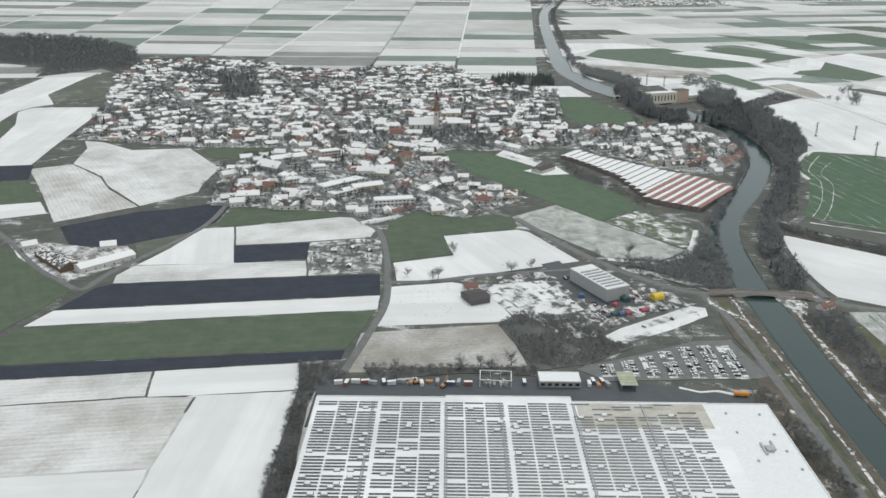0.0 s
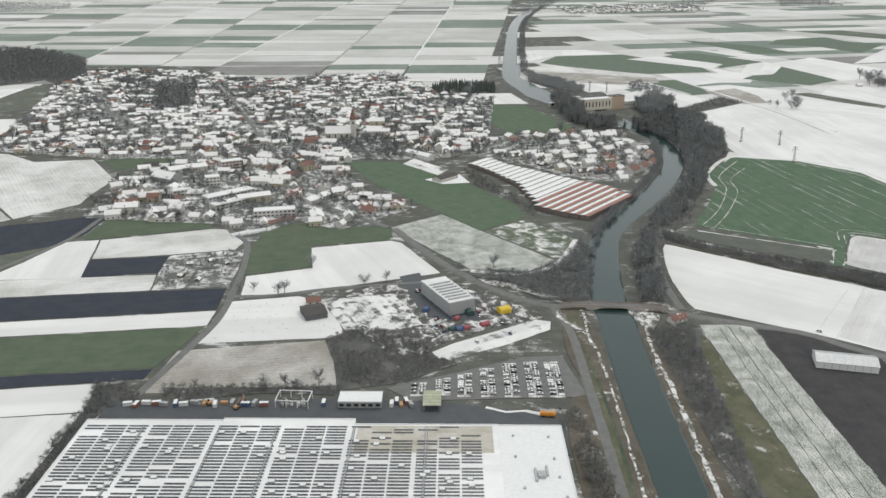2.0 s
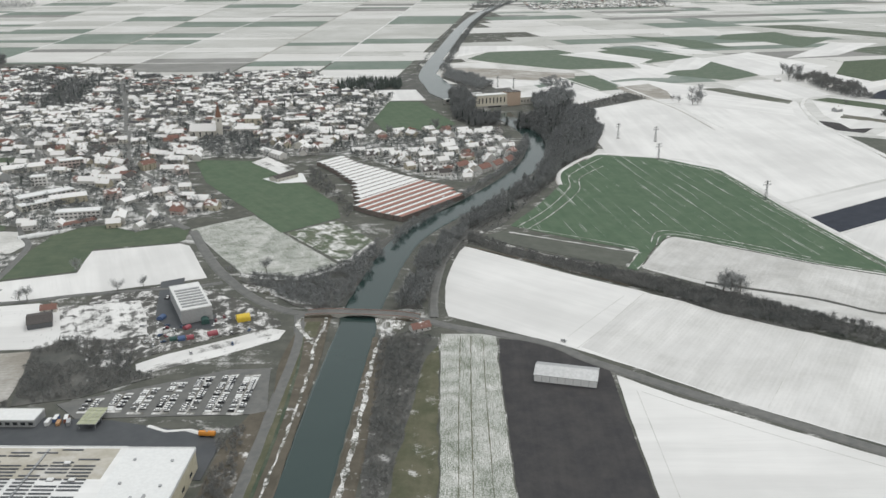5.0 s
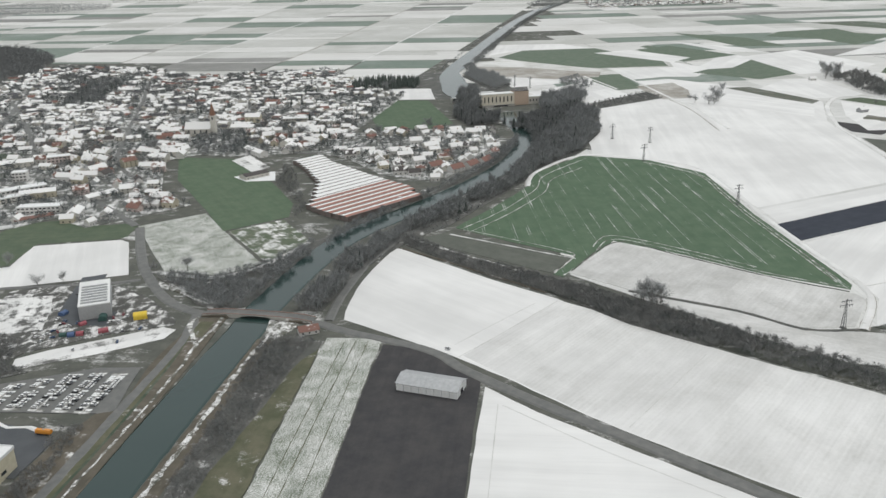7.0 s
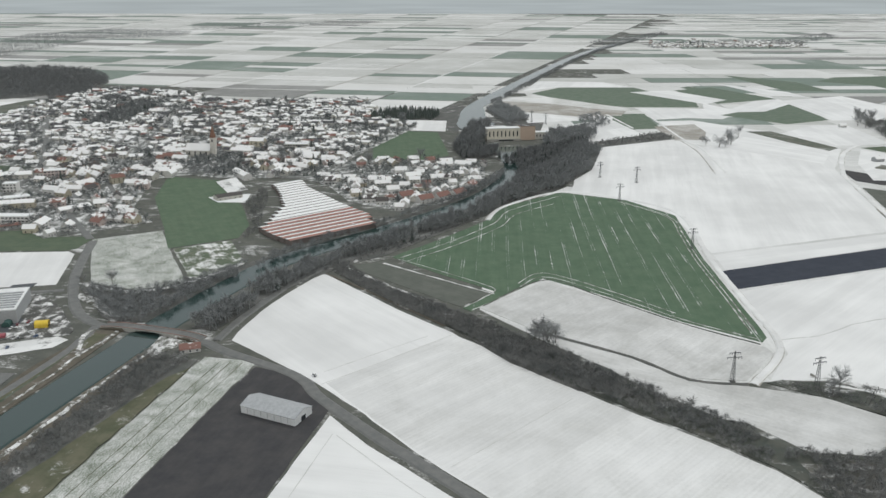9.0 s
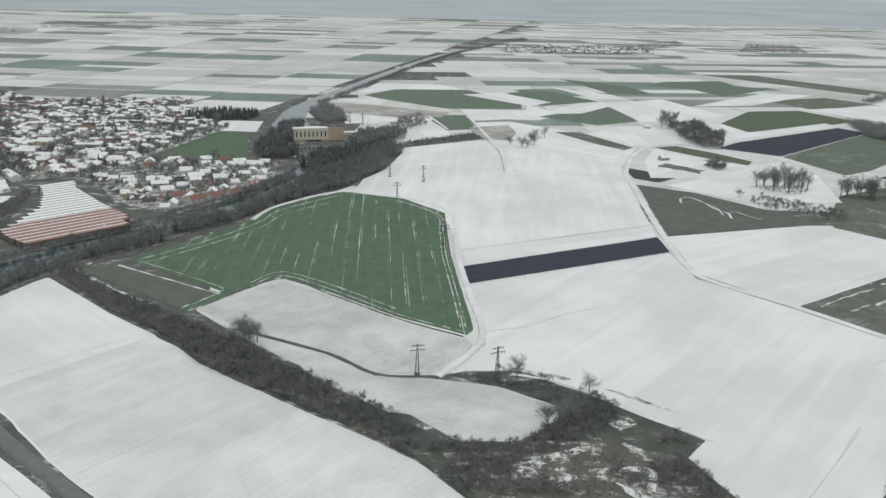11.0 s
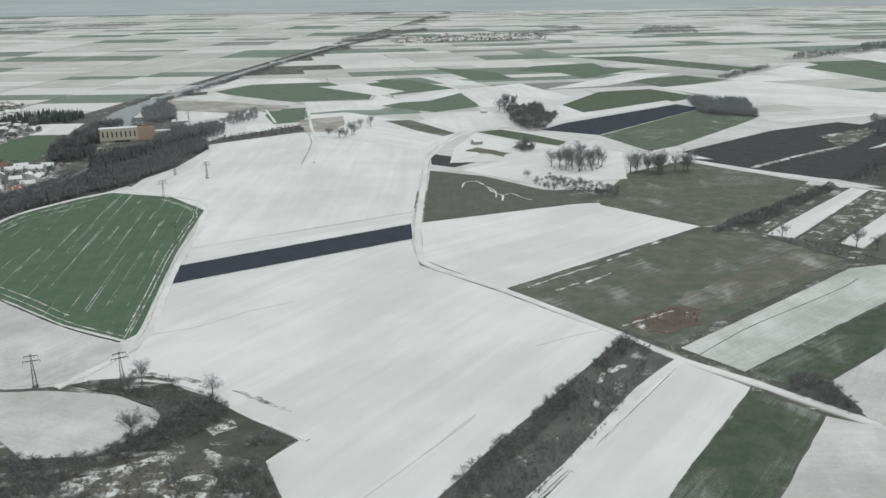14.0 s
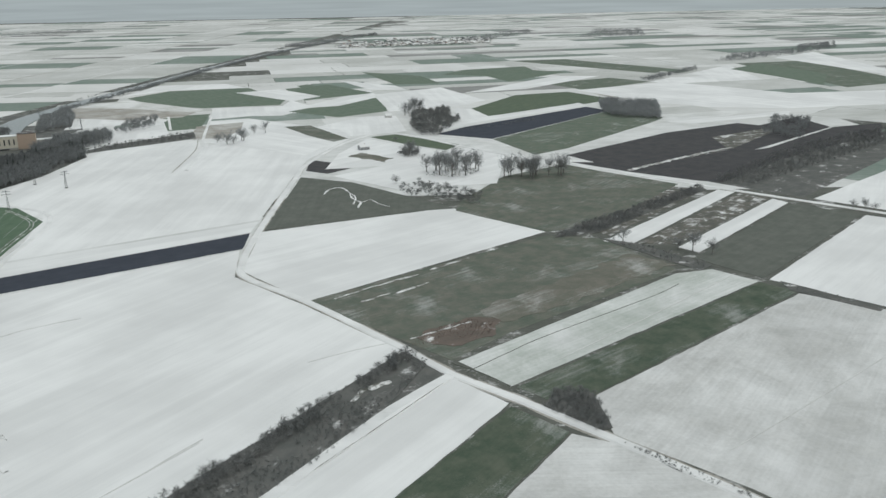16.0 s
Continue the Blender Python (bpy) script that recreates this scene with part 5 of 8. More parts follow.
wood("hedge", [(746, 708), (795, 702), (831, 690), (850, 680), (858, 662), (846, 653), (836, 667), (801, 683), (763, 699)], 3.0, 2, 4.2, "low dark scrub between two snow fields", 161, material=M_SHRUB, gaps=-0.6)
wood("reed_bed", [(1129, 812), (1165, 838), (1185, 829), (1181, 809), (1151, 792), (1123, 790)], 2.6, 0.8, 1.9, "rust-brown dry reeds", 116, material=M_REED)
wood("reed_bed", [(800, 605), (849, 625), (864, 598), (849, 564), (810, 552)], 4, 1.5, 3, "rust-brown dry reeds", 117, material=M_REED)
field("scrubland", M_SCRUB, [(550, 1582), (589, 1666), (698, 1796), (721, 1723), (593, 1609), (559, 1567)], "dark scrubby ground with dry grass and snow remains", layer=1)
wood("hedge", [(550, 1582), (589, 1666), (698, 1796), (721, 1723), (593, 1609), (559, 1567)], 7, 4, 7, "dark bare hedge at the field edge", 118, material=M_SHRUB)
field("scrubland", M_SCRUB, [(-926, 1901), (-960, 2050), (-1180, 2150), (-1430, 2330), (-1560, 2560), (-1325, 2696), (-1119, 2640), (-950, 2480), (-863, 2364), (-800, 2200), (-740, 2080), (-760, 1960), (-830, 2040), (-880, 1960)], "dark woodland floor with old leaves and snow remains", layer=1)
field("scrubland", M_SCRUB, [(325, 2140), (379, 2042), (430, 1900), (400, 1800), (350, 1930), (316, 2010)], "dark scrubby ground with dry grass and snow remains", layer=1)
wood("canal_trees", [(325, 2140), (379, 2042), (430, 1900), (400, 1815), (354, 1930), (320, 2010)], 7, 9, 17, "dense bare riverside trees, grey-brown", 119)
wood("far_wood", [(-926, 1901), (-960, 2050), (-1180, 2150), (-1430, 2330), (-1560, 2560), (-1325, 2696), (-1119, 2640), (-950, 2480), (-863, 2364), (-800, 2200), (-740, 2080), (-760, 1960), (-830, 2040), (-880, 1960)], 12, 12, 23, "dark dense bare wood beside the village", 120, twigs=50, thick=0.018, gaps=-0.45)
wood("conifer_row", [(93, 1898), (126, 1963), (234, 1943), (233, 1847), (105, 1821)], 8, 14, 20, "row of dark tall conifers", 121, firs=0.95)
field("scrubland", M_SCRUB, [(-546, 1985), (-457, 2065), (-368, 1657), (-421, 1593)], "dark scrubby ground with dry grass and snow remains", layer=1)
wood("park_wood", [(-646, 2026), (-612, 2061), (-512, 1940), (-464, 1941), (-381, 1696), (-395, 1633), (-434, 1650), (-507, 1790), (-584, 1893)], 9, 8, 16, "bare trees of a village park", 122, firs=0.3)
wood("grove", [(1097, 1988), (1167, 2036), (1191, 1869), (1153, 1707), (1118, 1709), (1098, 1802)], 6, 5, 16, "dark dense grove beside a farmstead", 123, material=M_SHRUB, gaps=-0.25)
wood("grove", [(1507, 2107), (1623, 2050), (1572, 1838), (1478, 1897)], 6, 9, 18, "grove of bare trees between fields", 124)
wood("grove", [(531, 1938), (568, 2008), (600, 1875), (571, 1794), (545, 1816)], 9, 8, 13, "grove of bare trees by the substation", 125)
wood("canal_trees", [(307, 2102), (339, 2608), (397, 3374), (464, 3959), (569, 4534), (632, 4879), (650, 4876), (587, 4530), (482, 3956), (415, 3373), (357, 2607), (325, 2101)], 8, 7, 13, "line of bare trees along the far canal", 126)
wood("canal_trees", [(245, 2106), (278, 2613), (335, 3380), (402, 3968), (508, 4545), (571, 4890), (582, 4888), (519, 4543), (413, 3966), (346, 3379), (289, 2612), (256, 2105)], 9, 3, 7, "line of bare trees along the far canal", 127)
field("scrubland", M_SCRUB, [(-108, 555), (-91, 518), (-93, 495), (-89, 403), (-87, 360), (-105, 360), (-103, 395), (-103, 459), (-103, 516)], "dark scrubby ground with dry grass and snow remains", layer=1)
wood("hedge", [(-108, 555), (-91, 518), (-93, 495), (-89, 403), (-87, 360), (-105, 360), (-103, 395), (-103, 459), (-103, 516)], 3.4, 5, 9, "dark bare hedge beside the hall", 128, material=M_SHRUB, gaps=-0.8)
wood("far_wood", [(-2327, 3520), (-2862, 4566), (-2806, 5366), (-2086, 5107), (-1885, 4616), (-2155, 4182), (-1851, 3286), (-1753, 2864)], 17, 9, 16, "far dark wood on the plain", 130, twigs=28)
wood("far_wood", [(-2700, 6221), (-1636, 7397), (-1326, 6713), (-1894, 5676), (-2198, 5311)], 28, 9, 16, "far dark wood on the plain", 131, twigs=28)
for outline, gap, sd in (([(1904, 4755), (2171, 5699), (2436, 5627), (2265, 4786)], 17, 132), ([(2076, 3087), (2265, 3415), (2512, 3554), (2704, 3861), (2892, 3981), (2740, 3644), (2479, 3382), (2173, 3120)], 11, 133),
                         ([(1705, 2559), (1955, 2891), (1938, 2817), (1707, 2514)], 8, 151), ([(1278, 4894), (1760, 5813), (1726, 5291), (1311, 4469)], 18, 152),
                         ([(397, 4646), (559, 5016), (784, 5735), (813, 5465), (575, 4417), (444, 4335)], 14, 153), ([(1694, 1644), (1788, 1834), (1841, 1794), (1739, 1586)], 7, 154)):
    wood("far_wood", outline, gap * 0.9, 6, 15, "distant strip of bare woodland", sd, twigs=40, thick=0.018, gaps=-0.12)
field("scrubland", M_SCRUB, [(342, 805), (366, 900), (406, 968), (472, 1095), (402, 927), (372, 888)], "dark scrubby ground with dry grass and snow remains", layer=1)
wood("scrub_wood", [(342, 805), (366, 900), (406, 968), (472, 1095), (402, 927), (372, 888)], 5, 2, 5, "low bare scrub beside the lane", 134, material=M_SHRUB)
wood("thicket", [(1095, 1289), (1123, 1330), (1200, 1239), (1194, 1194), (1145, 1232), (1103, 1254)], 6, 3, 10, "bare shrubs below the tall trees", 135, material=M_SHRUB)
wood("thicket", [(1127, 1368), (1150, 1398), (1199, 1400), (1204, 1372), (1168, 1348)], 5.5, 2, 5, "bare shrubs below the tall trees", 136, material=M_SHRUB, gaps=-0.8)
wood("thicket", [(1082, 1534), (1102, 1568), (1122, 1532), (1102, 1500)], 4, 3, 9, "clump of bare shrubs on a field edge", 137, material=M_SHRUB, gaps=-0.8)
wood("hedge", [(1175, 1770), (1266, 1820), (1357, 1896), (1352, 1873), (1263, 1799), (1177, 1743)], 6, 2, 4, "line of small bushes along a field", 138, material=M_SHRUB, gaps=-0.2)
wood("scrub_wood", [(211, 521), (225, 525), (234, 442), (236, 389), (224, 388), (218, 453)], 3.2, 3, 7, "bare brown shrubs between the yard and the canal road", 139, material=M_SHRUB, gaps=-0.6)
wood("hedge", [(155, 1174), (167, 1174), (241, 976), (235, 948), (218, 1005), (168, 1092)], 5, 3, 8, "bare trees and shrubs beside the playing field", 140, material=M_SHRUB)
wood("garden_shrubs", [(-139, 817), (-71, 833), (-64, 782), (-65, 743), (-129, 733)], 5, 2, 5, "bare bushes between the garden plots", 141, material=M_SHRUB, gaps=-0.2)
wood("park_wood", [(-45, 1309), (-37, 1401), (17, 1409), (55, 1336), (56, 1242), (-5, 1235)], 7.5, 5, 10, "bare trees beside the playing field", 142, firs=0.06, gaps=-0.1)
wood("young_orchard", [(-46, 700), (5, 713), (33, 699), (50, 646), (-51, 628)], 8, 1, 2.2, "young bare orchard trees in snow", 143, material=M_SHRUB, twigs=30, gaps=-0.25)
wood("canal_trees", [(495, 1684), (550, 1763), (581, 1709), (520, 1561), (491, 1589)], 6, 17, 26, "dense bare riverside trees, grey-brown", 144)
wood("canal_trees", [(337, 1726), (364, 1794), (387, 1637), (375, 1495), (346, 1547)], 6, 17, 27, "dense bare riverside trees, grey-brown", 145)
field("scrubland", M_SCRUB, [(-108, 554), (-88, 558), (-70, 536), (-80, 527), (-93, 519)], "dark scrubby ground with dry grass and snow remains", layer=1)
wood("hedge", [(-108, 554), (-88, 558), (-70, 536), (-80, 527), (-93, 519)], 3.4, 3, 7, "bare scrub at the corner of the yard", 146, material=M_SHRUB, gaps=-0.8)


# single trees
BARE = [tree_thing("bare_tree", "bare", h, 40 + i, "leafless deciduous tree with a wide grey-brown crown", s)
        for i, (h, s) in enumerate(((15, .50), (18, .46), (13, .56)))]
TALL = [tree_thing("bare_tree", "bare", h, 60 + i, "tall leafless tree in a loose row beside a meadow", s, 620)
        for i, (h, s) in enumerate(((31, .36), (34, .33), (28, .40), (25, .42)))]
FIR = [tree_thing("fir_tree", "fir", h, 80 + i, "dark green conifer standing among the houses") for i, h in enumerate((13, 16, 10, 19))]
USED = set()


def plant(templates, x, y, k, scale=1.0, group=""):
    """Sets out one tree of a kind at a spot of the plan."""
    t = templates[k % len(templates)]
    m = place(x, y, 0, (k * 77) % 360)
    if t in USED:
        ob = copy_thing(t, m)
    else:
        USED.add(t)
        t.matrix_world = m
        ob = t
    ob.scale = (scale, scale, scale)
    if group:
        tagged(ob, group=group)
    return ob


FIELD_TREES = [(586, 739, 1.1), (582, 746, 0.9), (591, 735, 1), (579, 738, 0.9), (595, 742, 0.8), (588, 745, 1), (786, 696, 0.7), (792, 704, 0.8), (841, 693, 0.9), (825, 647, 1), (811, 635, 0.9), (802, 1658, 1.2), (771, 1674, 0.8), (810, 1686, 1), (767, 1703, 0.8), (1097, 2002, 1.6), (1112, 1990, 1.4), (1090, 1323, 0.8), (1326, 1035, 0.8), (1384, 998, 0.9), (1373, 1008, 0.8), (1400, 990, 0.8), (6, 790, 0.6), (61, 745, 0.8), (-13, 721, 0.6), (81, 752, 0.5), (149, 787, 0.6)]
EDGE_TREES = [(181, 787, 0.7), (-50, 732, 0.6), (10, 552, 0.6), (25, 552, 0.5), (33, 552, 0.6), (48, 556, 0.7), (-37, 548, 0.4), (-57, 543, 0.4), (-37, 730, 0.5), (-8, 724, 0.6), (792, 1656, 1.5), (814, 1684, 1.3), (1101, 2052, 1.2), (1113, 2031, 1.2), (817, 1758, 1), (835, 1769, 1), (1076, 1655, 0.6), (1112, 1521, 0.9), (1103, 1527, 0.9), (1095, 1523, 0.8), (1606, 1143, 0.6), (1616, 1137, 0.6), (1627, 1136, 0.6), (1083, 1963, 1.5), (1092, 1938, 1.2), (1096, 1543, 1), (1105, 1543, 1.1)]
for k, (x, y, s) in enumerate(FIELD_TREES):
    plant(BARE, x, y, k, s * 1.25)
for k, (x, y, s) in enumerate(EDGE_TREES):
    plant(BARE, x, y, k + 1, s * 1.25)
for k, (x, y) in enumerate([(1130, 1391), (1140, 1394), (1150, 1397), (1160, 1392), (1170, 1399), (1180, 1394), (1191, 1397), (1199, 1392), (1142, 1364), (1165, 1354), (1180, 1360), (1235, 1344), (1244, 1350), (1255, 1345), (1267, 1351), (1278, 1347), (1292, 1349), (1305, 1348), (1317, 1361), (1269, 1330)]):
    plant(TALL, x + (k % 3) * 3, y + (k * 5 % 7), k, 0.86 + 0.07 * (k % 5), "trees beside the meadow")
    if k % 2:
        plant(TALL, x + 6 - (k % 4) * 2, y + 9 + (k * 3 % 8), k + 1, 0.70 + 0.08 * (k % 4), "trees beside the meadow")


# ---------------------------------------------------------------- the village
def tone(name, c, gain=0.12, rough=0.9):
    return plain(name, tuple(k * 0.88 for k in c), c, 0.6, rough, 0.2, random_gain=gain)


M_WALLS = [tone("white_render", (0.68, 0.67, 0.65)), tone("cream_render", (0.62, 0.60, 0.55)), tone("grey_render", (0.40, 0.41, 0.41)),
           tone("yellow_render", (0.52, 0.48, 0.38)), tone("pink_render", (0.54, 0.46, 0.43)), tone("timber_wall", (0.16, 0.12, 0.09))]
M_ROOFS = [snowy("snowy_tile_roof", (0.15, 0.105, 0.095), (0.20, 0.14, 0.122), 0.97, 0.25),
           snowy("half_snowy_tile_roof", (0.19, 0.108, 0.088), (0.25, 0.145, 0.12), 0.62, 0.25),
           snowy("snowy_slate_roof", (0.07, 0.07, 0.075), (0.11, 0.11, 0.115), 0.86, 0.25),
           snowy("dark_roof", (0.075, 0.07, 0.07), (0.12, 0.11, 0.105), 0.38, 0.25),
           snowy("red_tile_roof", (0.21, 0.12, 0.10), (0.27, 0.158, 0.135), 0.42, 0.25)]
M_SLATE_WALL = tone("dark_shed_boards", (0.13, 0.135, 0.14))
M_GLASS = plain("dark_window_glass", (0.03, 0.035, 0.04), (0.05, 0.055, 0.06), 1.0, 0.15, 0.5, bump=0.0)
M_BRICK = tone("brick_chimney", (0.26, 0.15, 0.11))
M_DOOR = tone("brown_door", (0.16, 0.10, 0.06))
M_SNOWTOP = plain("snow_layer", (0.74, 0.75, 0.75), (0.81, 0.82, 0.82), 0.5, 0.9, 0.2)


def box(bm, x0, x1, y0, y1, z0, z1):
    v = [bm.verts.new(p) for p in ((x0, y0, z0), (x1, y0, z0), (x1, y1, z0), (x0, y1, z0), (x0, y0, z1), (x1, y0, z1), (x1, y1, z1), (x0, y1, z1))]
    for f in ((0, 3, 2, 1), (4, 5, 6, 7), (0, 1, 5, 4), (1, 2, 6, 5), (2, 3, 7, 6), (3, 0, 4, 7)):
        bm.faces.new([v[i] for i in f])
    return bm


def prism(bm, profile, x0, x1):
    """A solid with the given (y, z) profile between two x."""
    a = [bm.verts.new((x0, y, z)) for y, z in profile]
    b = [bm.verts.new((x1, y, z)) for y, z in profile]
    n = len(profile)
    for i in range(n):
        j = (i + 1) % n
        bm.faces.new((a[i], a[j], b[j], b[i]))
    bm.faces.new(a[::-1])
    bm.faces.new(b)
    bmesh.ops.recalc_face_normals(bm, faces=bm.faces)
    return bm


def gable_house(name, w, d, h, rise, wall, roof, label, category="house", windows=3, chimney=True, door=True, over=0.5):
    """A house with its ridge along x: walls with gables, a roof of two slopes, chimney, windows and a door."""
    root = tagged(new(name), label, category)
    part("wall", prism(bmesh.new(), [(-d / 2, -0.3), (d / 2, -0.3), (d / 2, h), (0, h + rise), (-d / 2, h)], -w / 2, w / 2), wall, root)
    k = rise / (d / 2)
    e, t = over, 0.28
    part("roof", prism(bmesh.new(), [(-d / 2 - e, h - k * e), (0, h + rise), (d / 2 + e, h - k * e), (d / 2 + e, h - k * e + t), (0, h + rise + t), (-d / 2 - e, h - k * e + t)],
                       -w / 2 - e, w / 2 + e), roof, root)
    if chimney:
        part("chimney", box(bmesh.new(), w * 0.18, w * 0.18 + 0.7, 0.5, 1.3, h + rise * 0.5, h + rise + 1.1), M_BRICK, root)
    floors = max(1, int(h // 2.7))
    for s in (-1, 1):
        for f in range(floors):
            for i in range(windows):
                x = -w / 2 + w * (i + 0.5) / windows
                y = s * d / 2
                z = 0.9 + f * 2.7
                part("window", box(bmesh.new(), x - 0.6, x + 0.6, y - 0.06, y + 0.06, z, z + 1.35), M_GLASS, root)
    if door:
        part("door", box(bmesh.new(), w / 2 - 0.06, w / 2 + 0.06, -0.5, 0.5, 0, 2.05), M_DOOR, root)
    return root


HOUSES = []
for i, (w, d, h, rise, wm, rm, text) in enumerate((
        (12, 9, 5.2, 3.4, 0, 0, "white rendered house with a snow-covered tile roof"),
        (10, 9, 4.6, 3.2, 0, 1, "white rendered house with snow melting off its tiles"),
        (13, 10, 5.6, 3.2, 1, 0, "cream rendered house with a snow-covered roof"),
        (11, 8.5, 3.2, 3.6, 2, 2, "low grey house with a snow-covered slate roof"),
        (11, 9, 5.2, 3.6, 3, 1, "yellow rendered house with a half-snowy roof"),
        (12, 9, 4.8, 3.4, 0, 3, "white house with a dark mostly bare roof"),
        (10, 8, 4.4, 3.0, 4, 4, "pinkish house with a red tile roof"),
        (16, 10, 5.6, 2.6, 0, 0, "long white house with a snow-covered roof"),
        (9, 7, 2.8, 2.2, 5, 2, "small timber house with a snowy roof"))):
    HOUSES.append(gable_house("house", w, d, h, rise, M_WALLS[wm], M_ROOFS[rm], text, windows=2 if w < 12 else 3, door=i % 2 == 0))
WEIGHTS = [0, 0, 0, 1, 1, 2, 2, 3, 3, 4, 4, 5, 5, 6, 7, 8, 2, 0]
STREETS = [[(-655, 1741), (-554, 1673), (-373, 1429), (-257, 1263), (-182, 1117), (-154, 1012), (-138, 956)], [(-183, 1426), (-107, 1226), (-44, 1130), (10, 1087)], [(-398, 1961), (-267, 1637), (-188, 1426)], [(-623, 1847), (-443, 1477)], [(-182, 1117), (-95, 1075), (-1, 984), (71, 914)], [(-132, 1522), (15, 1309), (105, 1277), (173, 1258), (239, 1306)], [(-267, 1637), (-132, 1522), (-10, 1574), (67, 1630)], [(-443, 1477), (-373, 1429), (-283, 1441), (-188, 1426)]]
for s in STREETS:
    ribbon("street", M_ROAD, s, 6.4, "grey village street with slush along its edges", "street")


# larger buildings that keep the small houses away: x, y, clearance
LANDMARKS = [(-42, 1375, 40), (9, 1480, 24), (85, 1470, 34), (18, 1400, 32), (61, 1378, 24), (88, 1241, 34), (-147, 1046, 36), (-104, 1010, 40), (-60, 955, 34), (-228, 1157, 36),
             (-241, 1112, 30), (-170, 1178, 24), (-56, 1027, 20), (-8, 1142, 18), (-64, 1168, 20), (-172, 1089, 20), (-238, 963, 24), (-200, 1039, 24), (-25, 1020, 30), (100, 1190, 40),
             (-135, 1030, 40), (131, 1122, 40), (359, 1171, 16), (390, 1160, 16), (408, 1178, 16), (424, 1199, 16), (432, 1250, 16)]


def street_gap(x, y):
    best = 1e9
    for s in STREETS:
        for (ax, ay), (bx, by) in zip(s, s[1:]):
            dx, dy = bx - ax, by - ay
            k = max(0.0, min(1.0, ((x - ax) * dx + (y - ay) * dy) / (dx * dx + dy * dy)))
            best = min(best, math.hypot(x - ax - k * dx, y - ay - k * dy))
    return best


def village_plots():
    """Spots and bearings of the houses: a loose grid that follows the bend of the streets."""
    rng = random.Random(11)
    spots, seen = [], {}
    for poly, pitch in ((VILLAGE, 21.5), (VILLAGE_EAST, 27.0)):
        xs, ys = [p[0] for p in poly], [p[1] for p in poly]
        y = min(ys)
        while y < max(ys):
            x = min(xs)
            while x < max(xs):
                px, py = x + rng.uniform(-8, 8), y + rng.uniform(-8, 8)
                x += pitch
                if not inside(px, py, poly) or any(inside(px, py, q) for q in VILLAGE_OPEN) or street_gap(px, py) < 10 or any(math.dist((px, py), q) < r * 0.72 for *q, r in LANDMARKS):
                    continue
                if poly is VILLAGE_EAST and inside(px, py, VILLAGE):
                    continue
                if noise.noise((px * 0.012, py * 0.012, 4.0)) < -0.30:
                    continue
                spots.append((px, py, 50 * noise.noise((px * 0.005, py * 0.005, 7.0)) + 6 + rng.choice((0, 0, 90)) + rng.uniform(-16, 16), rng.random()))
            y += pitch * 1.12
    return spots


PLOTS = village_plots()
PLOTS.sort(key=lambda p: p[1] - 0.25 * p[0])
field("village_ground", M_YARD, VILLAGE, "village gardens of brown grass with broken snow", "garden", layer=1)
field("village_ground", M_YARD, VILLAGE_EAST, "village gardens of brown grass with broken snow", "garden", layer=1)
first = set()
rest = []
rng = random.Random(3)
for i, (x, y, turn, r) in enumerate(PLOTS):
    t = HOUSES[WEIGHTS[int(r * len(WEIGHTS))]]
    if i >= 290:
        rest.append((x, y, turn, t))
        continue
    if t in first:
        ob = copy_thing(t, place(x, y, 0, turn))
    else:
        first.add(t)
        ob = t
        ob.matrix_world = place(x, y, 0, turn)
    k = 0.92 + 0.42 * ((i * 37 % 100) / 100)
    ob.scale = (k * (1.0 + 0.7 * ((i * 53 % 100) / 100) ** 2), k * (0.9 + 0.2 * r), k)
    tagged(ob, group="village houses")


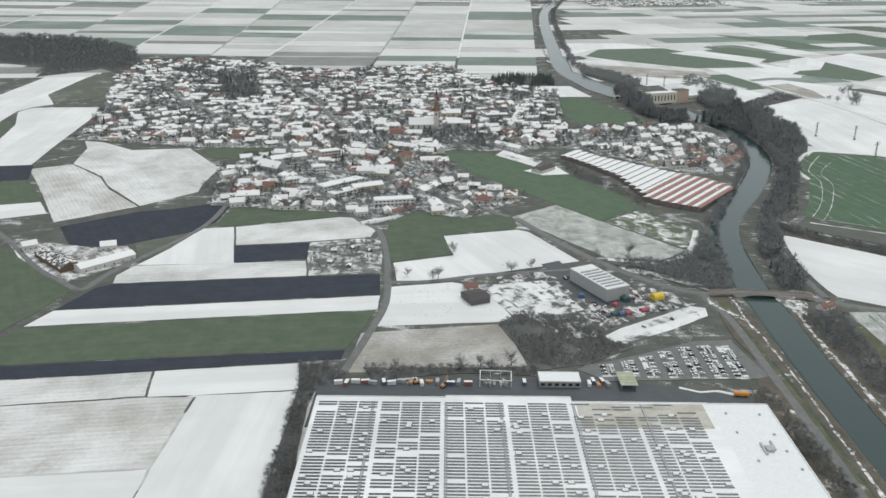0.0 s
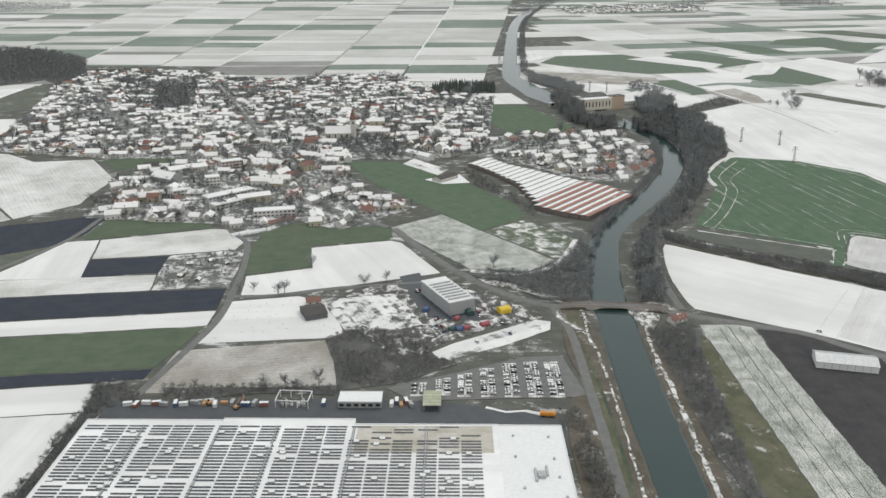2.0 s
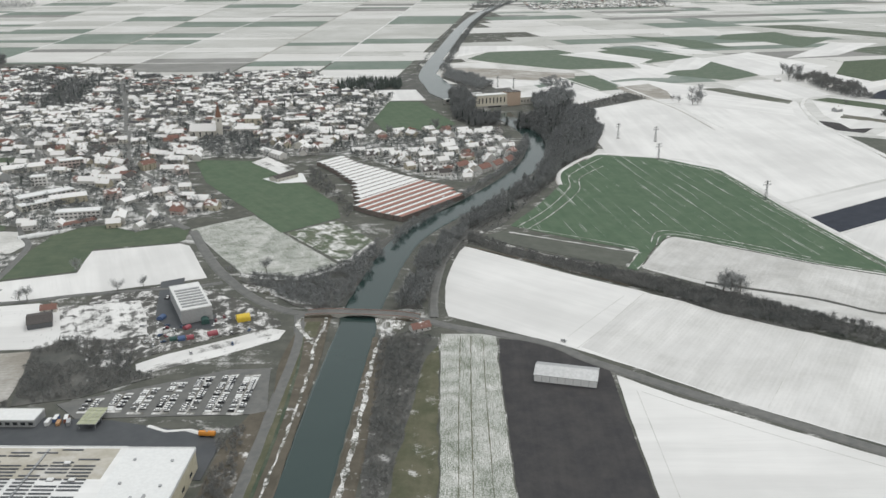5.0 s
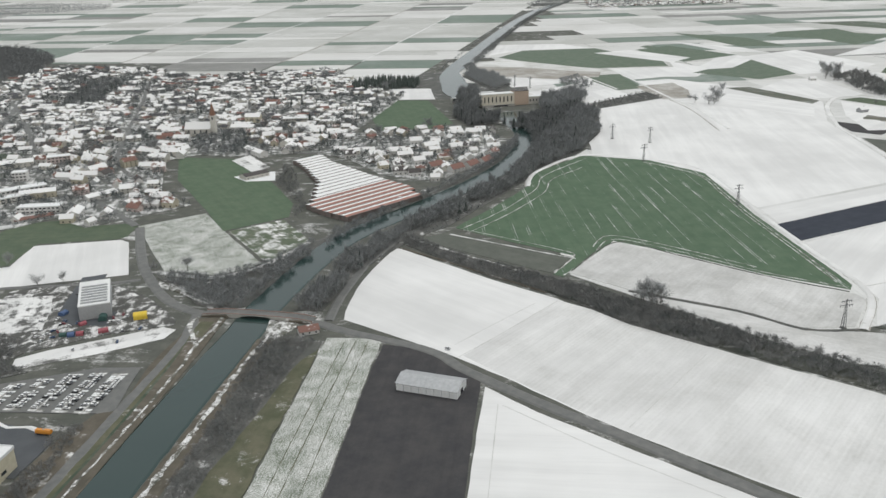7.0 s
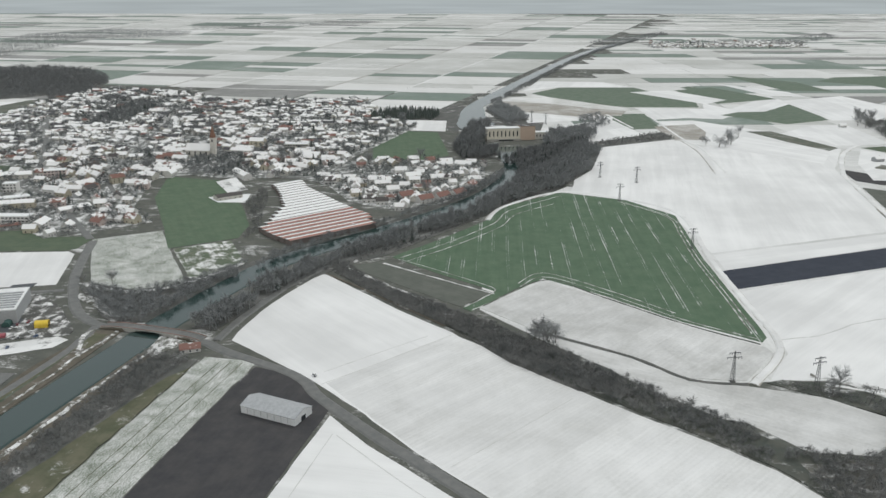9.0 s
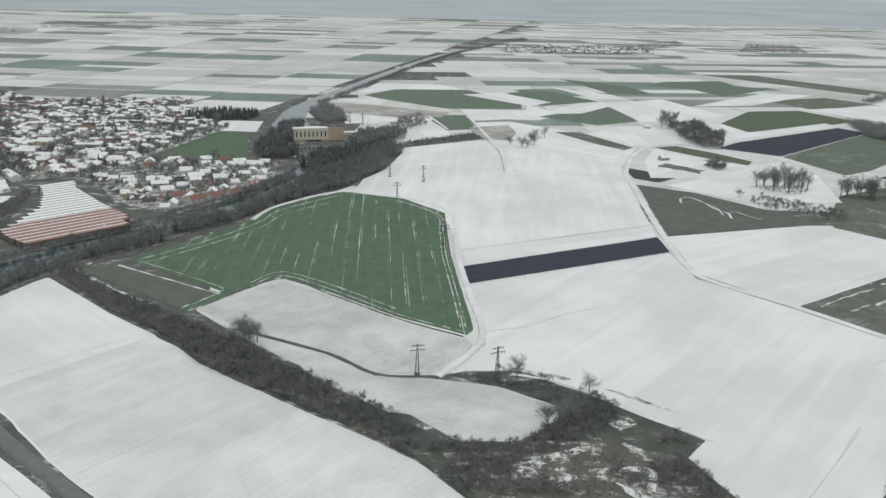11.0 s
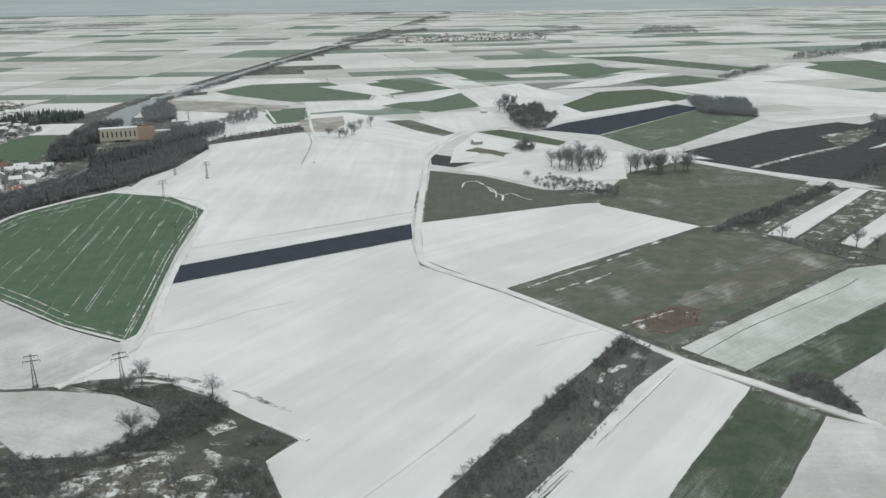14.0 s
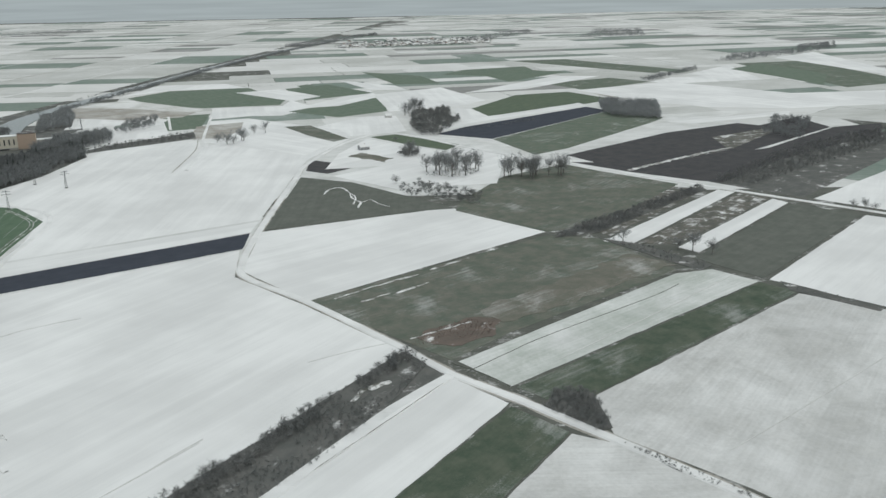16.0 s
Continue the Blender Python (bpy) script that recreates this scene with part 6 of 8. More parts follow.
def far_houses(spots, seed):
    """The houses deeper in the village, one mass of walls and roofs."""
    rng = random.Random(seed)
    verts, faces, mats = [], [], []
    for x, y, turn, t in spots:
        w, d, h, rise = rng.choice((10, 11, 12, 13, 14, 15, 16, 18, 23, 32)) * rng.uniform(.9, 1.1), rng.uniform(8.0, 12.0), rng.uniform(3.6, 6.6), rng.uniform(1.8, 3.4)
        ca, sa = math.cos(radians(turn)), math.sin(radians(turn))
        def put(profile, x0, x1, m):
            n, k = len(verts), len(profile)
            for xx in (x0, x1):
                for yy, zz in profile:
                    verts.append((x + xx * ca - yy * sa, y + xx * sa + yy * ca, zz))
            for i in range(k):
                j = (i + 1) % k
                faces.append((n + i, n + j, n + k + j, n + k + i))
                mats.append(m)
            faces.append(tuple(n + i for i in range(k))[::-1])
            faces.append(tuple(n + k + i for i in range(k)))
            mats.extend((m, m))
        put([(-d / 2, -.3), (d / 2, -.3), (d / 2, h), (0, h + rise), (-d / 2, h)], -w / 2, w / 2, rng.choice((0, 0, 0, 1, 1, 2)))
        e, g = 0.5, rise / (d / 2) * 0.5
        put([(-d / 2 - e, h - g), (0, h + rise), (d / 2 + e, h - g), (d / 2 + e, h - g + .3), (0, h + rise + .3), (-d / 2 - e, h - g + .3)], -w / 2 - e, w / 2 + e,
            rng.choice((3, 3, 3, 3, 3, 3, 4, 4, 4, 5, 5, 6, 6, 7)))
        for s in (-1, 1):
            for f in range(max(1, int(h // 3.2))):
                for i in range(3):
                    xx, zz, yy = -w / 2 + w * (i + .5) / 3, 1.0 + 3.2 * f, s * (d / 2 + 0.05)
                    n = len(verts)
                    for a, b in ((-.7, 0), (.7, 0), (.7, 1.6), (-.7, 1.6)):
                        verts.append((x + (xx + a) * ca - yy * sa, y + (xx + a) * sa + yy * ca, zz + b))
                    faces.append((n, n + 1, n + 2, n + 3))
                    mats.append(8)
    snow_roof, tile_roof, slate_roof, dark_roof, red_roof = M_JOINED
    ob = mesh_object("village_houses", verts, faces, (M_WALLS[0], M_WALLS[1], M_WALLS[2], snow_roof, slate_roof, tile_roof, dark_roof, red_roof, M_GLASS), mats)
    return tagged(ob, "dense village houses with snow-covered and tiled roofs", "houses", kind="stuff")


def joined_roof(name, tile_a, tile_b, cover):
    m, t, b = nodes_of(name, 0.85, 0.2)
    v = object_coords(t)
    n = tex_noise(t, v, 0.12, 5, 0.6)
    mask = step(t, n, 0.52 - (cover - 0.5), 0.60 - (cover - 0.5))
    t.links.new(blend(t, mask, blend(t, tex_noise(t, v, 1.5, 2), tile_a, tile_b), SNOW), b.inputs["Base Color"])
    return m


M_JOINED = [joined_roof("snowy_roofs", (0.15, 0.105, 0.095), (0.20, 0.14, 0.122), 0.97), joined_roof("half_snowy_roofs", (0.17, 0.11, 0.095), (0.22, 0.145, 0.122), 0.62),
            joined_roof("snowy_slate_roofs", (0.08, 0.08, 0.085), (0.12, 0.12, 0.125), 0.85), joined_roof("bare_slate_roofs", (0.08, 0.08, 0.085), (0.12, 0.12, 0.125), 0.3),
            joined_roof("red_roofs", (0.21, 0.12, 0.10), (0.27, 0.158, 0.135), 0.4)]
far_houses(rest, 21)

BUILT = {(int((x + i * 4.5) // 7), int((y + j * 3.5) // 7)) for x, y, turn, r in PLOTS for i in (-1.5, 0, 1.5) for j in (-1.5, 0, 1.5)}
M_GARDEN = plain("garden_twigs", (0.130, 0.145, 0.147), (0.195, 0.205, 0.204), 0.03, 0.95, 0.1)
for poly, sd in ((VILLAGE, 401), (VILLAGE_EAST, 402)):
    wood("garden_shrubs", poly, 8.5, 5, 13, "bare garden trees and shrubs between the houses", sd, M_GARDEN, firs=0.03, twigs=40, thick=0.026, gaps=-0.15,
         free=lambda x, y: (int(x // 7), int(y // 7)) not in BUILT and street_gap(x, y) > 4.5)
# garden trees and conifers between the houses
rng = random.Random(17)
k = 0
for x, y, turn, r in PLOTS:
    if y > 1500 and rng.random() < 0.55:
        continue
    if rng.random() < 0.24:
        a = radians(turn + 45 + 90 * rng.randrange(4))
        q = (x + math.cos(a) * 17, y + math.sin(a) * 17)
        if street_gap(*q) < 5 or any(inside(*q, o) for o in VILLAGE_OPEN):
            continue
        k += 1
        if k % 4 == 0:
            plant(FIR, *q, k, rng.uniform(0.8, 1.4), "garden trees in the village")
        else:
            plant(BARE, *q, k, rng.uniform(0.8, 1.3), "garden trees in the village")


# ---------------------------------------------------------------- the works hall with its solar roof
M_ROOFSNOW = land("roof_with_thin_snow", (0.42, 0.42, 0.40), (0.52, 0.52, 0.49), 0.93, 0, 0, 0.2, patch=0.05, snow=(0.88, 0.885, 0.88))
M_GRAVEL = land("bare_gravel_roof", (0.40, 0.37, 0.30), (0.50, 0.47, 0.40), 0.35, 0, 0, 0.25, patch=0.06)
M_PANEL = plain("solar_panel", (0.062, 0.068, 0.078), (0.105, 0.112, 0.122), 0.2, 0.3, 0.42, random_gain=0.2)
M_SEAM = plain("dark_roof_metal", (0.12, 0.12, 0.12), (0.19, 0.19, 0.185), 0.3, 0.6, 0.3)
M_CLAD = plain("cream_cladding", (0.52, 0.48, 0.36), (0.60, 0.56, 0.44), 0.3, 0.6, 0.3)
M_METAL = plain("grey_sheet_metal", (0.36, 0.37, 0.38), (0.46, 0.47, 0.48), 0.42, 0.45, 0.4, metal=0.3)
M_WHITE = plain("white_panel", (0.66, 0.67, 0.67), (0.74, 0.75, 0.75), 0.42, 0.6, 0.3)
M_ORANGE = plain("orange_paint", (0.62, 0.24, 0.03), (0.72, 0.30, 0.05), 0.8, 0.42, 0.4)
M_FADED = plain("faded_orange_paint", (0.44, 0.25, 0.13), (0.52, 0.32, 0.18), 0.8, 0.6, 0.3)
M_YELLOW = plain("yellow_canvas", (0.66, 0.47, 0.05), (0.74, 0.54, 0.08), 0.8, 0.6, 0.3)
M_BLUE = plain("blue_canvas", (0.06, 0.11, 0.22), (0.10, 0.15, 0.28), 0.8, 0.6, 0.3)
M_RED = plain("red_canvas", (0.30, 0.08, 0.10), (0.38, 0.12, 0.14), 0.8, 0.6, 0.3)
M_GREENC = plain("dark_green_canvas", (0.04, 0.09, 0.08), (0.06, 0.12, 0.11), 0.8, 0.6, 0.3)
M_CONCRETE = plain("weathered_concrete", (0.34, 0.33, 0.31), (0.45, 0.44, 0.41), 0.3, 0.9, 0.2)
M_RUST = plain("red_brown_paint", (0.26, 0.12, 0.09), (0.34, 0.17, 0.13), 0.42, 0.7, 0.3)

field("yard", M_YARD_ASPHALT, [(-91, 470), (-90, 532), (60, 536), (115, 534), (140, 532), (190, 520), (214, 509), (213, 470)], "dark damp asphalt yard round the hall", "yard", 0.3, z=0.42)
field("car_park", M_ROAD, [(95, 552), (149, 577), (195, 600), (224, 602), (234, 541), (115, 534)], "asphalt car park with slush", "car park", 0.3, z=0.44)


def solar_hall():
    hall = tagged(new("works_hall"), "vast flat-roofed works hall with snowy solar panel rows", "building")
    z = 13.0
    sections = ((-84, 0, 486, M_ROOFSNOW), (0, 82, 488, M_ROOFSNOW), (82, 170, 482, M_ROOFSNOW), (170, 208, 481.4, M_SNOWTOP))
    for x0, x1, y1, m in sections:
        part("wall", box(bmesh.new(), x0 + 0.02, x1, 310, y1, -0.3, z), M_CLAD, hall)
        part("roof", box(bmesh.new(), x0 - 0.3, x1 - 0.33, 309.7, y1 + 0.3, z, z + 0.35), m, hall)
        part("parapet", box(bmesh.new(), x0 - 0.3, x1 - 0.33, y1 + 0.3, y1 + 0.8, z - 0.8, z + 0.9), M_WHITE, hall)
    part("parapet", box(bmesh.new(), 207.67, 208.3, 310, 481.7, z - 0.8, z + 0.9), M_WHITE, hall)
    part("parapet", box(bmesh.new(), -84.9, -84.3, 310, 486.3, z - 0.8, z + 0.9), M_WHITE, hall)
    for x in (-47, 0, 35, 82, 126):
        part("ridge_strip", box(bmesh.new(), x - 0.5, x + 0.5, 310, 480, z + 0.36, z + 0.8), M_METAL, hall)
        for s in (-0.85, 0.6):
            part("seam", box(bmesh.new(), x + s, x + s + 0.25, 310, 480, z + 0.36, z + 0.5), M_SEAM, hall)
    part("gravel_bed", box(bmesh.new(), 84, 166, 452, 481, z + 0.351, z + 0.40), M_GRAVEL, hall, "beige bare gravel bed")
    # rows of panels between white aisles
    rng = random.Random(2)
    near, far = [], []
    x = -82.0
    lanes = []
    while x < 160:
        lanes.append((x, x + 11.8))
        x += 13.0 if len(lanes) % 3 else 14.6
    skylights = []
    for i, (x0, x1) in enumerate(lanes):
        y, n = 479.0, 0
        while y > 322:
            n += 1
            if x0 > 80 and y > 466 and rng.random() < 0.6:
                y -= 3.1
                continue
            gap = rng.random()
            spans = [(x0, x1)]
            if gap < 0.10:
                spans = []
            elif gap < 0.27 and n > 2:
                c = rng.uniform(x0 + 2, x1 - 2)
                spans = [(x0, c - 2.0), (c + 2.0, x1)]
                skylights.append((c, y))
            for a, b in spans:
                if b - a > 1.0:
                    (near if y > 428 and len(near) < 300 else far).append((a, b, y))
            y -= 3.1
    def strip(bm, a, b, y):
        prism(bm, [(y - 0.52, z + 0.62), (y + 0.52, z + 0.84), (y + 0.52, z + 0.92), (y - 0.52, z + 0.70)], a, b)
    for a, b, y in near:
        bm = bmesh.new()
        strip(bm, a, b, y)
        part("solar_panel", bm, M_PANEL, hall)
    verts, faces = [], []
    for a, b, y in far:
        n = len(verts)
        for xx in (a, b):
            for yy, zz in ((y - 0.52, z + 0.62), (y + 0.52, z + 0.84), (y + 0.52, z + 0.92), (y - 0.52, z + 0.70)):
                verts.append((xx, yy, zz))
        faces.extend(((n, n + 1, n + 5, n + 4), (n + 1, n + 2, n + 6, n + 5), (n + 2, n + 3, n + 7, n + 6), (n + 3, n, n + 4, n + 7), (n, n + 3, n + 2, n + 1), (n + 4, n + 5, n + 6, n + 7)))
    rest = mesh_object("solar_array", verts, faces, M_PANEL)
    tagged(rest, kind="stuff").parent = hall
    for x, y in skylights:
        part("skylight_frame", box(bmesh.new(), x - 1.95, x + 1.95, y - 1.6, y + 1.6, z + .355, z + .62), M_SEAM, hall)
        part("skylight", prism(bmesh.new(), [(y - 1.3, z + .625), (y + 1.3, z + .625), (y + 1.2, z + 1.0), (y, z + 1.4), (y - 1.2, z + 1.0)], x - 1.6, x + 1.6), M_SNOWTOP, hall)
    for x, y in ((178, 470), (199, 469), (178, 448), (200, 446), (201, 428), (181, 418), (203, 410)):
        part("roof_vent", box(bmesh.new(), x - 0.7, x + 0.7, y - 0.7, y + 0.7, z + .35, z + 1.2), M_METAL, hall)
    bm = bmesh.new()
    box(bm, 189, 193.5, 427, 432, z + .35, z + 2.2)
    box(bm, 187.5, 188.8, 424, 436, z + .35, z + 1.5)
    box(bm, 194, 195.2, 429, 438, z + .35, z + 1.5)
    part("air_handling_unit", bm, M_METAL, hall, "grey ducted ventilation unit")
    for i in range(11):
        y = 472 - i * 13.5
        part("window", box(bmesh.new(), 207.95, 208.06, y - 4.5, y, 3.0, 5.0), M_GLASS, hall)
    for i in range(12):
        x = -70 + i * 22.0
        if not 78 < x < 90:
            y = 486 if x < 0 else 488 if x < 82 else 482
            part("gate", box(bmesh.new(), x, x + 4.5, y - 0.05, y + 0.06, 0, 4.6), M_METAL, hall)


solar_hall()


def flat_building(name, cx, cy, turn, w, d, h, wall, roof, label, bays=6, floors=2, ducts=0):
    """A flat-roofed building with rows of windows and a low parapet."""
    root = tagged(new(name), label, "building")
    root.matrix_world = place(cx, cy, 0, turn)
    part("wall", box(bmesh.new(), -w / 2, w / 2, -d / 2, d / 2, -0.3, h), wall, root)
    part("roof", box(bmesh.new(), -w / 2 + .3, w / 2 - .3, -d / 2 + .3, d / 2 - .3, h, h + 0.25), roof, root)
    bm = bmesh.new()
    for a in ((-w / 2 - .1, w / 2 + .1, -d / 2 - .1, -d / 2 + .3), (-w / 2 - .1, w / 2 + .1, d / 2 - .3, d / 2 + .1), (-w / 2 - .1, -w / 2 + .3, -d / 2 + .3, d / 2 - .3), (w / 2 - .3, w / 2 + .1, -d / 2 + .3, d / 2 - .3)):
        box(bm, *a, h - 0.3, h + 0.55)
    part("parapet", bm, M_WHITE, root)
    fh = h / floors
    for f in range(floors):
        for i in range(bays):
            x = -w / 2 + w * (i + .5) / bays
            for s in (-1, 1):
                part("window", box(bmesh.new(), x - w / bays * .3, x + w / bays * .3, s * d / 2 - .05, s * d / 2 + .06, f * fh + fh * .35, f * fh + fh * .75), M_GLASS, root)
    for i in range(ducts):
        x = -w / 2 + 3 + (w - 14) * (i + .5) / ducts
        part("roof_duct", box(bmesh.new(), x - .8, x + .8, -d / 2 + 2, d / 2 - 2, h + .25, h + 1.3), M_METAL, root)
    return root


flat_building("office_building", 137, 705, 117, 56, 24, 12, tone("pale_grey_cladding", (0.42, 0.43, 0.435)), M_ROOFSNOW, "pale grey works building with rows of roof ducts", 0, 2, 7)
flat_building("gatehouse", 80, 531, 0, 29, 14, 5, M_METAL, M_SNOWTOP, "grey gatehouse with a snow-covered flat roof beside the yard", 6, 1)
flat_building("apartment_block", -135, 1030, 44, 64, 17, 8, M_WALLS[0], M_SNOWTOP, "long white flat-roofed building in the village", 12, 2)
flat_building("apartment_block", -117, 1004, 46, 70, 15, 7, M_WALLS[1], M_SNOWTOP, "long cream flat-roofed building in the village", 12, 2)
flat_building("apartment_block", -64, 959, 12, 47, 15, 8, M_WALLS[0], M_SNOWTOP, "white flat-roofed building with window rows", 10, 2)
OTHERS = [
    gable_house("long_barn", 40, 9, 3.2, 1.8, M_WALLS[2], M_ROOFS[4], "long low building with a red-brown roof", "barn", 6, False),
    gable_house("hall", 38, 16, 5, 2.4, M_WALLS[0], M_ROOFS[0], "white hall with a snow-covered gable roof", "building", 6, False),
    gable_house("barn", 55, 16, 5, 2.6, M_WALLS[0], M_ROOFS[0], "long white barn with brown gates and a snowy roof", "barn", 6, False),
    gable_house("barn", 60, 20, 5, 4.0, M_WALLS[5], M_ROOFS[3], "long dark-roofed timber barn of a farm", "barn", 6, False),
    gable_house("shed", 18, 22, 4.5, 2.6, M_SLATE_WALL, M_ROOFS[3], "dark grey shed on a snowy plot", "shed", 0, False),
    gable_house("cottage", 12, 8, 3.0, 3.0, M_WALLS[1], M_ROOFS[4], "small cottage with a bright red tile roof", "house", 2),
    gable_house("bridge_house", 15, 8, 3.2, 3.2, M_WALLS[0], M_ROOFS[4], "small white house with a red roof beside the bridge", "house", 3),
    gable_house("farmhouse", 14, 10, 5.2, 3.4, M_WALLS[0], M_ROOFS[0], "white farmhouse with a snow-covered roof", "house", 3),
    gable_house("farmhouse", 15, 11, 5.2, 3.4, M_WALLS[0], M_ROOFS[0], "white farmhouse with a snow-covered roof", "house", 3),
    gable_house("sports_hall", 34, 16, 4.5, 2.6, M_WALLS[1], M_ROOFS[3], "sports pavilion with a dark roof on the green", "building", 5, False),
    gable_house("farmhouse", 16, 11, 5, 3.4, M_WALLS[2], M_ROOFS[2], "dark farmhouse beside a snowy track", "house", 3),
]
for ob, (x, y, turn) in zip(OTHERS, ((-55, 930, 42), (-25, 1020, 58), (-328, 754, 48), (-375, 757, -44), (25, 678, 24), (21, 702, 16), (326, 667, 28), (-420, 795, 35),
                                     (-341, 797, 20), (131, 1122, 50), (1028, 1580, 30))):
    ob.matrix_world = place(x, y, 0, turn)
field("car_park", M_TRODDEN, [(70, 1208), (121, 1144), (135, 1174), (84, 1241)], "snowy car park beside the sports pavilion", "car park", 0.3, layer=1)
field("terrace", M_SNOWTOP, [(104, 1120), (128, 1098), (164, 1105), (150, 1150), (133, 1146)], "snow-covered terrace round the sports pavilion", "terrace", 0.3, layer=1)
field("farmyard", M_PATCHY, [(-446, 806), (-420, 770), (-360, 715), (-345, 712), (-300, 765), (-325, 805), (-360, 800), (-405, 812)], "farmyard of slush and trodden snow", "yard", layer=1)
field("works_yard", M_DIRT, [(45, 729), (77, 747), (100, 758), (148, 742), (175, 722), (215, 682), (217, 673), (173, 653), (127, 618), (120, 603), (96, 603), (69, 641)], "gravel works yard with broken snow", "yard", z=0.46)
field("works_yard", M_SLUSH, [(26, 708), (88, 723), (105, 691), (117, 658), (98, 648), (55, 647)], "works plot with rows of goods under broken snow", "yard", z=0.485)
field("works_yard", M_YARD_ASPHALT, [(92, 765), (110, 775), (129, 707), (161, 693), (166, 667), (135, 667), (114, 684)], "damp asphalt apron round the works building", "yard", z=0.50)


# ---------------------------------------------------------------- sawtooth factory
M_GUTTER = plain("dark_gutter", (0.13, 0.105, 0.095), (0.19, 0.15, 0.135), 0.3, 0.7, 0.3)


M_SHED_WALL = plain("weathered_shed_wall", (0.15, 0.125, 0.115), (0.22, 0.19, 0.175), 0.4, 0.85, 0.2)


def shed_factory():
    fac = tagged(new("shed_roof_factory"), "brick factory under rows of red and snowy shed roofs", "factory")
    ang = 52.8
    fac.matrix_world = place(0, 0, 0, ang)
    ca, sa = math.cos(radians(-ang)), math.sin(radians(-ang))
    def loc(p):
        return p[0] * ca - p[1] * sa, p[0] * sa + p[1] * ca
    left = [loc(p) for p in ((172, 1182), (186, 1159), (200, 1136), (213, 1108), (226, 1087), (234, 1038), (240, 1010), (242, 980), (264, 959), (296, 939))]
    right = [loc(p) for p in ((196, 1220), (214, 1188), (258, 1143), (284, 1116), (318, 1085), (344, 1064), (350, 1038))]
    def along(line, y):
        line = sorted(line, key=lambda p: p[1])
        if y <= line[0][1]:
            return line[0][0]
        for (x0, y0), (x1, y1) in zip(line, line[1:]):
            if y0 <= y <= y1:
                return x0 + (x1 - x0) * (y - y0) / max(1e-6, y1 - y0)
        return line[-1][0]
    y, y_end, pitch, i = min(p[1] for p in left) + 1, max(p[1] for p in left), 12.2, 0
    red = snowy("red_shed_tiles", (0.33, 0.17, 0.14), (0.40, 0.22, 0.18), 0.34, 0.12)
    while y < y_end:
        x0, x1 = along(left, y + pitch / 2), along(right, y + pitch / 2)
        r = y + pitch * .42
        part("wall", prism(bmesh.new(), [(y + .05, -.3), (y + pitch - .05, -.3), (y + pitch - .05, 5.2), (r, 6.1), (y + .05, 5.2)], x0, x1), M_SHED_WALL, fac)
        part("roof_slope", prism(bmesh.new(), [(y, 5.25), (r, 6.15), (r, 6.4), (y, 5.5)], x0 - .4, x1 + .4), red if i < 7 else M_ROOFS[0], fac)
        part("snowy_slope", prism(bmesh.new(), [(r, 6.15), (y + pitch, 5.25), (y + pitch, 5.5), (r, 6.4)], x0 - .4, x1 + .4), M_SNOWTOP, fac)
        # widened and raised above the slopes to show as a dark line from the camera
        part("valley_gutter", box(bmesh.new(), x0 - .3, x1 + .3, y - .8, y + .8, 5.52, 5.80), M_GUTTER, fac)
        n = int((x1 - x0) / 9)
        for k in range(n):
            x = x0 + (k + .5) * (x1 - x0) / n
            zc = 6.0
            yc = y + pitch * .75
            part("roof_light", prism(bmesh.new(), [(yc - 1.1, zc + .2), (yc + 1.1, zc - .2), (yc + 1.1, zc - .1), (yc - 1.1, zc + .3)], x - .25, x + .25), M_METAL, fac)
        y += pitch
        i += 1


shed_factory()


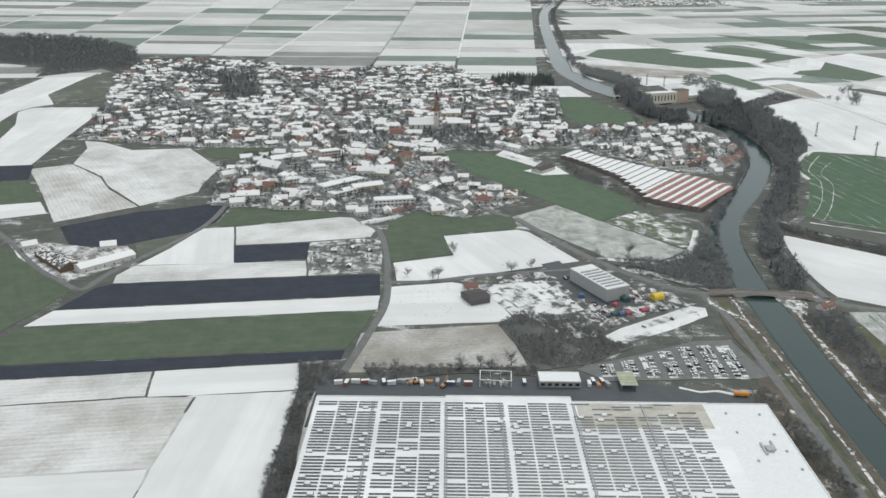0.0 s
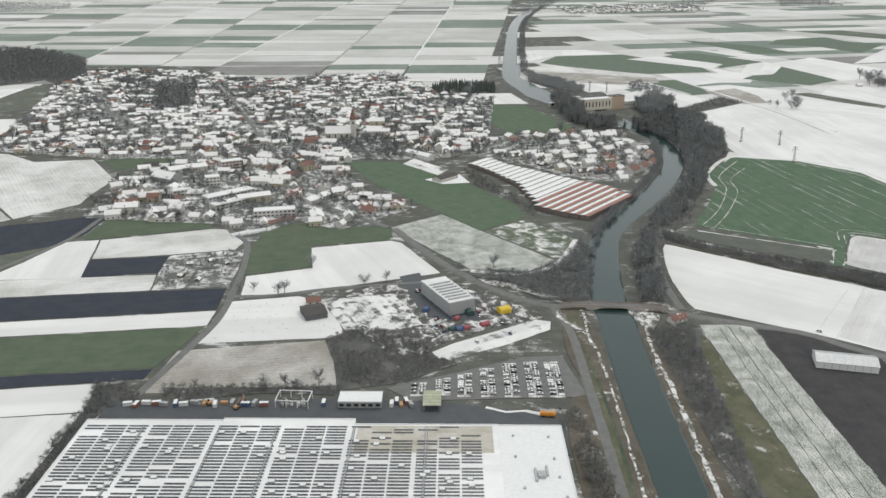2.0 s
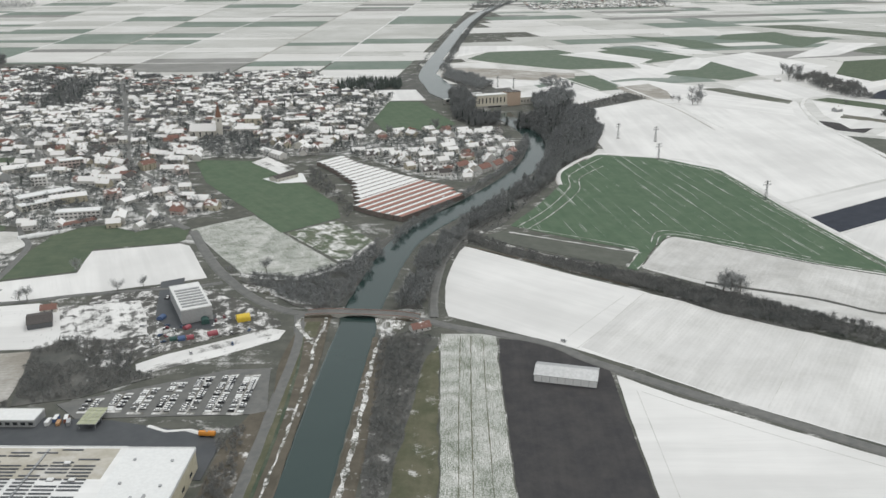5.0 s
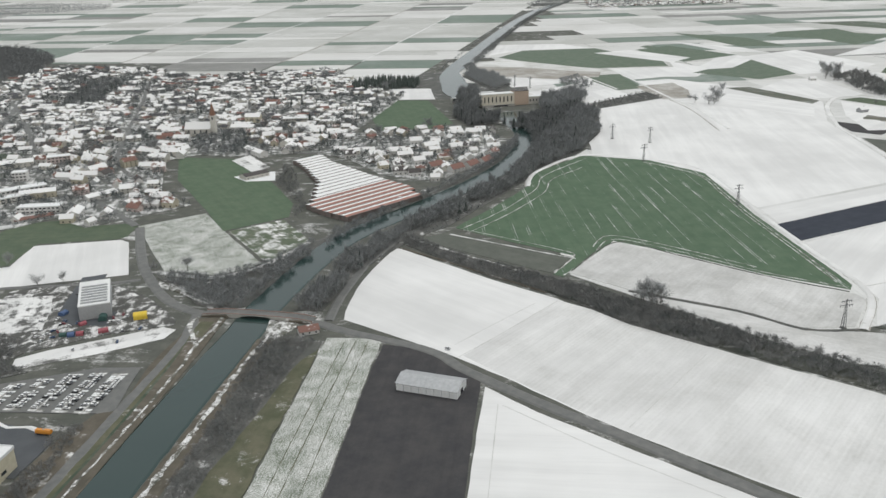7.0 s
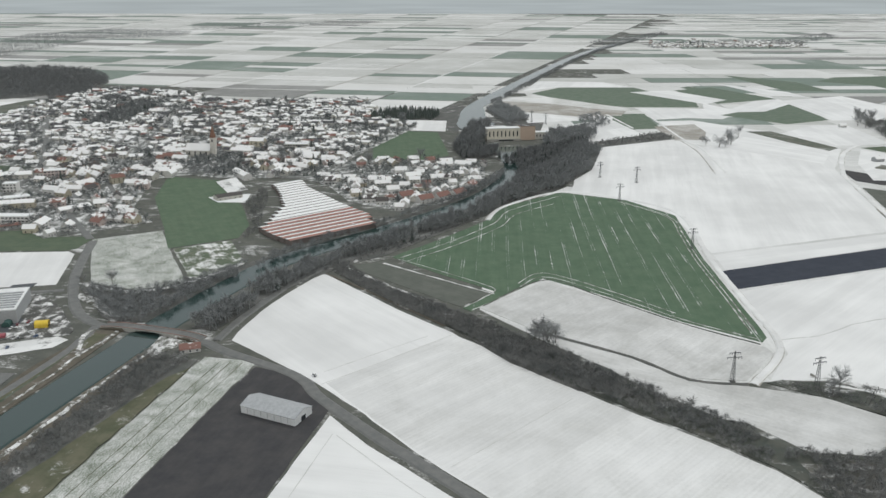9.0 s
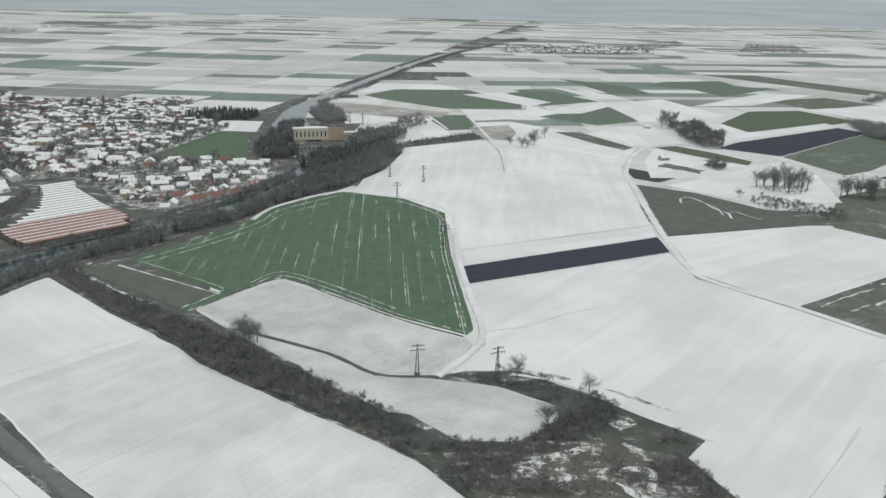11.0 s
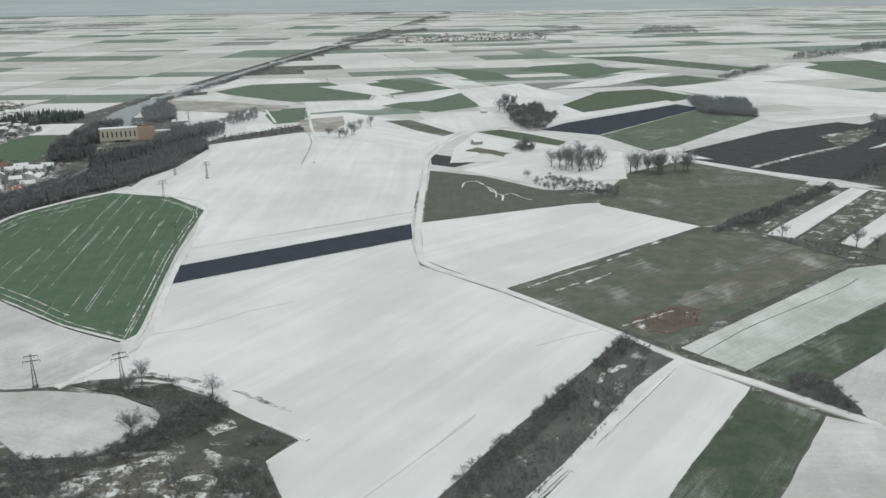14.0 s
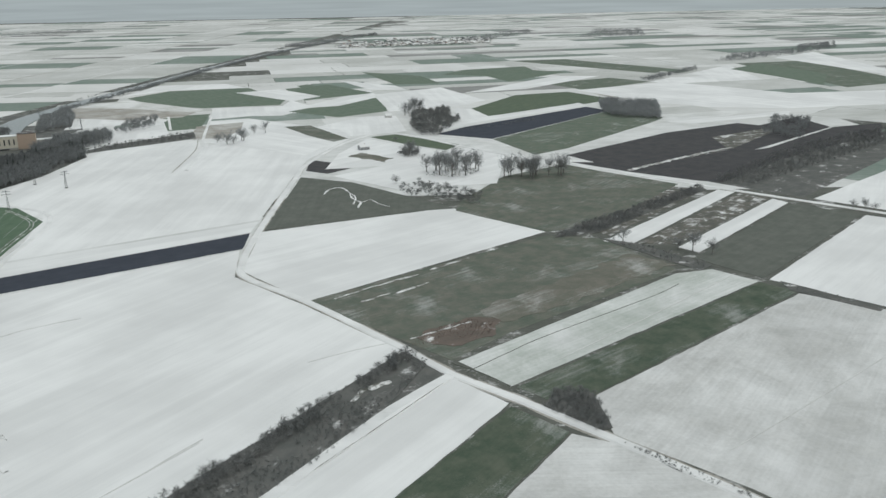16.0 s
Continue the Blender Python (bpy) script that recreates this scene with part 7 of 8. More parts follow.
# ---------------------------------------------------------------- power station and bridge
def power_station():
    ps = tagged(new("power_station"), "cream river power station with tall windows and orange annex", "power station")
    ps.matrix_world = place(418, 1645, 0, 22)
    part("turbine_hall", box(bmesh.new(), -36, 26, -9, 9, -0.3, 22), tone("pale_cream_render", (0.72, 0.68, 0.58)), ps)
    part("roof", box(bmesh.new(), -36.6, 25.9, -9.6, 9.6, 22, 23), M_ROOFSNOW, ps)
    part("annex", box(bmesh.new(), 26.05, 54, -8, 10, -0.3, 25), tone("orange_render", (0.52, 0.41, 0.33)), ps)
    part("annex_roof", box(bmesh.new(), 25.95, 54.5, -8.5, 10.5, 25, 25.8), M_ROOFS[3], ps)
    part("low_wing", box(bmesh.new(), 54.05, 108, -6, 8, -0.3, 13), M_WALLS[1], ps)
    part("wing_roof", box(bmesh.new(), 54.6, 108.5, -6.5, 8.5, 13, 13.8), M_SNOWTOP, ps)
    for i in range(8):
        x = -30.5 + i * 7.3
        part("window", box(bmesh.new(), x - 1.1, x + 1.1, -9.08, -8.95, 8, 17.5), M_GLASS, ps)
        part("window_sill", box(bmesh.new(), x - 1.4, x + 1.4, -9.25, -9.09, 7.6, 8), M_CONCRETE, ps)
    for i in range(8):
        x = 58 + i * 6.4
        part("window", box(bmesh.new(), x - 1, x + 1, -6.08, -5.95, 5, 9), M_GLASS, ps)
    part("apron", box(bmesh.new(), -36, 26, -13, -9.3, -0.3, 3.4), M_CONCRETE, ps)
    part("discharge_opening", box(bmesh.new(), -14, 12, -13.1, -13.02, 0.4, 2.6), M_GLASS, ps)
    weir = tagged(new("weir"), "concrete weir with snowy piers above the canal", "weir")
    weir.matrix_world = place(343, 1674, 0, 20)
    part("sill", box(bmesh.new(), -16, 16, -3, 3, -.3, 4), M_CONCRETE, weir)
    for i in range(4):
        part("pier", box(bmesh.new(), -16 + i * 10, -14 + i * 10, -5, 5, -.3, 9), M_CONCRETE, weir)
        part("sluice_gate", box(bmesh.new(), -14 + i * 10 + .05, -6 + i * 10 - .05, -1, -.4, 4.02, 8), M_GLASS, weir) if i < 3 else None
    part("gantry", box(bmesh.new(), -17, 17, -2, 2, 9.05, 10), M_SNOWTOP, weir)
    flat_building("screen_house", 377, 1758, 14, 50, 9, 6, M_WALLS[0], M_SNOWTOP, "long low white building with a snowy roof behind the weir", 9, 1)


power_station()


M_RAIL = plain("faded_rail_paint", (0.30, 0.20, 0.175), (0.38, 0.27, 0.24), 0.42, 0.7, 0.3)


def arch_bridge():
    br = tagged(new("road_bridge"), "concrete arch road bridge with red-brown railings over the canal", "bridge")
    br.matrix_world = place(279, 692, 0, -5)
    def top(x):
        return 1.0 + 2.3 * max(0.0, 1 - (x / 46) ** 4)
    xs = [-46 + 92 * i / 40 for i in range(41)]
    def slab(y0, y1, lower, upper):
        bm = bmesh.new()
        ring = [(x, lower(x)) for x in xs] + [(x, upper(x)) for x in reversed(xs)]
        a = [bm.verts.new((x, y0, z)) for x, z in ring]
        b = [bm.verts.new((x, y1, z)) for x, z in ring]
        n = len(ring)
        for i in range(n):
            j = (i + 1) % n
            bm.faces.new((a[i], a[j], b[j], b[i]))
        for i in range(40):
            k = n - 1 - i
            bm.faces.new((a[i], a[i + 1], a[k - 1], a[k]))
            bm.faces.new((b[i], b[i + 1], b[k - 1], b[k]))
        bmesh.ops.recalc_face_normals(bm, faces=bm.faces)
        return bm
    under = lambda x: top(x) - 0.6 - 3.6 * min(1.0, abs(x / 19) ** 2.4) if abs(x) < 19 else (-0.2 if abs(x) < 24 else top(x) - 0.4)
    part("embankment", slab(-6.5, 6.5, lambda x: -0.3, lambda x: top(x) - 0.3 if abs(x) > 24 else -0.25), M_BANK, br, "grassy embankment")
    part("arch", slab(-4.4, 4.4, under, lambda x: top(x) - 0.1), M_CONCRETE, br)
    part("deck", slab(-4.5, 4.5, lambda x: top(x) - 0.09, lambda x: top(x) + 0.06), M_ROAD, br)
    for y in (-4.6, 4.4):
        part("railing", slab(y, y + 0.2, lambda x: top(x) + 0.35, lambda x: top(x) + 1.0), M_RAIL, br, "faded red-brown railing")
        part("edge_beam", slab(y, y + 0.2, lambda x: top(x) - 0.5, lambda x: top(x) + 0.1), M_CONCRETE, br)
        for i in range(24):
            x = -44 + i * 88 / 23
            part("railing_post", box(bmesh.new(), x - .08, x + .08, y + .02, y + .18, top(x) + .1, top(x) + .36), M_RAIL, br)


arch_bridge()


def greenhouse():
    g = tagged(new("agricultural_hall"), "pale sheet-metal farm hall on dark ploughed soil", "building")
    g.matrix_world = place(429.5, 589.5, 0, -13)
    w, d, h, r = 42, 19, 5.4, 3.0
    part("wall", prism(bmesh.new(), [(-d / 2, -.3), (d / 2, -.3), (d / 2, h), (0, h + r), (-d / 2, h)], -w / 2, w / 2), M_WHITE, g)
    for s in (-1, 1):
        k = r / (d / 2)
        prof = [(s * (d / 2 + .5), h - k * .5), (0, h + r), (0, h + r + .2), (s * (d / 2 + .5), h - k * .5 + .2)]
        part("roof_slope", prism(bmesh.new(), prof, -w / 2 - .5, w / 2 + .5), M_METAL, g)
    part("gate", box(bmesh.new(), w / 2 - .05, w / 2 + .07, -2.4, 2.4, 0, 3.6), M_GLASS, g)
    for i in range(7):
        x = -w / 2 + w * (i + 1) / 8
        part("wall_post", box(bmesh.new(), x - .15, x + .15, -d / 2 - .12, -d / 2 + .05, 0, h), M_METAL, g)


greenhouse()


# ---------------------------------------------------------------- pylons
M_STEEL = plain("weathered_steel", (0.13, 0.135, 0.14), (0.19, 0.195, 0.20), 0.6, 0.6, 0.4, 0.6)


def pylon(h=23.0):
    p = tagged(new("power_pylon"), "grey lattice power pylon with crossarms standing in snow", "pylon")
    bm = bmesh.new()
    for sx in (-1, 1):
        for sy in (-1, 1):
            a, b = Vector((sx * 1.3, sy * 1.3, -.3)), Vector((sx * .28, sy * .28, h))
            vv, ff = [], []
            limb(vv, ff, a, b, .20, .13, 4)
            q = [bm.verts.new(v) for v in vv]
            for f in ff:
                bm.faces.new([q[i] for i in f])
    part("mast", bm, M_STEEL, p)
    bm = bmesh.new()
    n = 9
    for i in range(n):
        z0, z1 = h * i / n, h * (i + 1) / n
        r0, r1 = 1.3 - 1.02 * i / n, 1.3 - 1.02 * (i + 1) / n
        for (ax, ay), (bx, by) in (((-1, -1), (1, -1)), ((1, -1), (1, 1)), ((1, 1), (-1, 1)), ((-1, 1), (-1, -1))):
            vv, ff = [], []
            limb(vv, ff, Vector((ax * r0, ay * r0, z0)), Vector((bx * r1, by * r1, z1)), .09, .09, 3)
            q = [bm.verts.new(v) for v in vv]
            for f in ff:
                bm.faces.new([q[i] for i in f])
    part("bracing", bm, M_STEEL, p)
    for z, r in ((h - 1.2, 4.2), (h - 4.6, 5.4)):
        arm = part("crossarm", prism(bmesh.new(), [(-.25, z - .1), (.25, z - .1), (.15, z + .35), (-.15, z + .35)], -r, r), M_STEEL, p)
        for x in (-r + .2, r - .2, -r * .5, r * .5):
            part("insulator", box(bmesh.new(), x - .1, x + .1, -.1, .1, z - 1.5, z - .1), M_GLASS, arm)
    part("footing", box(bmesh.new(), -1.9, 1.9, -1.9, 1.9, -.3, .45), M_SCRUB, p)
    return p


PYLON = pylon()
for i, (x, y, turn) in enumerate(((722, 703, 20), (601, 1361, 35), (653, 1337, 35), (632, 1222, 25), (712, 1023, 20), (778, 707, 30), (438, 1876, 40), (470, 1850, 40))):
    if i:
        tagged(copy_thing(PYLON, place(x, y, 0, turn)), group="power line pylons")
    else:
        PYLON.matrix_world = place(x, y, 0, turn)
        tagged(PYLON, group="power line pylons")


# ---------------------------------------------------------------- cars, tents, containers
def car(paint, label, snow_top):
    c = tagged(new("car"), label, "car")
    prof = [(-2.1, .35), (2.1, .35), (2.15, .75), (1.9, .95), (.9, 1.0), (-1.9, 1.02), (-2.15, .8)]
    bm = bmesh.new()
    prism(bm, prof, -.85, .85)
    bmesh.ops.rotate(bm, cent=(0, 0, 0), matrix=Matrix.Rotation(math.pi / 2, 3, "Z"), verts=bm.verts)
    part("body", bm, paint, c)
    bm = bmesh.new()
    prism(bm, [(-1.75, 1.0), (1.0, 1.0), (.35, 1.42), (-1.4, 1.45)], -.75, .75)
    bmesh.ops.rotate(bm, cent=(0, 0, 0), matrix=Matrix.Rotation(math.pi / 2, 3, "Z"), verts=bm.verts)
    part("cabin", bm, M_GLASS, c)
    bm = bmesh.new()
    prism(bm, [(-1.42, 1.44), (.36, 1.41), (.3, 1.52), (-1.35, 1.56)], -.74, .74)
    bmesh.ops.rotate(bm, cent=(0, 0, 0), matrix=Matrix.Rotation(math.pi / 2, 3, "Z"), verts=bm.verts)
    part("car_roof", bm, M_SNOWTOP if snow_top else paint, c)
    for x in (-1.35, 1.35):
        for y in (-.78, .78):
            bm = bmesh.new()
            bmesh.ops.create_cone(bm, cap_ends=True, segments=10, radius1=.33, radius2=.33, depth=.2, matrix=Matrix.Translation((x, y, .33)) @ Matrix.Rotation(math.pi / 2, 4, "X"))
            part("wheel", bm, M_GLASS, c)
    return c


def paint(name, c):
    return plain(name, c, tuple(k * 1.1 for k in c), 1.0, 0.3, 0.42, bump=0.0)


CARS = [car(paint("white_car_paint", (.7, .7, .7)), "white parked car with snow on its roof", True),
        car(paint("black_car_paint", (.03, .03, .035)), "black parked car with snow on its roof", True),
        car(paint("grey_car_paint", (.28, .29, .30)), "grey parked car with snow on its roof", True),
        car(paint("red_car_paint", (.20, .04, .05)), "dark red parked car without snow", False),
        car(paint("blue_car_paint", (.05, .09, .17)), "dark blue parked car without snow", False)]
rng = random.Random(9)
placed_cars = set()
ROWS_OF_CARS = ((214, 543, 590), (199, 543, 590), (183, 543, 587), (166.5, 543, 579), (150.5, 543, 571), (135, 545, 564), (118, 544, 557))
for x, y0, y1 in ROWS_OF_CARS:
    field("parking_island", M_PATCHY, [(x - 5.4, y0 - 3.5), (x + 5.4, y0 - 3.5), (x + 5.4, y0 - 1), (x + .7, y0 - .8), (x + .7, y1 + .5), (x + 5.4, y1 + .8), (x + 5.4, y1 + 3), (x - 5.4, y1 + 2), (x - 5.4, y1),
                                       (x - .7, y1 - .2), (x - .7, y0 - .8), (x - 5.4, y0 - 1)], "kerbed parking island covered with snow", "parking island", 0.1, 30, z=0.52)
    for s in (-1, 1):
        y = y0 + 1
        while y < y1:
            if rng.random() < 0.6:
                t = CARS[rng.choice((0, 0, 0, 0, 1, 1, 2, 2, 2, 2))]
                m = place(x + s * 3.0, y + rng.uniform(-.15, .15), 0.44, 180 * (s > 0) + rng.uniform(-3, 3))
                if t in placed_cars:
                    ob = copy_thing(t, m)
                else:
                    placed_cars.add(t)
                    ob = t
                    ob.matrix_world = m
                tagged(ob, group="cars in the car park")
            elif rng.random() < 0.5:
                field("snow_patch", M_SNOWTOP, [(x + s * .9, y - 1.1), (x + s * 5, y - 1.1), (x + s * 5, y + 1.1), (x + s * .9, y + 1.1)], "snow left on an empty parking space", "snow", 0.25, 2.0, z=0.50)
            y += 2.6


def tent(material, x, y, turn, w, d, h, label):
    t = tagged(new("tent"), label, "tent")
    t.matrix_world = place(x, y, 0.45, turn)
    bm = bmesh.new()
    n = 10
    prism(bm, [(-d / 2, -.2)] + [(-d / 2 * math.cos(math.pi * i / n), h * (.45 + .55 * math.sin(math.pi * i / n))) for i in range(n + 1)] + [(d / 2, -.2)], -w / 2, w / 2)
    part("canopy", bm, material, t)
    part("entrance", box(bmesh.new(), w / 2 - .05, w / 2 + .06, -1, 1, 0, h * .6), M_GLASS, t)
    for s in (-1, 1):
        bm = bmesh.new()
        prism(bm, [(-d / 2 - .1, 0)] + [(-(d / 2 + .1) * math.cos(math.pi * i / n), (h + .1) * (.45 + .55 * math.sin(math.pi * i / n))) for i in range(n + 1)] + [(d / 2 + .1, 0)], s * w / 2 - .3, s * w / 2 + .0)
        part("hem", bm, material, t)
    return t


tent(M_YELLOW, 185, 684, 25, 10, 8, 5, "bright yellow inflated canvas tent among parked vehicles")
tent(M_BLUE, 119, 686, 80, 6, 5, 3, "blue canvas tent on the works yard")
tent(M_RED, 168, 657, 30, 7, 5, 3, "red canvas tent on trampled snow")
tent(M_RED, 153, 650, 20, 5, 4, 3, "red canvas tent on trampled snow")
tent(M_BLUE, 147, 648, 20, 5, 5, 3, "blue canvas tent on trampled snow")
tent(M_GREENC, 156, 679, 110, 7, 6, 4, "dark green canvas tent beside the works building")
tent(M_RED, 145, 668, 60, 5, 4, 2.6, "red canvas tent on trampled snow")
tent(M_GREENC, 141, 647, 20, 5, 4, 3, "dark green canvas tent on trampled snow")
rng = random.Random(31)
for i in range(84):
    x, y = rng.uniform(108, 205), rng.uniform(632, 735)
    if not inside(x, y, [(60, 700), (105, 735), (135, 745), (165, 690), (205, 680), (212, 668), (150, 622), (118, 640), (100, 672)]):
        continue
    if inside(x, y, [(108, 722), (136, 742), (168, 688), (134, 668)]) or math.hypot(x - 155, y - 655) < 18 or math.hypot(x - 185, y - 684) < 11 or math.hypot(x - 119, y - 686) < 8 or math.hypot(x - 153, y - 676) < 11:
        continue
    tagged(copy_thing(CARS[rng.choice((0, 0, 2, 1, 4, 3))], place(x, y, 0.50, rng.uniform(0, 360))), group="vehicles on the works yard")


def container(name, material, w, d, h, label, lid=True):
    c = tagged(new(name), label, "container")
    part("box", box(bmesh.new(), -w / 2, w / 2, -d / 2, d / 2, 0, h), material, c)
    bm = bmesh.new()
    for i in range(int(w / .9)):
        x = -w / 2 + .45 + i * .9
        box(bm, x - .12, x + .12, -d / 2 - .06, d / 2 + .06, .1, h - .1)
    part("ribs", bm, material, c)
    if lid:
        part("snow_cover", box(bmesh.new(), -w / 2, w / 2, -d / 2, d / 2, h + .004, h + .15), M_SNOWTOP, c)
    return c


KITS = [container("container", M_WHITE, 6, 2.5, 2.6, "white steel container with snow on top"), container("container", M_BLUE, 6, 2.5, 2.6, "blue steel container with snow on top"),
        container("skip", M_FADED, 5, 2.4, 1.8, "orange steel skip in the yard", False), container("container", M_RUST, 6, 2.5, 2.6, "red-brown steel container with snow on top"),
        container("container", M_METAL, 6, 2.5, 2.6, "grey steel container without snow", False)]
for k in KITS:
    k.matrix_world = place(-60, 527, 0.42, 0)
rng = random.Random(8)
x, n = -76.0, 0
while x < 60:
    k = (0, 3, 0, 3, 4, 1, 0, 4, 2, 0, 2, 4, 1, 4, 3)[n % 15]
    if not 20 < x < 50:
        m = place(x, 527 + rng.uniform(-1.5, 2.5), 0.42, rng.uniform(-12, 12) + rng.choice((0, 0, 90)))
        tagged(copy_thing(KITS[k], m), group="containers along the yard")
    x += rng.uniform(5, 10)
    n += 1
for i, k in enumerate(KITS):
    k.matrix_world = place(101 + i * 3.2, 528 + (i % 2) * 4, 0.42, 90 + 5 * i)
    tagged(k, group="containers along the yard")


def excavator(x, y, turn):
    e = tagged(new("excavator"), "orange tracked excavator parked at the yard", "excavator")
    e.matrix_world = place(x, y, 0.42, turn)
    for s in (-1.2, 1.2):
        part("track", prism(bmesh.new(), [(s - .35, 0), (s + .35, 0), (s + .35, .9), (s - .35, .9)], -2.1, 2.1), M_GLASS, e)
    part("body", box(bmesh.new(), -2.0, 1.6, -1.3, 1.3, 1.0, 2.3), M_FADED, e)
    part("cab", box(bmesh.new(), .3, 1.6, -1.3, -.1, 2.32, 3.6), M_GLASS, e)
    bm = bmesh.new()
    vv, ff = [], []
    limb(vv, ff, Vector((1.2, .5, 2.0)), Vector((4.2, .5, 5.4)), .35, .28, 4)
    limb(vv, ff, Vector((4.2, .5, 5.4)), Vector((6.6, .5, 2.6)), .28, .2, 4)
    q = [bm.verts.new(v) for v in vv]
    for f in ff:
        bm.faces.new([q[i] for i in f])
    part("boom", bm, M_FADED, e)
    part("bucket", prism(bmesh.new(), [(0, 1.6), (1.0, 1.6), (1.0, 2.4), (.2, 2.6)], 6.0, 7.2), M_METAL, e)


excavator(-2, 523, 60)
excavator(-21, 528, 200)
excavator(2, 528, 100)

# open steel frame with goods, and the carport
rack = tagged(new("storage_rack"), "white steel frame with stacked goods beside the yard", "rack")
rack.matrix_world = place(35, 531, 0.42, -3)
for x in (-11, -3.7, 3.7, 11):
    for y in (-7, 7):
        part("post", box(bmesh.new(), x - .25, x + .25, y - .25, y + .25, 0, 5), M_WHITE, rack)
for y in (-7, 7):
    part("beam", box(bmesh.new(), -11.3, 11.3, y - .3, y + .3, 5.005, 5.5), M_WHITE, rack)
for x in (-11, 11):
    part("beam", box(bmesh.new(), x - .3, x + .3, -6.69, 6.69, 5.005, 5.5), M_WHITE, rack)
rng = random.Random(4)
for i in range(16):
    x, y, h = rng.uniform(-9, 8), rng.uniform(-6, 4.5), rng.uniform(1, 3.4)
    part("pallet_stack", box(bmesh.new(), x, x + 1.7, y, y + 1.7, 0, h), rng.choice((M_SNOWTOP, M_METAL, M_CONCRETE, M_BARK)), rack)
carport = tagged(new("carport"), "steel carport with a gridded translucent roof", "carport")
carport.matrix_world = place(128, 531, 0.42, 0)
for x in (-5, 5):
    for y in (-9, 0, 9):
        part("post", box(bmesh.new(), x - .15, x + .15, y - .15, y + .15, 0, 4), M_METAL, carport)
for i in range(4):
    for j in range(5):
        part("roof_panel", box(bmesh.new(), -6 + 3 * i + .15, -3 + 3 * i - .15, -10 + 4 * j + .15, -6 + 4 * j - .15, 4.05, 4.2), tone("pale_green_panel", (0.45, 0.47, 0.34)) if i + j == 0 else bpy.data.materials["pale_green_panel"], carport)
part("roof_frame", box(bmesh.new(), -6.1, 6.1, -10.1, 10.1, 3.9, 4.04), M_METAL, carport)
tank = tagged(new("tank_trailer"), "orange tank trailer parked at the edge of the yard", "trailer")
tank.matrix_world = place(204, 515, 0.42, -4)
bm = bmesh.new()
prism(bm, [(-1.4, .9), (1.4, .9), (1.5, 2.2), (1.0, 3.2), (-1.0, 3.2), (-1.5, 2.2)], -5, 5)
part("tank", bm, M_ORANGE, tank)
for x in (-3.6, -2.2, 2.6):
    for y in (-1.3, 1.3):
        bm = bmesh.new()
        bmesh.ops.create_cone(bm, cap_ends=True, segments=10, radius1=.5, radius2=.5, depth=.35, matrix=Matrix.Translation((x, y, .5)) @ Matrix.Rotation(math.pi / 2, 4, "X"))
        part("wheel", bm, M_GLASS, tank)
part("hatch", box(bmesh.new(), -.6, .6, -.5, .5, 3.2, 3.5), M_METAL, tank)

# polytunnels beside the village edge
for i, (x, y) in enumerate([(-87, 890), (-79, 893), (-72, 897)]):
    t = tagged(new("polytunnel"), "snowy plastic garden tunnel at the village edge", "greenhouse", "garden tunnels")
    t.matrix_world = place(x, y, 0, 40)
    part("cover", prism(bmesh.new(), [(3.2 * math.cos(math.pi * k / 8), 3.0 * math.sin(math.pi * k / 8)) for k in range(9)], -11, 11), M_WHITE, t)
    part("end_frame", prism(bmesh.new(), [(3.3 * math.cos(math.pi * k / 8), 3.1 * math.sin(math.pi * k / 8)) for k in range(9)], 10.8, 11.1), M_METAL, t)

# the far town on the plain
rng = random.Random(77)
far_spots = []
for i in range(270):
    x = rng.uniform(700, 1440)
    y = 4270 + 0.25 * (x - 760) + abs(rng.gauss(0, 260))
    far_spots.append((x, y, rng.uniform(0, 180), None))
town = far_houses(far_spots, 5)
town.name = "far_town"
tagged(town, "distant town of small snowy-roofed houses", "houses")
wood("far_town_trees", [(690, 4200), (1000, 4260), (1430, 4380), (1480, 5000), (1000, 4900), (700, 4760)], 27, 8, 16, "trees scattered through the distant town", 300, twigs=30, firs=0.2)


def church(x, y, turn):
    """A village church: nave with a steep roof, apse and a tower under a pointed spire."""
    ch = tagged(new("church"), "cream village church with a slender pointed spire", "church")
    ch.matrix_world = place(x, y, 0, turn)
    ch.scale = (1.35, 1.35, 1.35)
    part("nave", prism(bmesh.new(), [(-6, -.3), (6, -.3), (6, 9), (0, 16), (-6, 9)], -15, 15), M_WALLS[1], ch)
    for s in (-1, 1):
        part("roof_slope", prism(bmesh.new(), [(s * 6.6, 8.4), (0, 16.1), (0, 16.5), (s * 6.6, 8.8)], -15.4, 15.4), M_ROOFS[0], ch)
    part("tower", box(bmesh.new(), 15.05, 21, -3, 3, -.3, 24), M_WALLS[1], ch)
    bm = bmesh.new()
    bmesh.ops.create_cone(bm, cap_ends=True, segments=8, radius1=4.0, radius2=0.05, depth=15, matrix=Matrix.Translation((18, 0, 31.5)))
    part("spire", bm, M_BRICK, ch, "slender reddish spire")
    for i in range(4):
        for s in (-6, 6):
            part("window", box(bmesh.new(), -11 + 7 * i, -9.6 + 7 * i, s - .06, s + .06, 3, 7.5), M_GLASS, ch)
    for s in (-3, 3):
        part("belfry_opening", box(bmesh.new(), 17.2, 18.8, s - .06, s + .06, 19, 22), M_GLASS, ch)


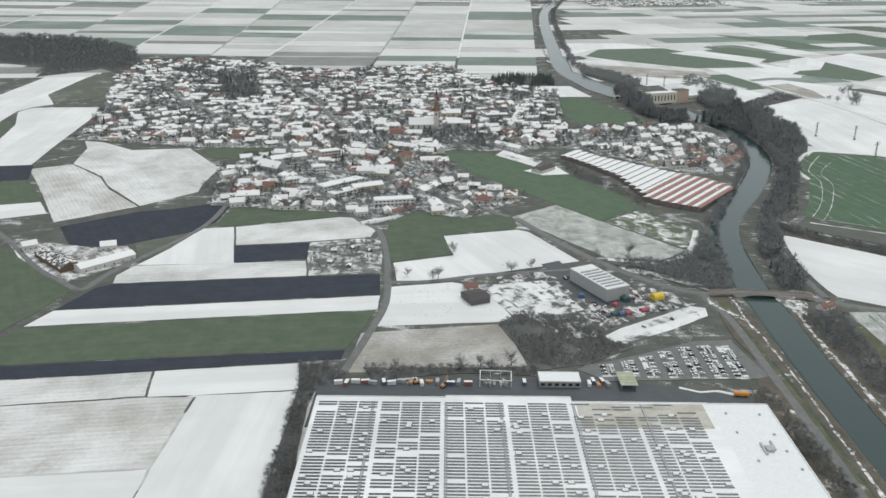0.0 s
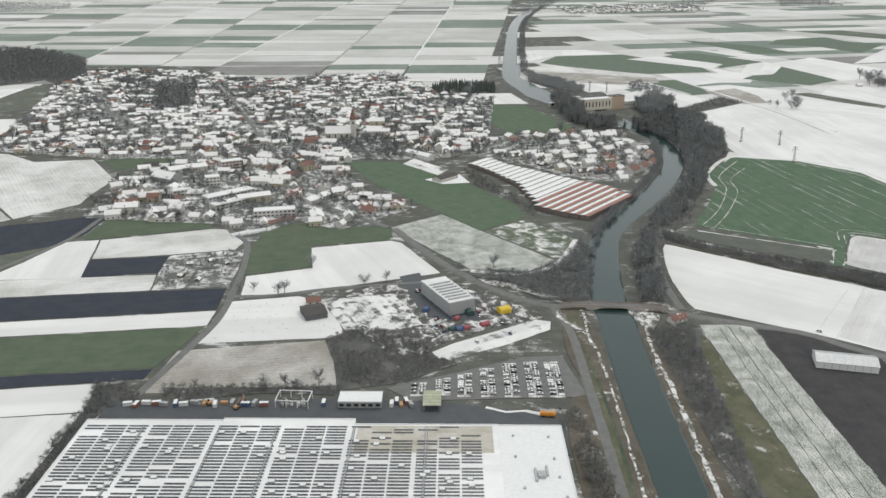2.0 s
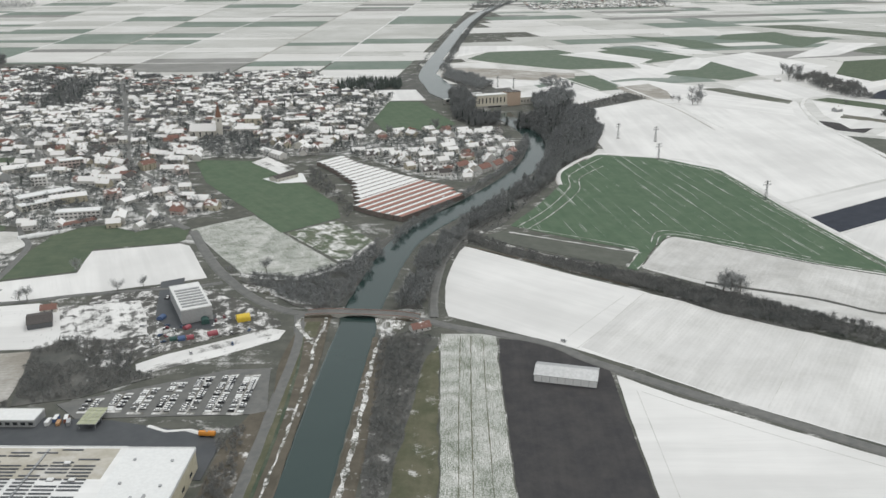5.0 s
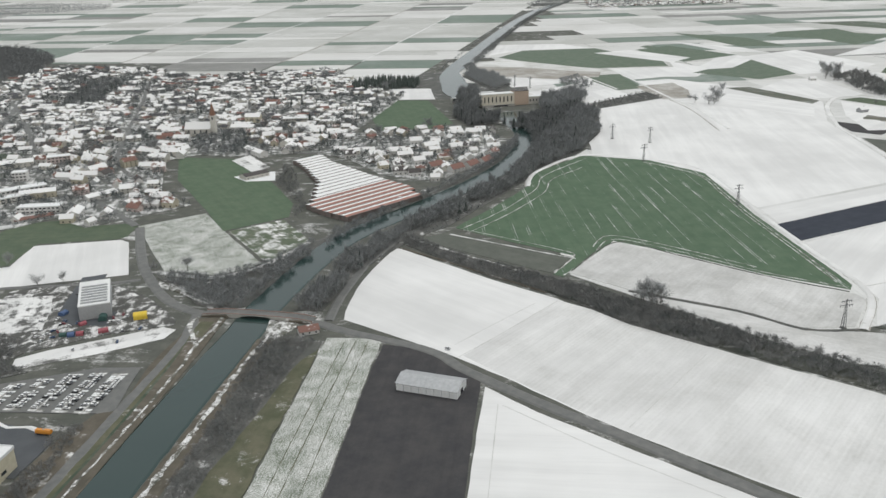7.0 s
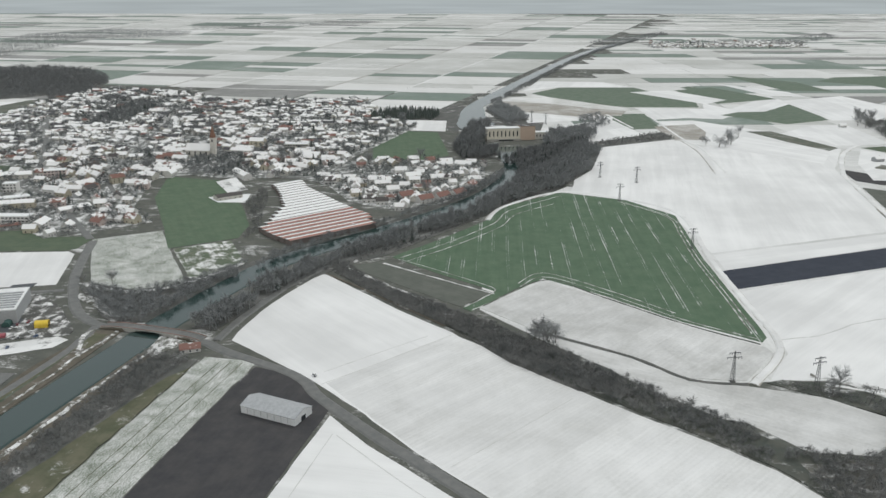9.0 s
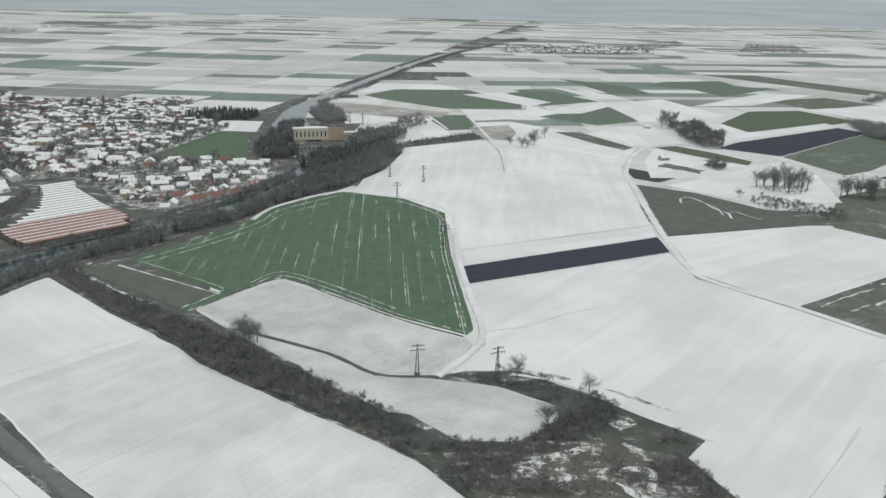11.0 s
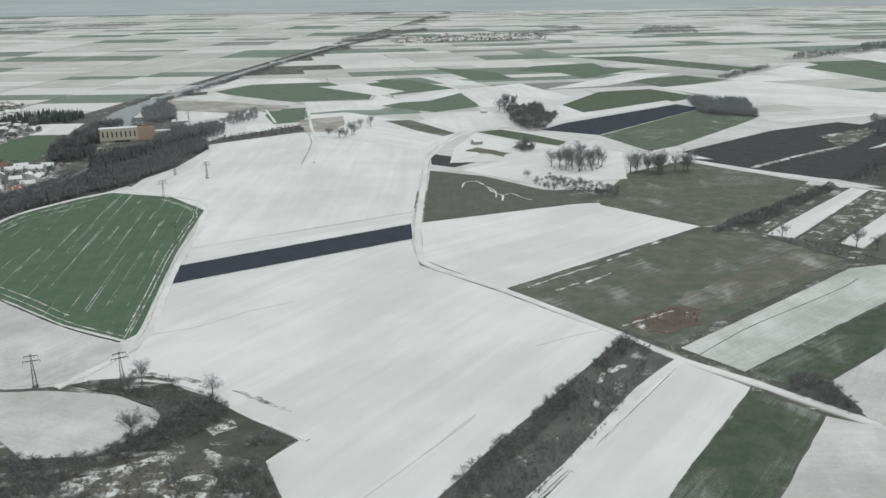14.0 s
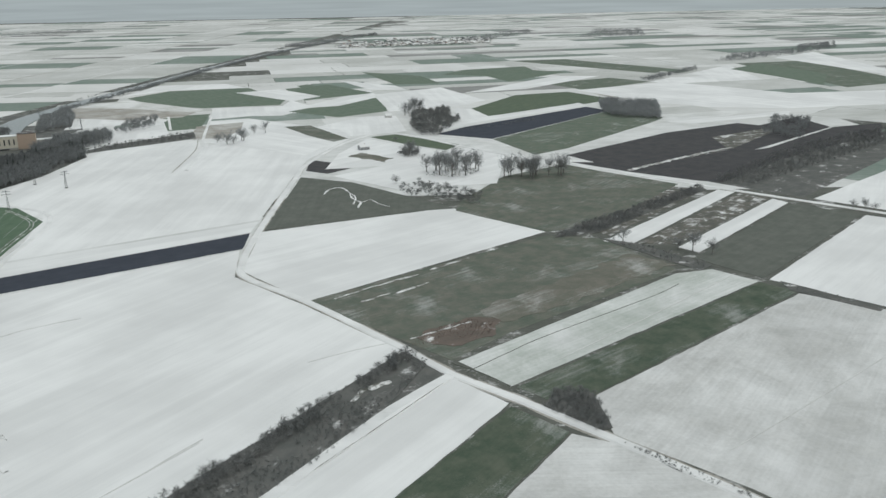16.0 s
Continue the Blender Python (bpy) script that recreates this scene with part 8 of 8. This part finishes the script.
church(-44, 1375, 4)
for w, d, h, rise, wall, roof, text, (x, y, turn) in (
        (26, 16, 11, 5, 3, 0, "tall yellow house with a snow-covered roof", (9, 1482, 4)),
        (38, 14, 9, 3.5, 0, 0, "long white house with a snow-covered roof", (18, 1404, 0)),
        (24, 13, 8, 4, 0, 0, "white house with a snow-covered roof beside trees", (62, 1380, 0)),
        (50, 12, 7, 3, 0, 0, "row of white terraced houses with snowy roofs", (92, 1246, -45)),
        (40, 15, 8, 3, 3, 0, "long yellow hall with a snow-covered roof", (-101, 1016, 28)),
        (52, 17, 7, 3.5, 1, 0, "long cream hall with a snow-covered roof", (-226, 1162, 31)),
        (38, 20, 6, 7, 2, 2, "grey barn with a high slate roof", (-240, 1116, -32)),
        (18, 13, 8, 4, 4, 4, "pinkish house with a red tile roof", (-55, 1031, 35)),
        (17, 12, 8, 4, 4, 4, "pinkish house with a red tile roof", (-8, 1146, 20)),
        (19, 14, 9, 4, 3, 1, "yellow house with a half-snowy roof", (-63, 1172, 50)),
        (26, 15, 9, 4, 1, 0, "cream house with a snow-covered roof", (-238, 968, 10))):
    gable_house("house", w, d, h, rise, M_WALLS[wall], M_ROOFS[roof], text, windows=max(3, int(w / 7))).matrix_world = place(x, y, 0, turn)
for x, y, turn in ((359, 1171, 48), (388, 1158, 50), (406, 1178, 58), (423, 1200, 62), (430, 1250, 74)):
    gable_house("house", 21, 13, 6, 4.6, M_WALLS[0], M_ROOFS[4], "white house with a red tile roof beside the canal wood", windows=3).matrix_world = place(x, y, 0, turn)
flat_building("school", 85, 1474, 12, 40, 15, 10, M_WALLS[1], M_SNOWTOP, "cream school with a flat snowy roof", 9, 2)
flat_building("apartment_block", -170, 1182, 30, 30, 15, 12, M_WALLS[4], M_SNOWTOP, "pinkish apartment block with a snowy flat roof", 6, 3)
flat_building("apartment_block", -172, 1093, 20, 18, 14, 12, M_WALLS[0], M_SNOWTOP, "white apartment block with a snowy flat roof", 4, 3)
flat_building("apartment_block", -200, 1043, 30, 28, 14, 8, M_WALLS[0], M_SNOWTOP, "low white building with a snowy flat roof", 6, 2)
# garden plots west of the lane
for i, (x, y) in enumerate([(-114, 796), (-96, 805), (-94, 754), (-78, 797), (-113, 764)]):
    tagged(copy_thing(HOUSES[8], place(x, y, 0, 12 + 37 * i)), "small garden shed with a snowy roof", "shed", "garden sheds").scale = (0.62, 0.62, 0.7)

tagged(copy_thing(CARS[2], place(434, 646, 0.70, 140)), "grey car on the country road beside the fields", "car")

farm = gable_house("farmhouse", 13, 9, 4.5, 3.2, M_WALLS[0], M_ROOFS[0], "small farmhouse beside a grove in the snow", "house", 3)
farm.matrix_world = place(1050, 1940, 0, 15)

# vehicles on the trampled strip beside the works yard
rng = random.Random(53)
for x, y in [(186, 641), (159, 625)]:
    tagged(copy_thing(CARS[rng.choice((0, 1, 2, 2, 4))], place(x + rng.uniform(-2, 2), y + rng.uniform(-1.5, 1.5), 0.28, rng.uniform(90, 130))), group="vehicles on the trampled strip")
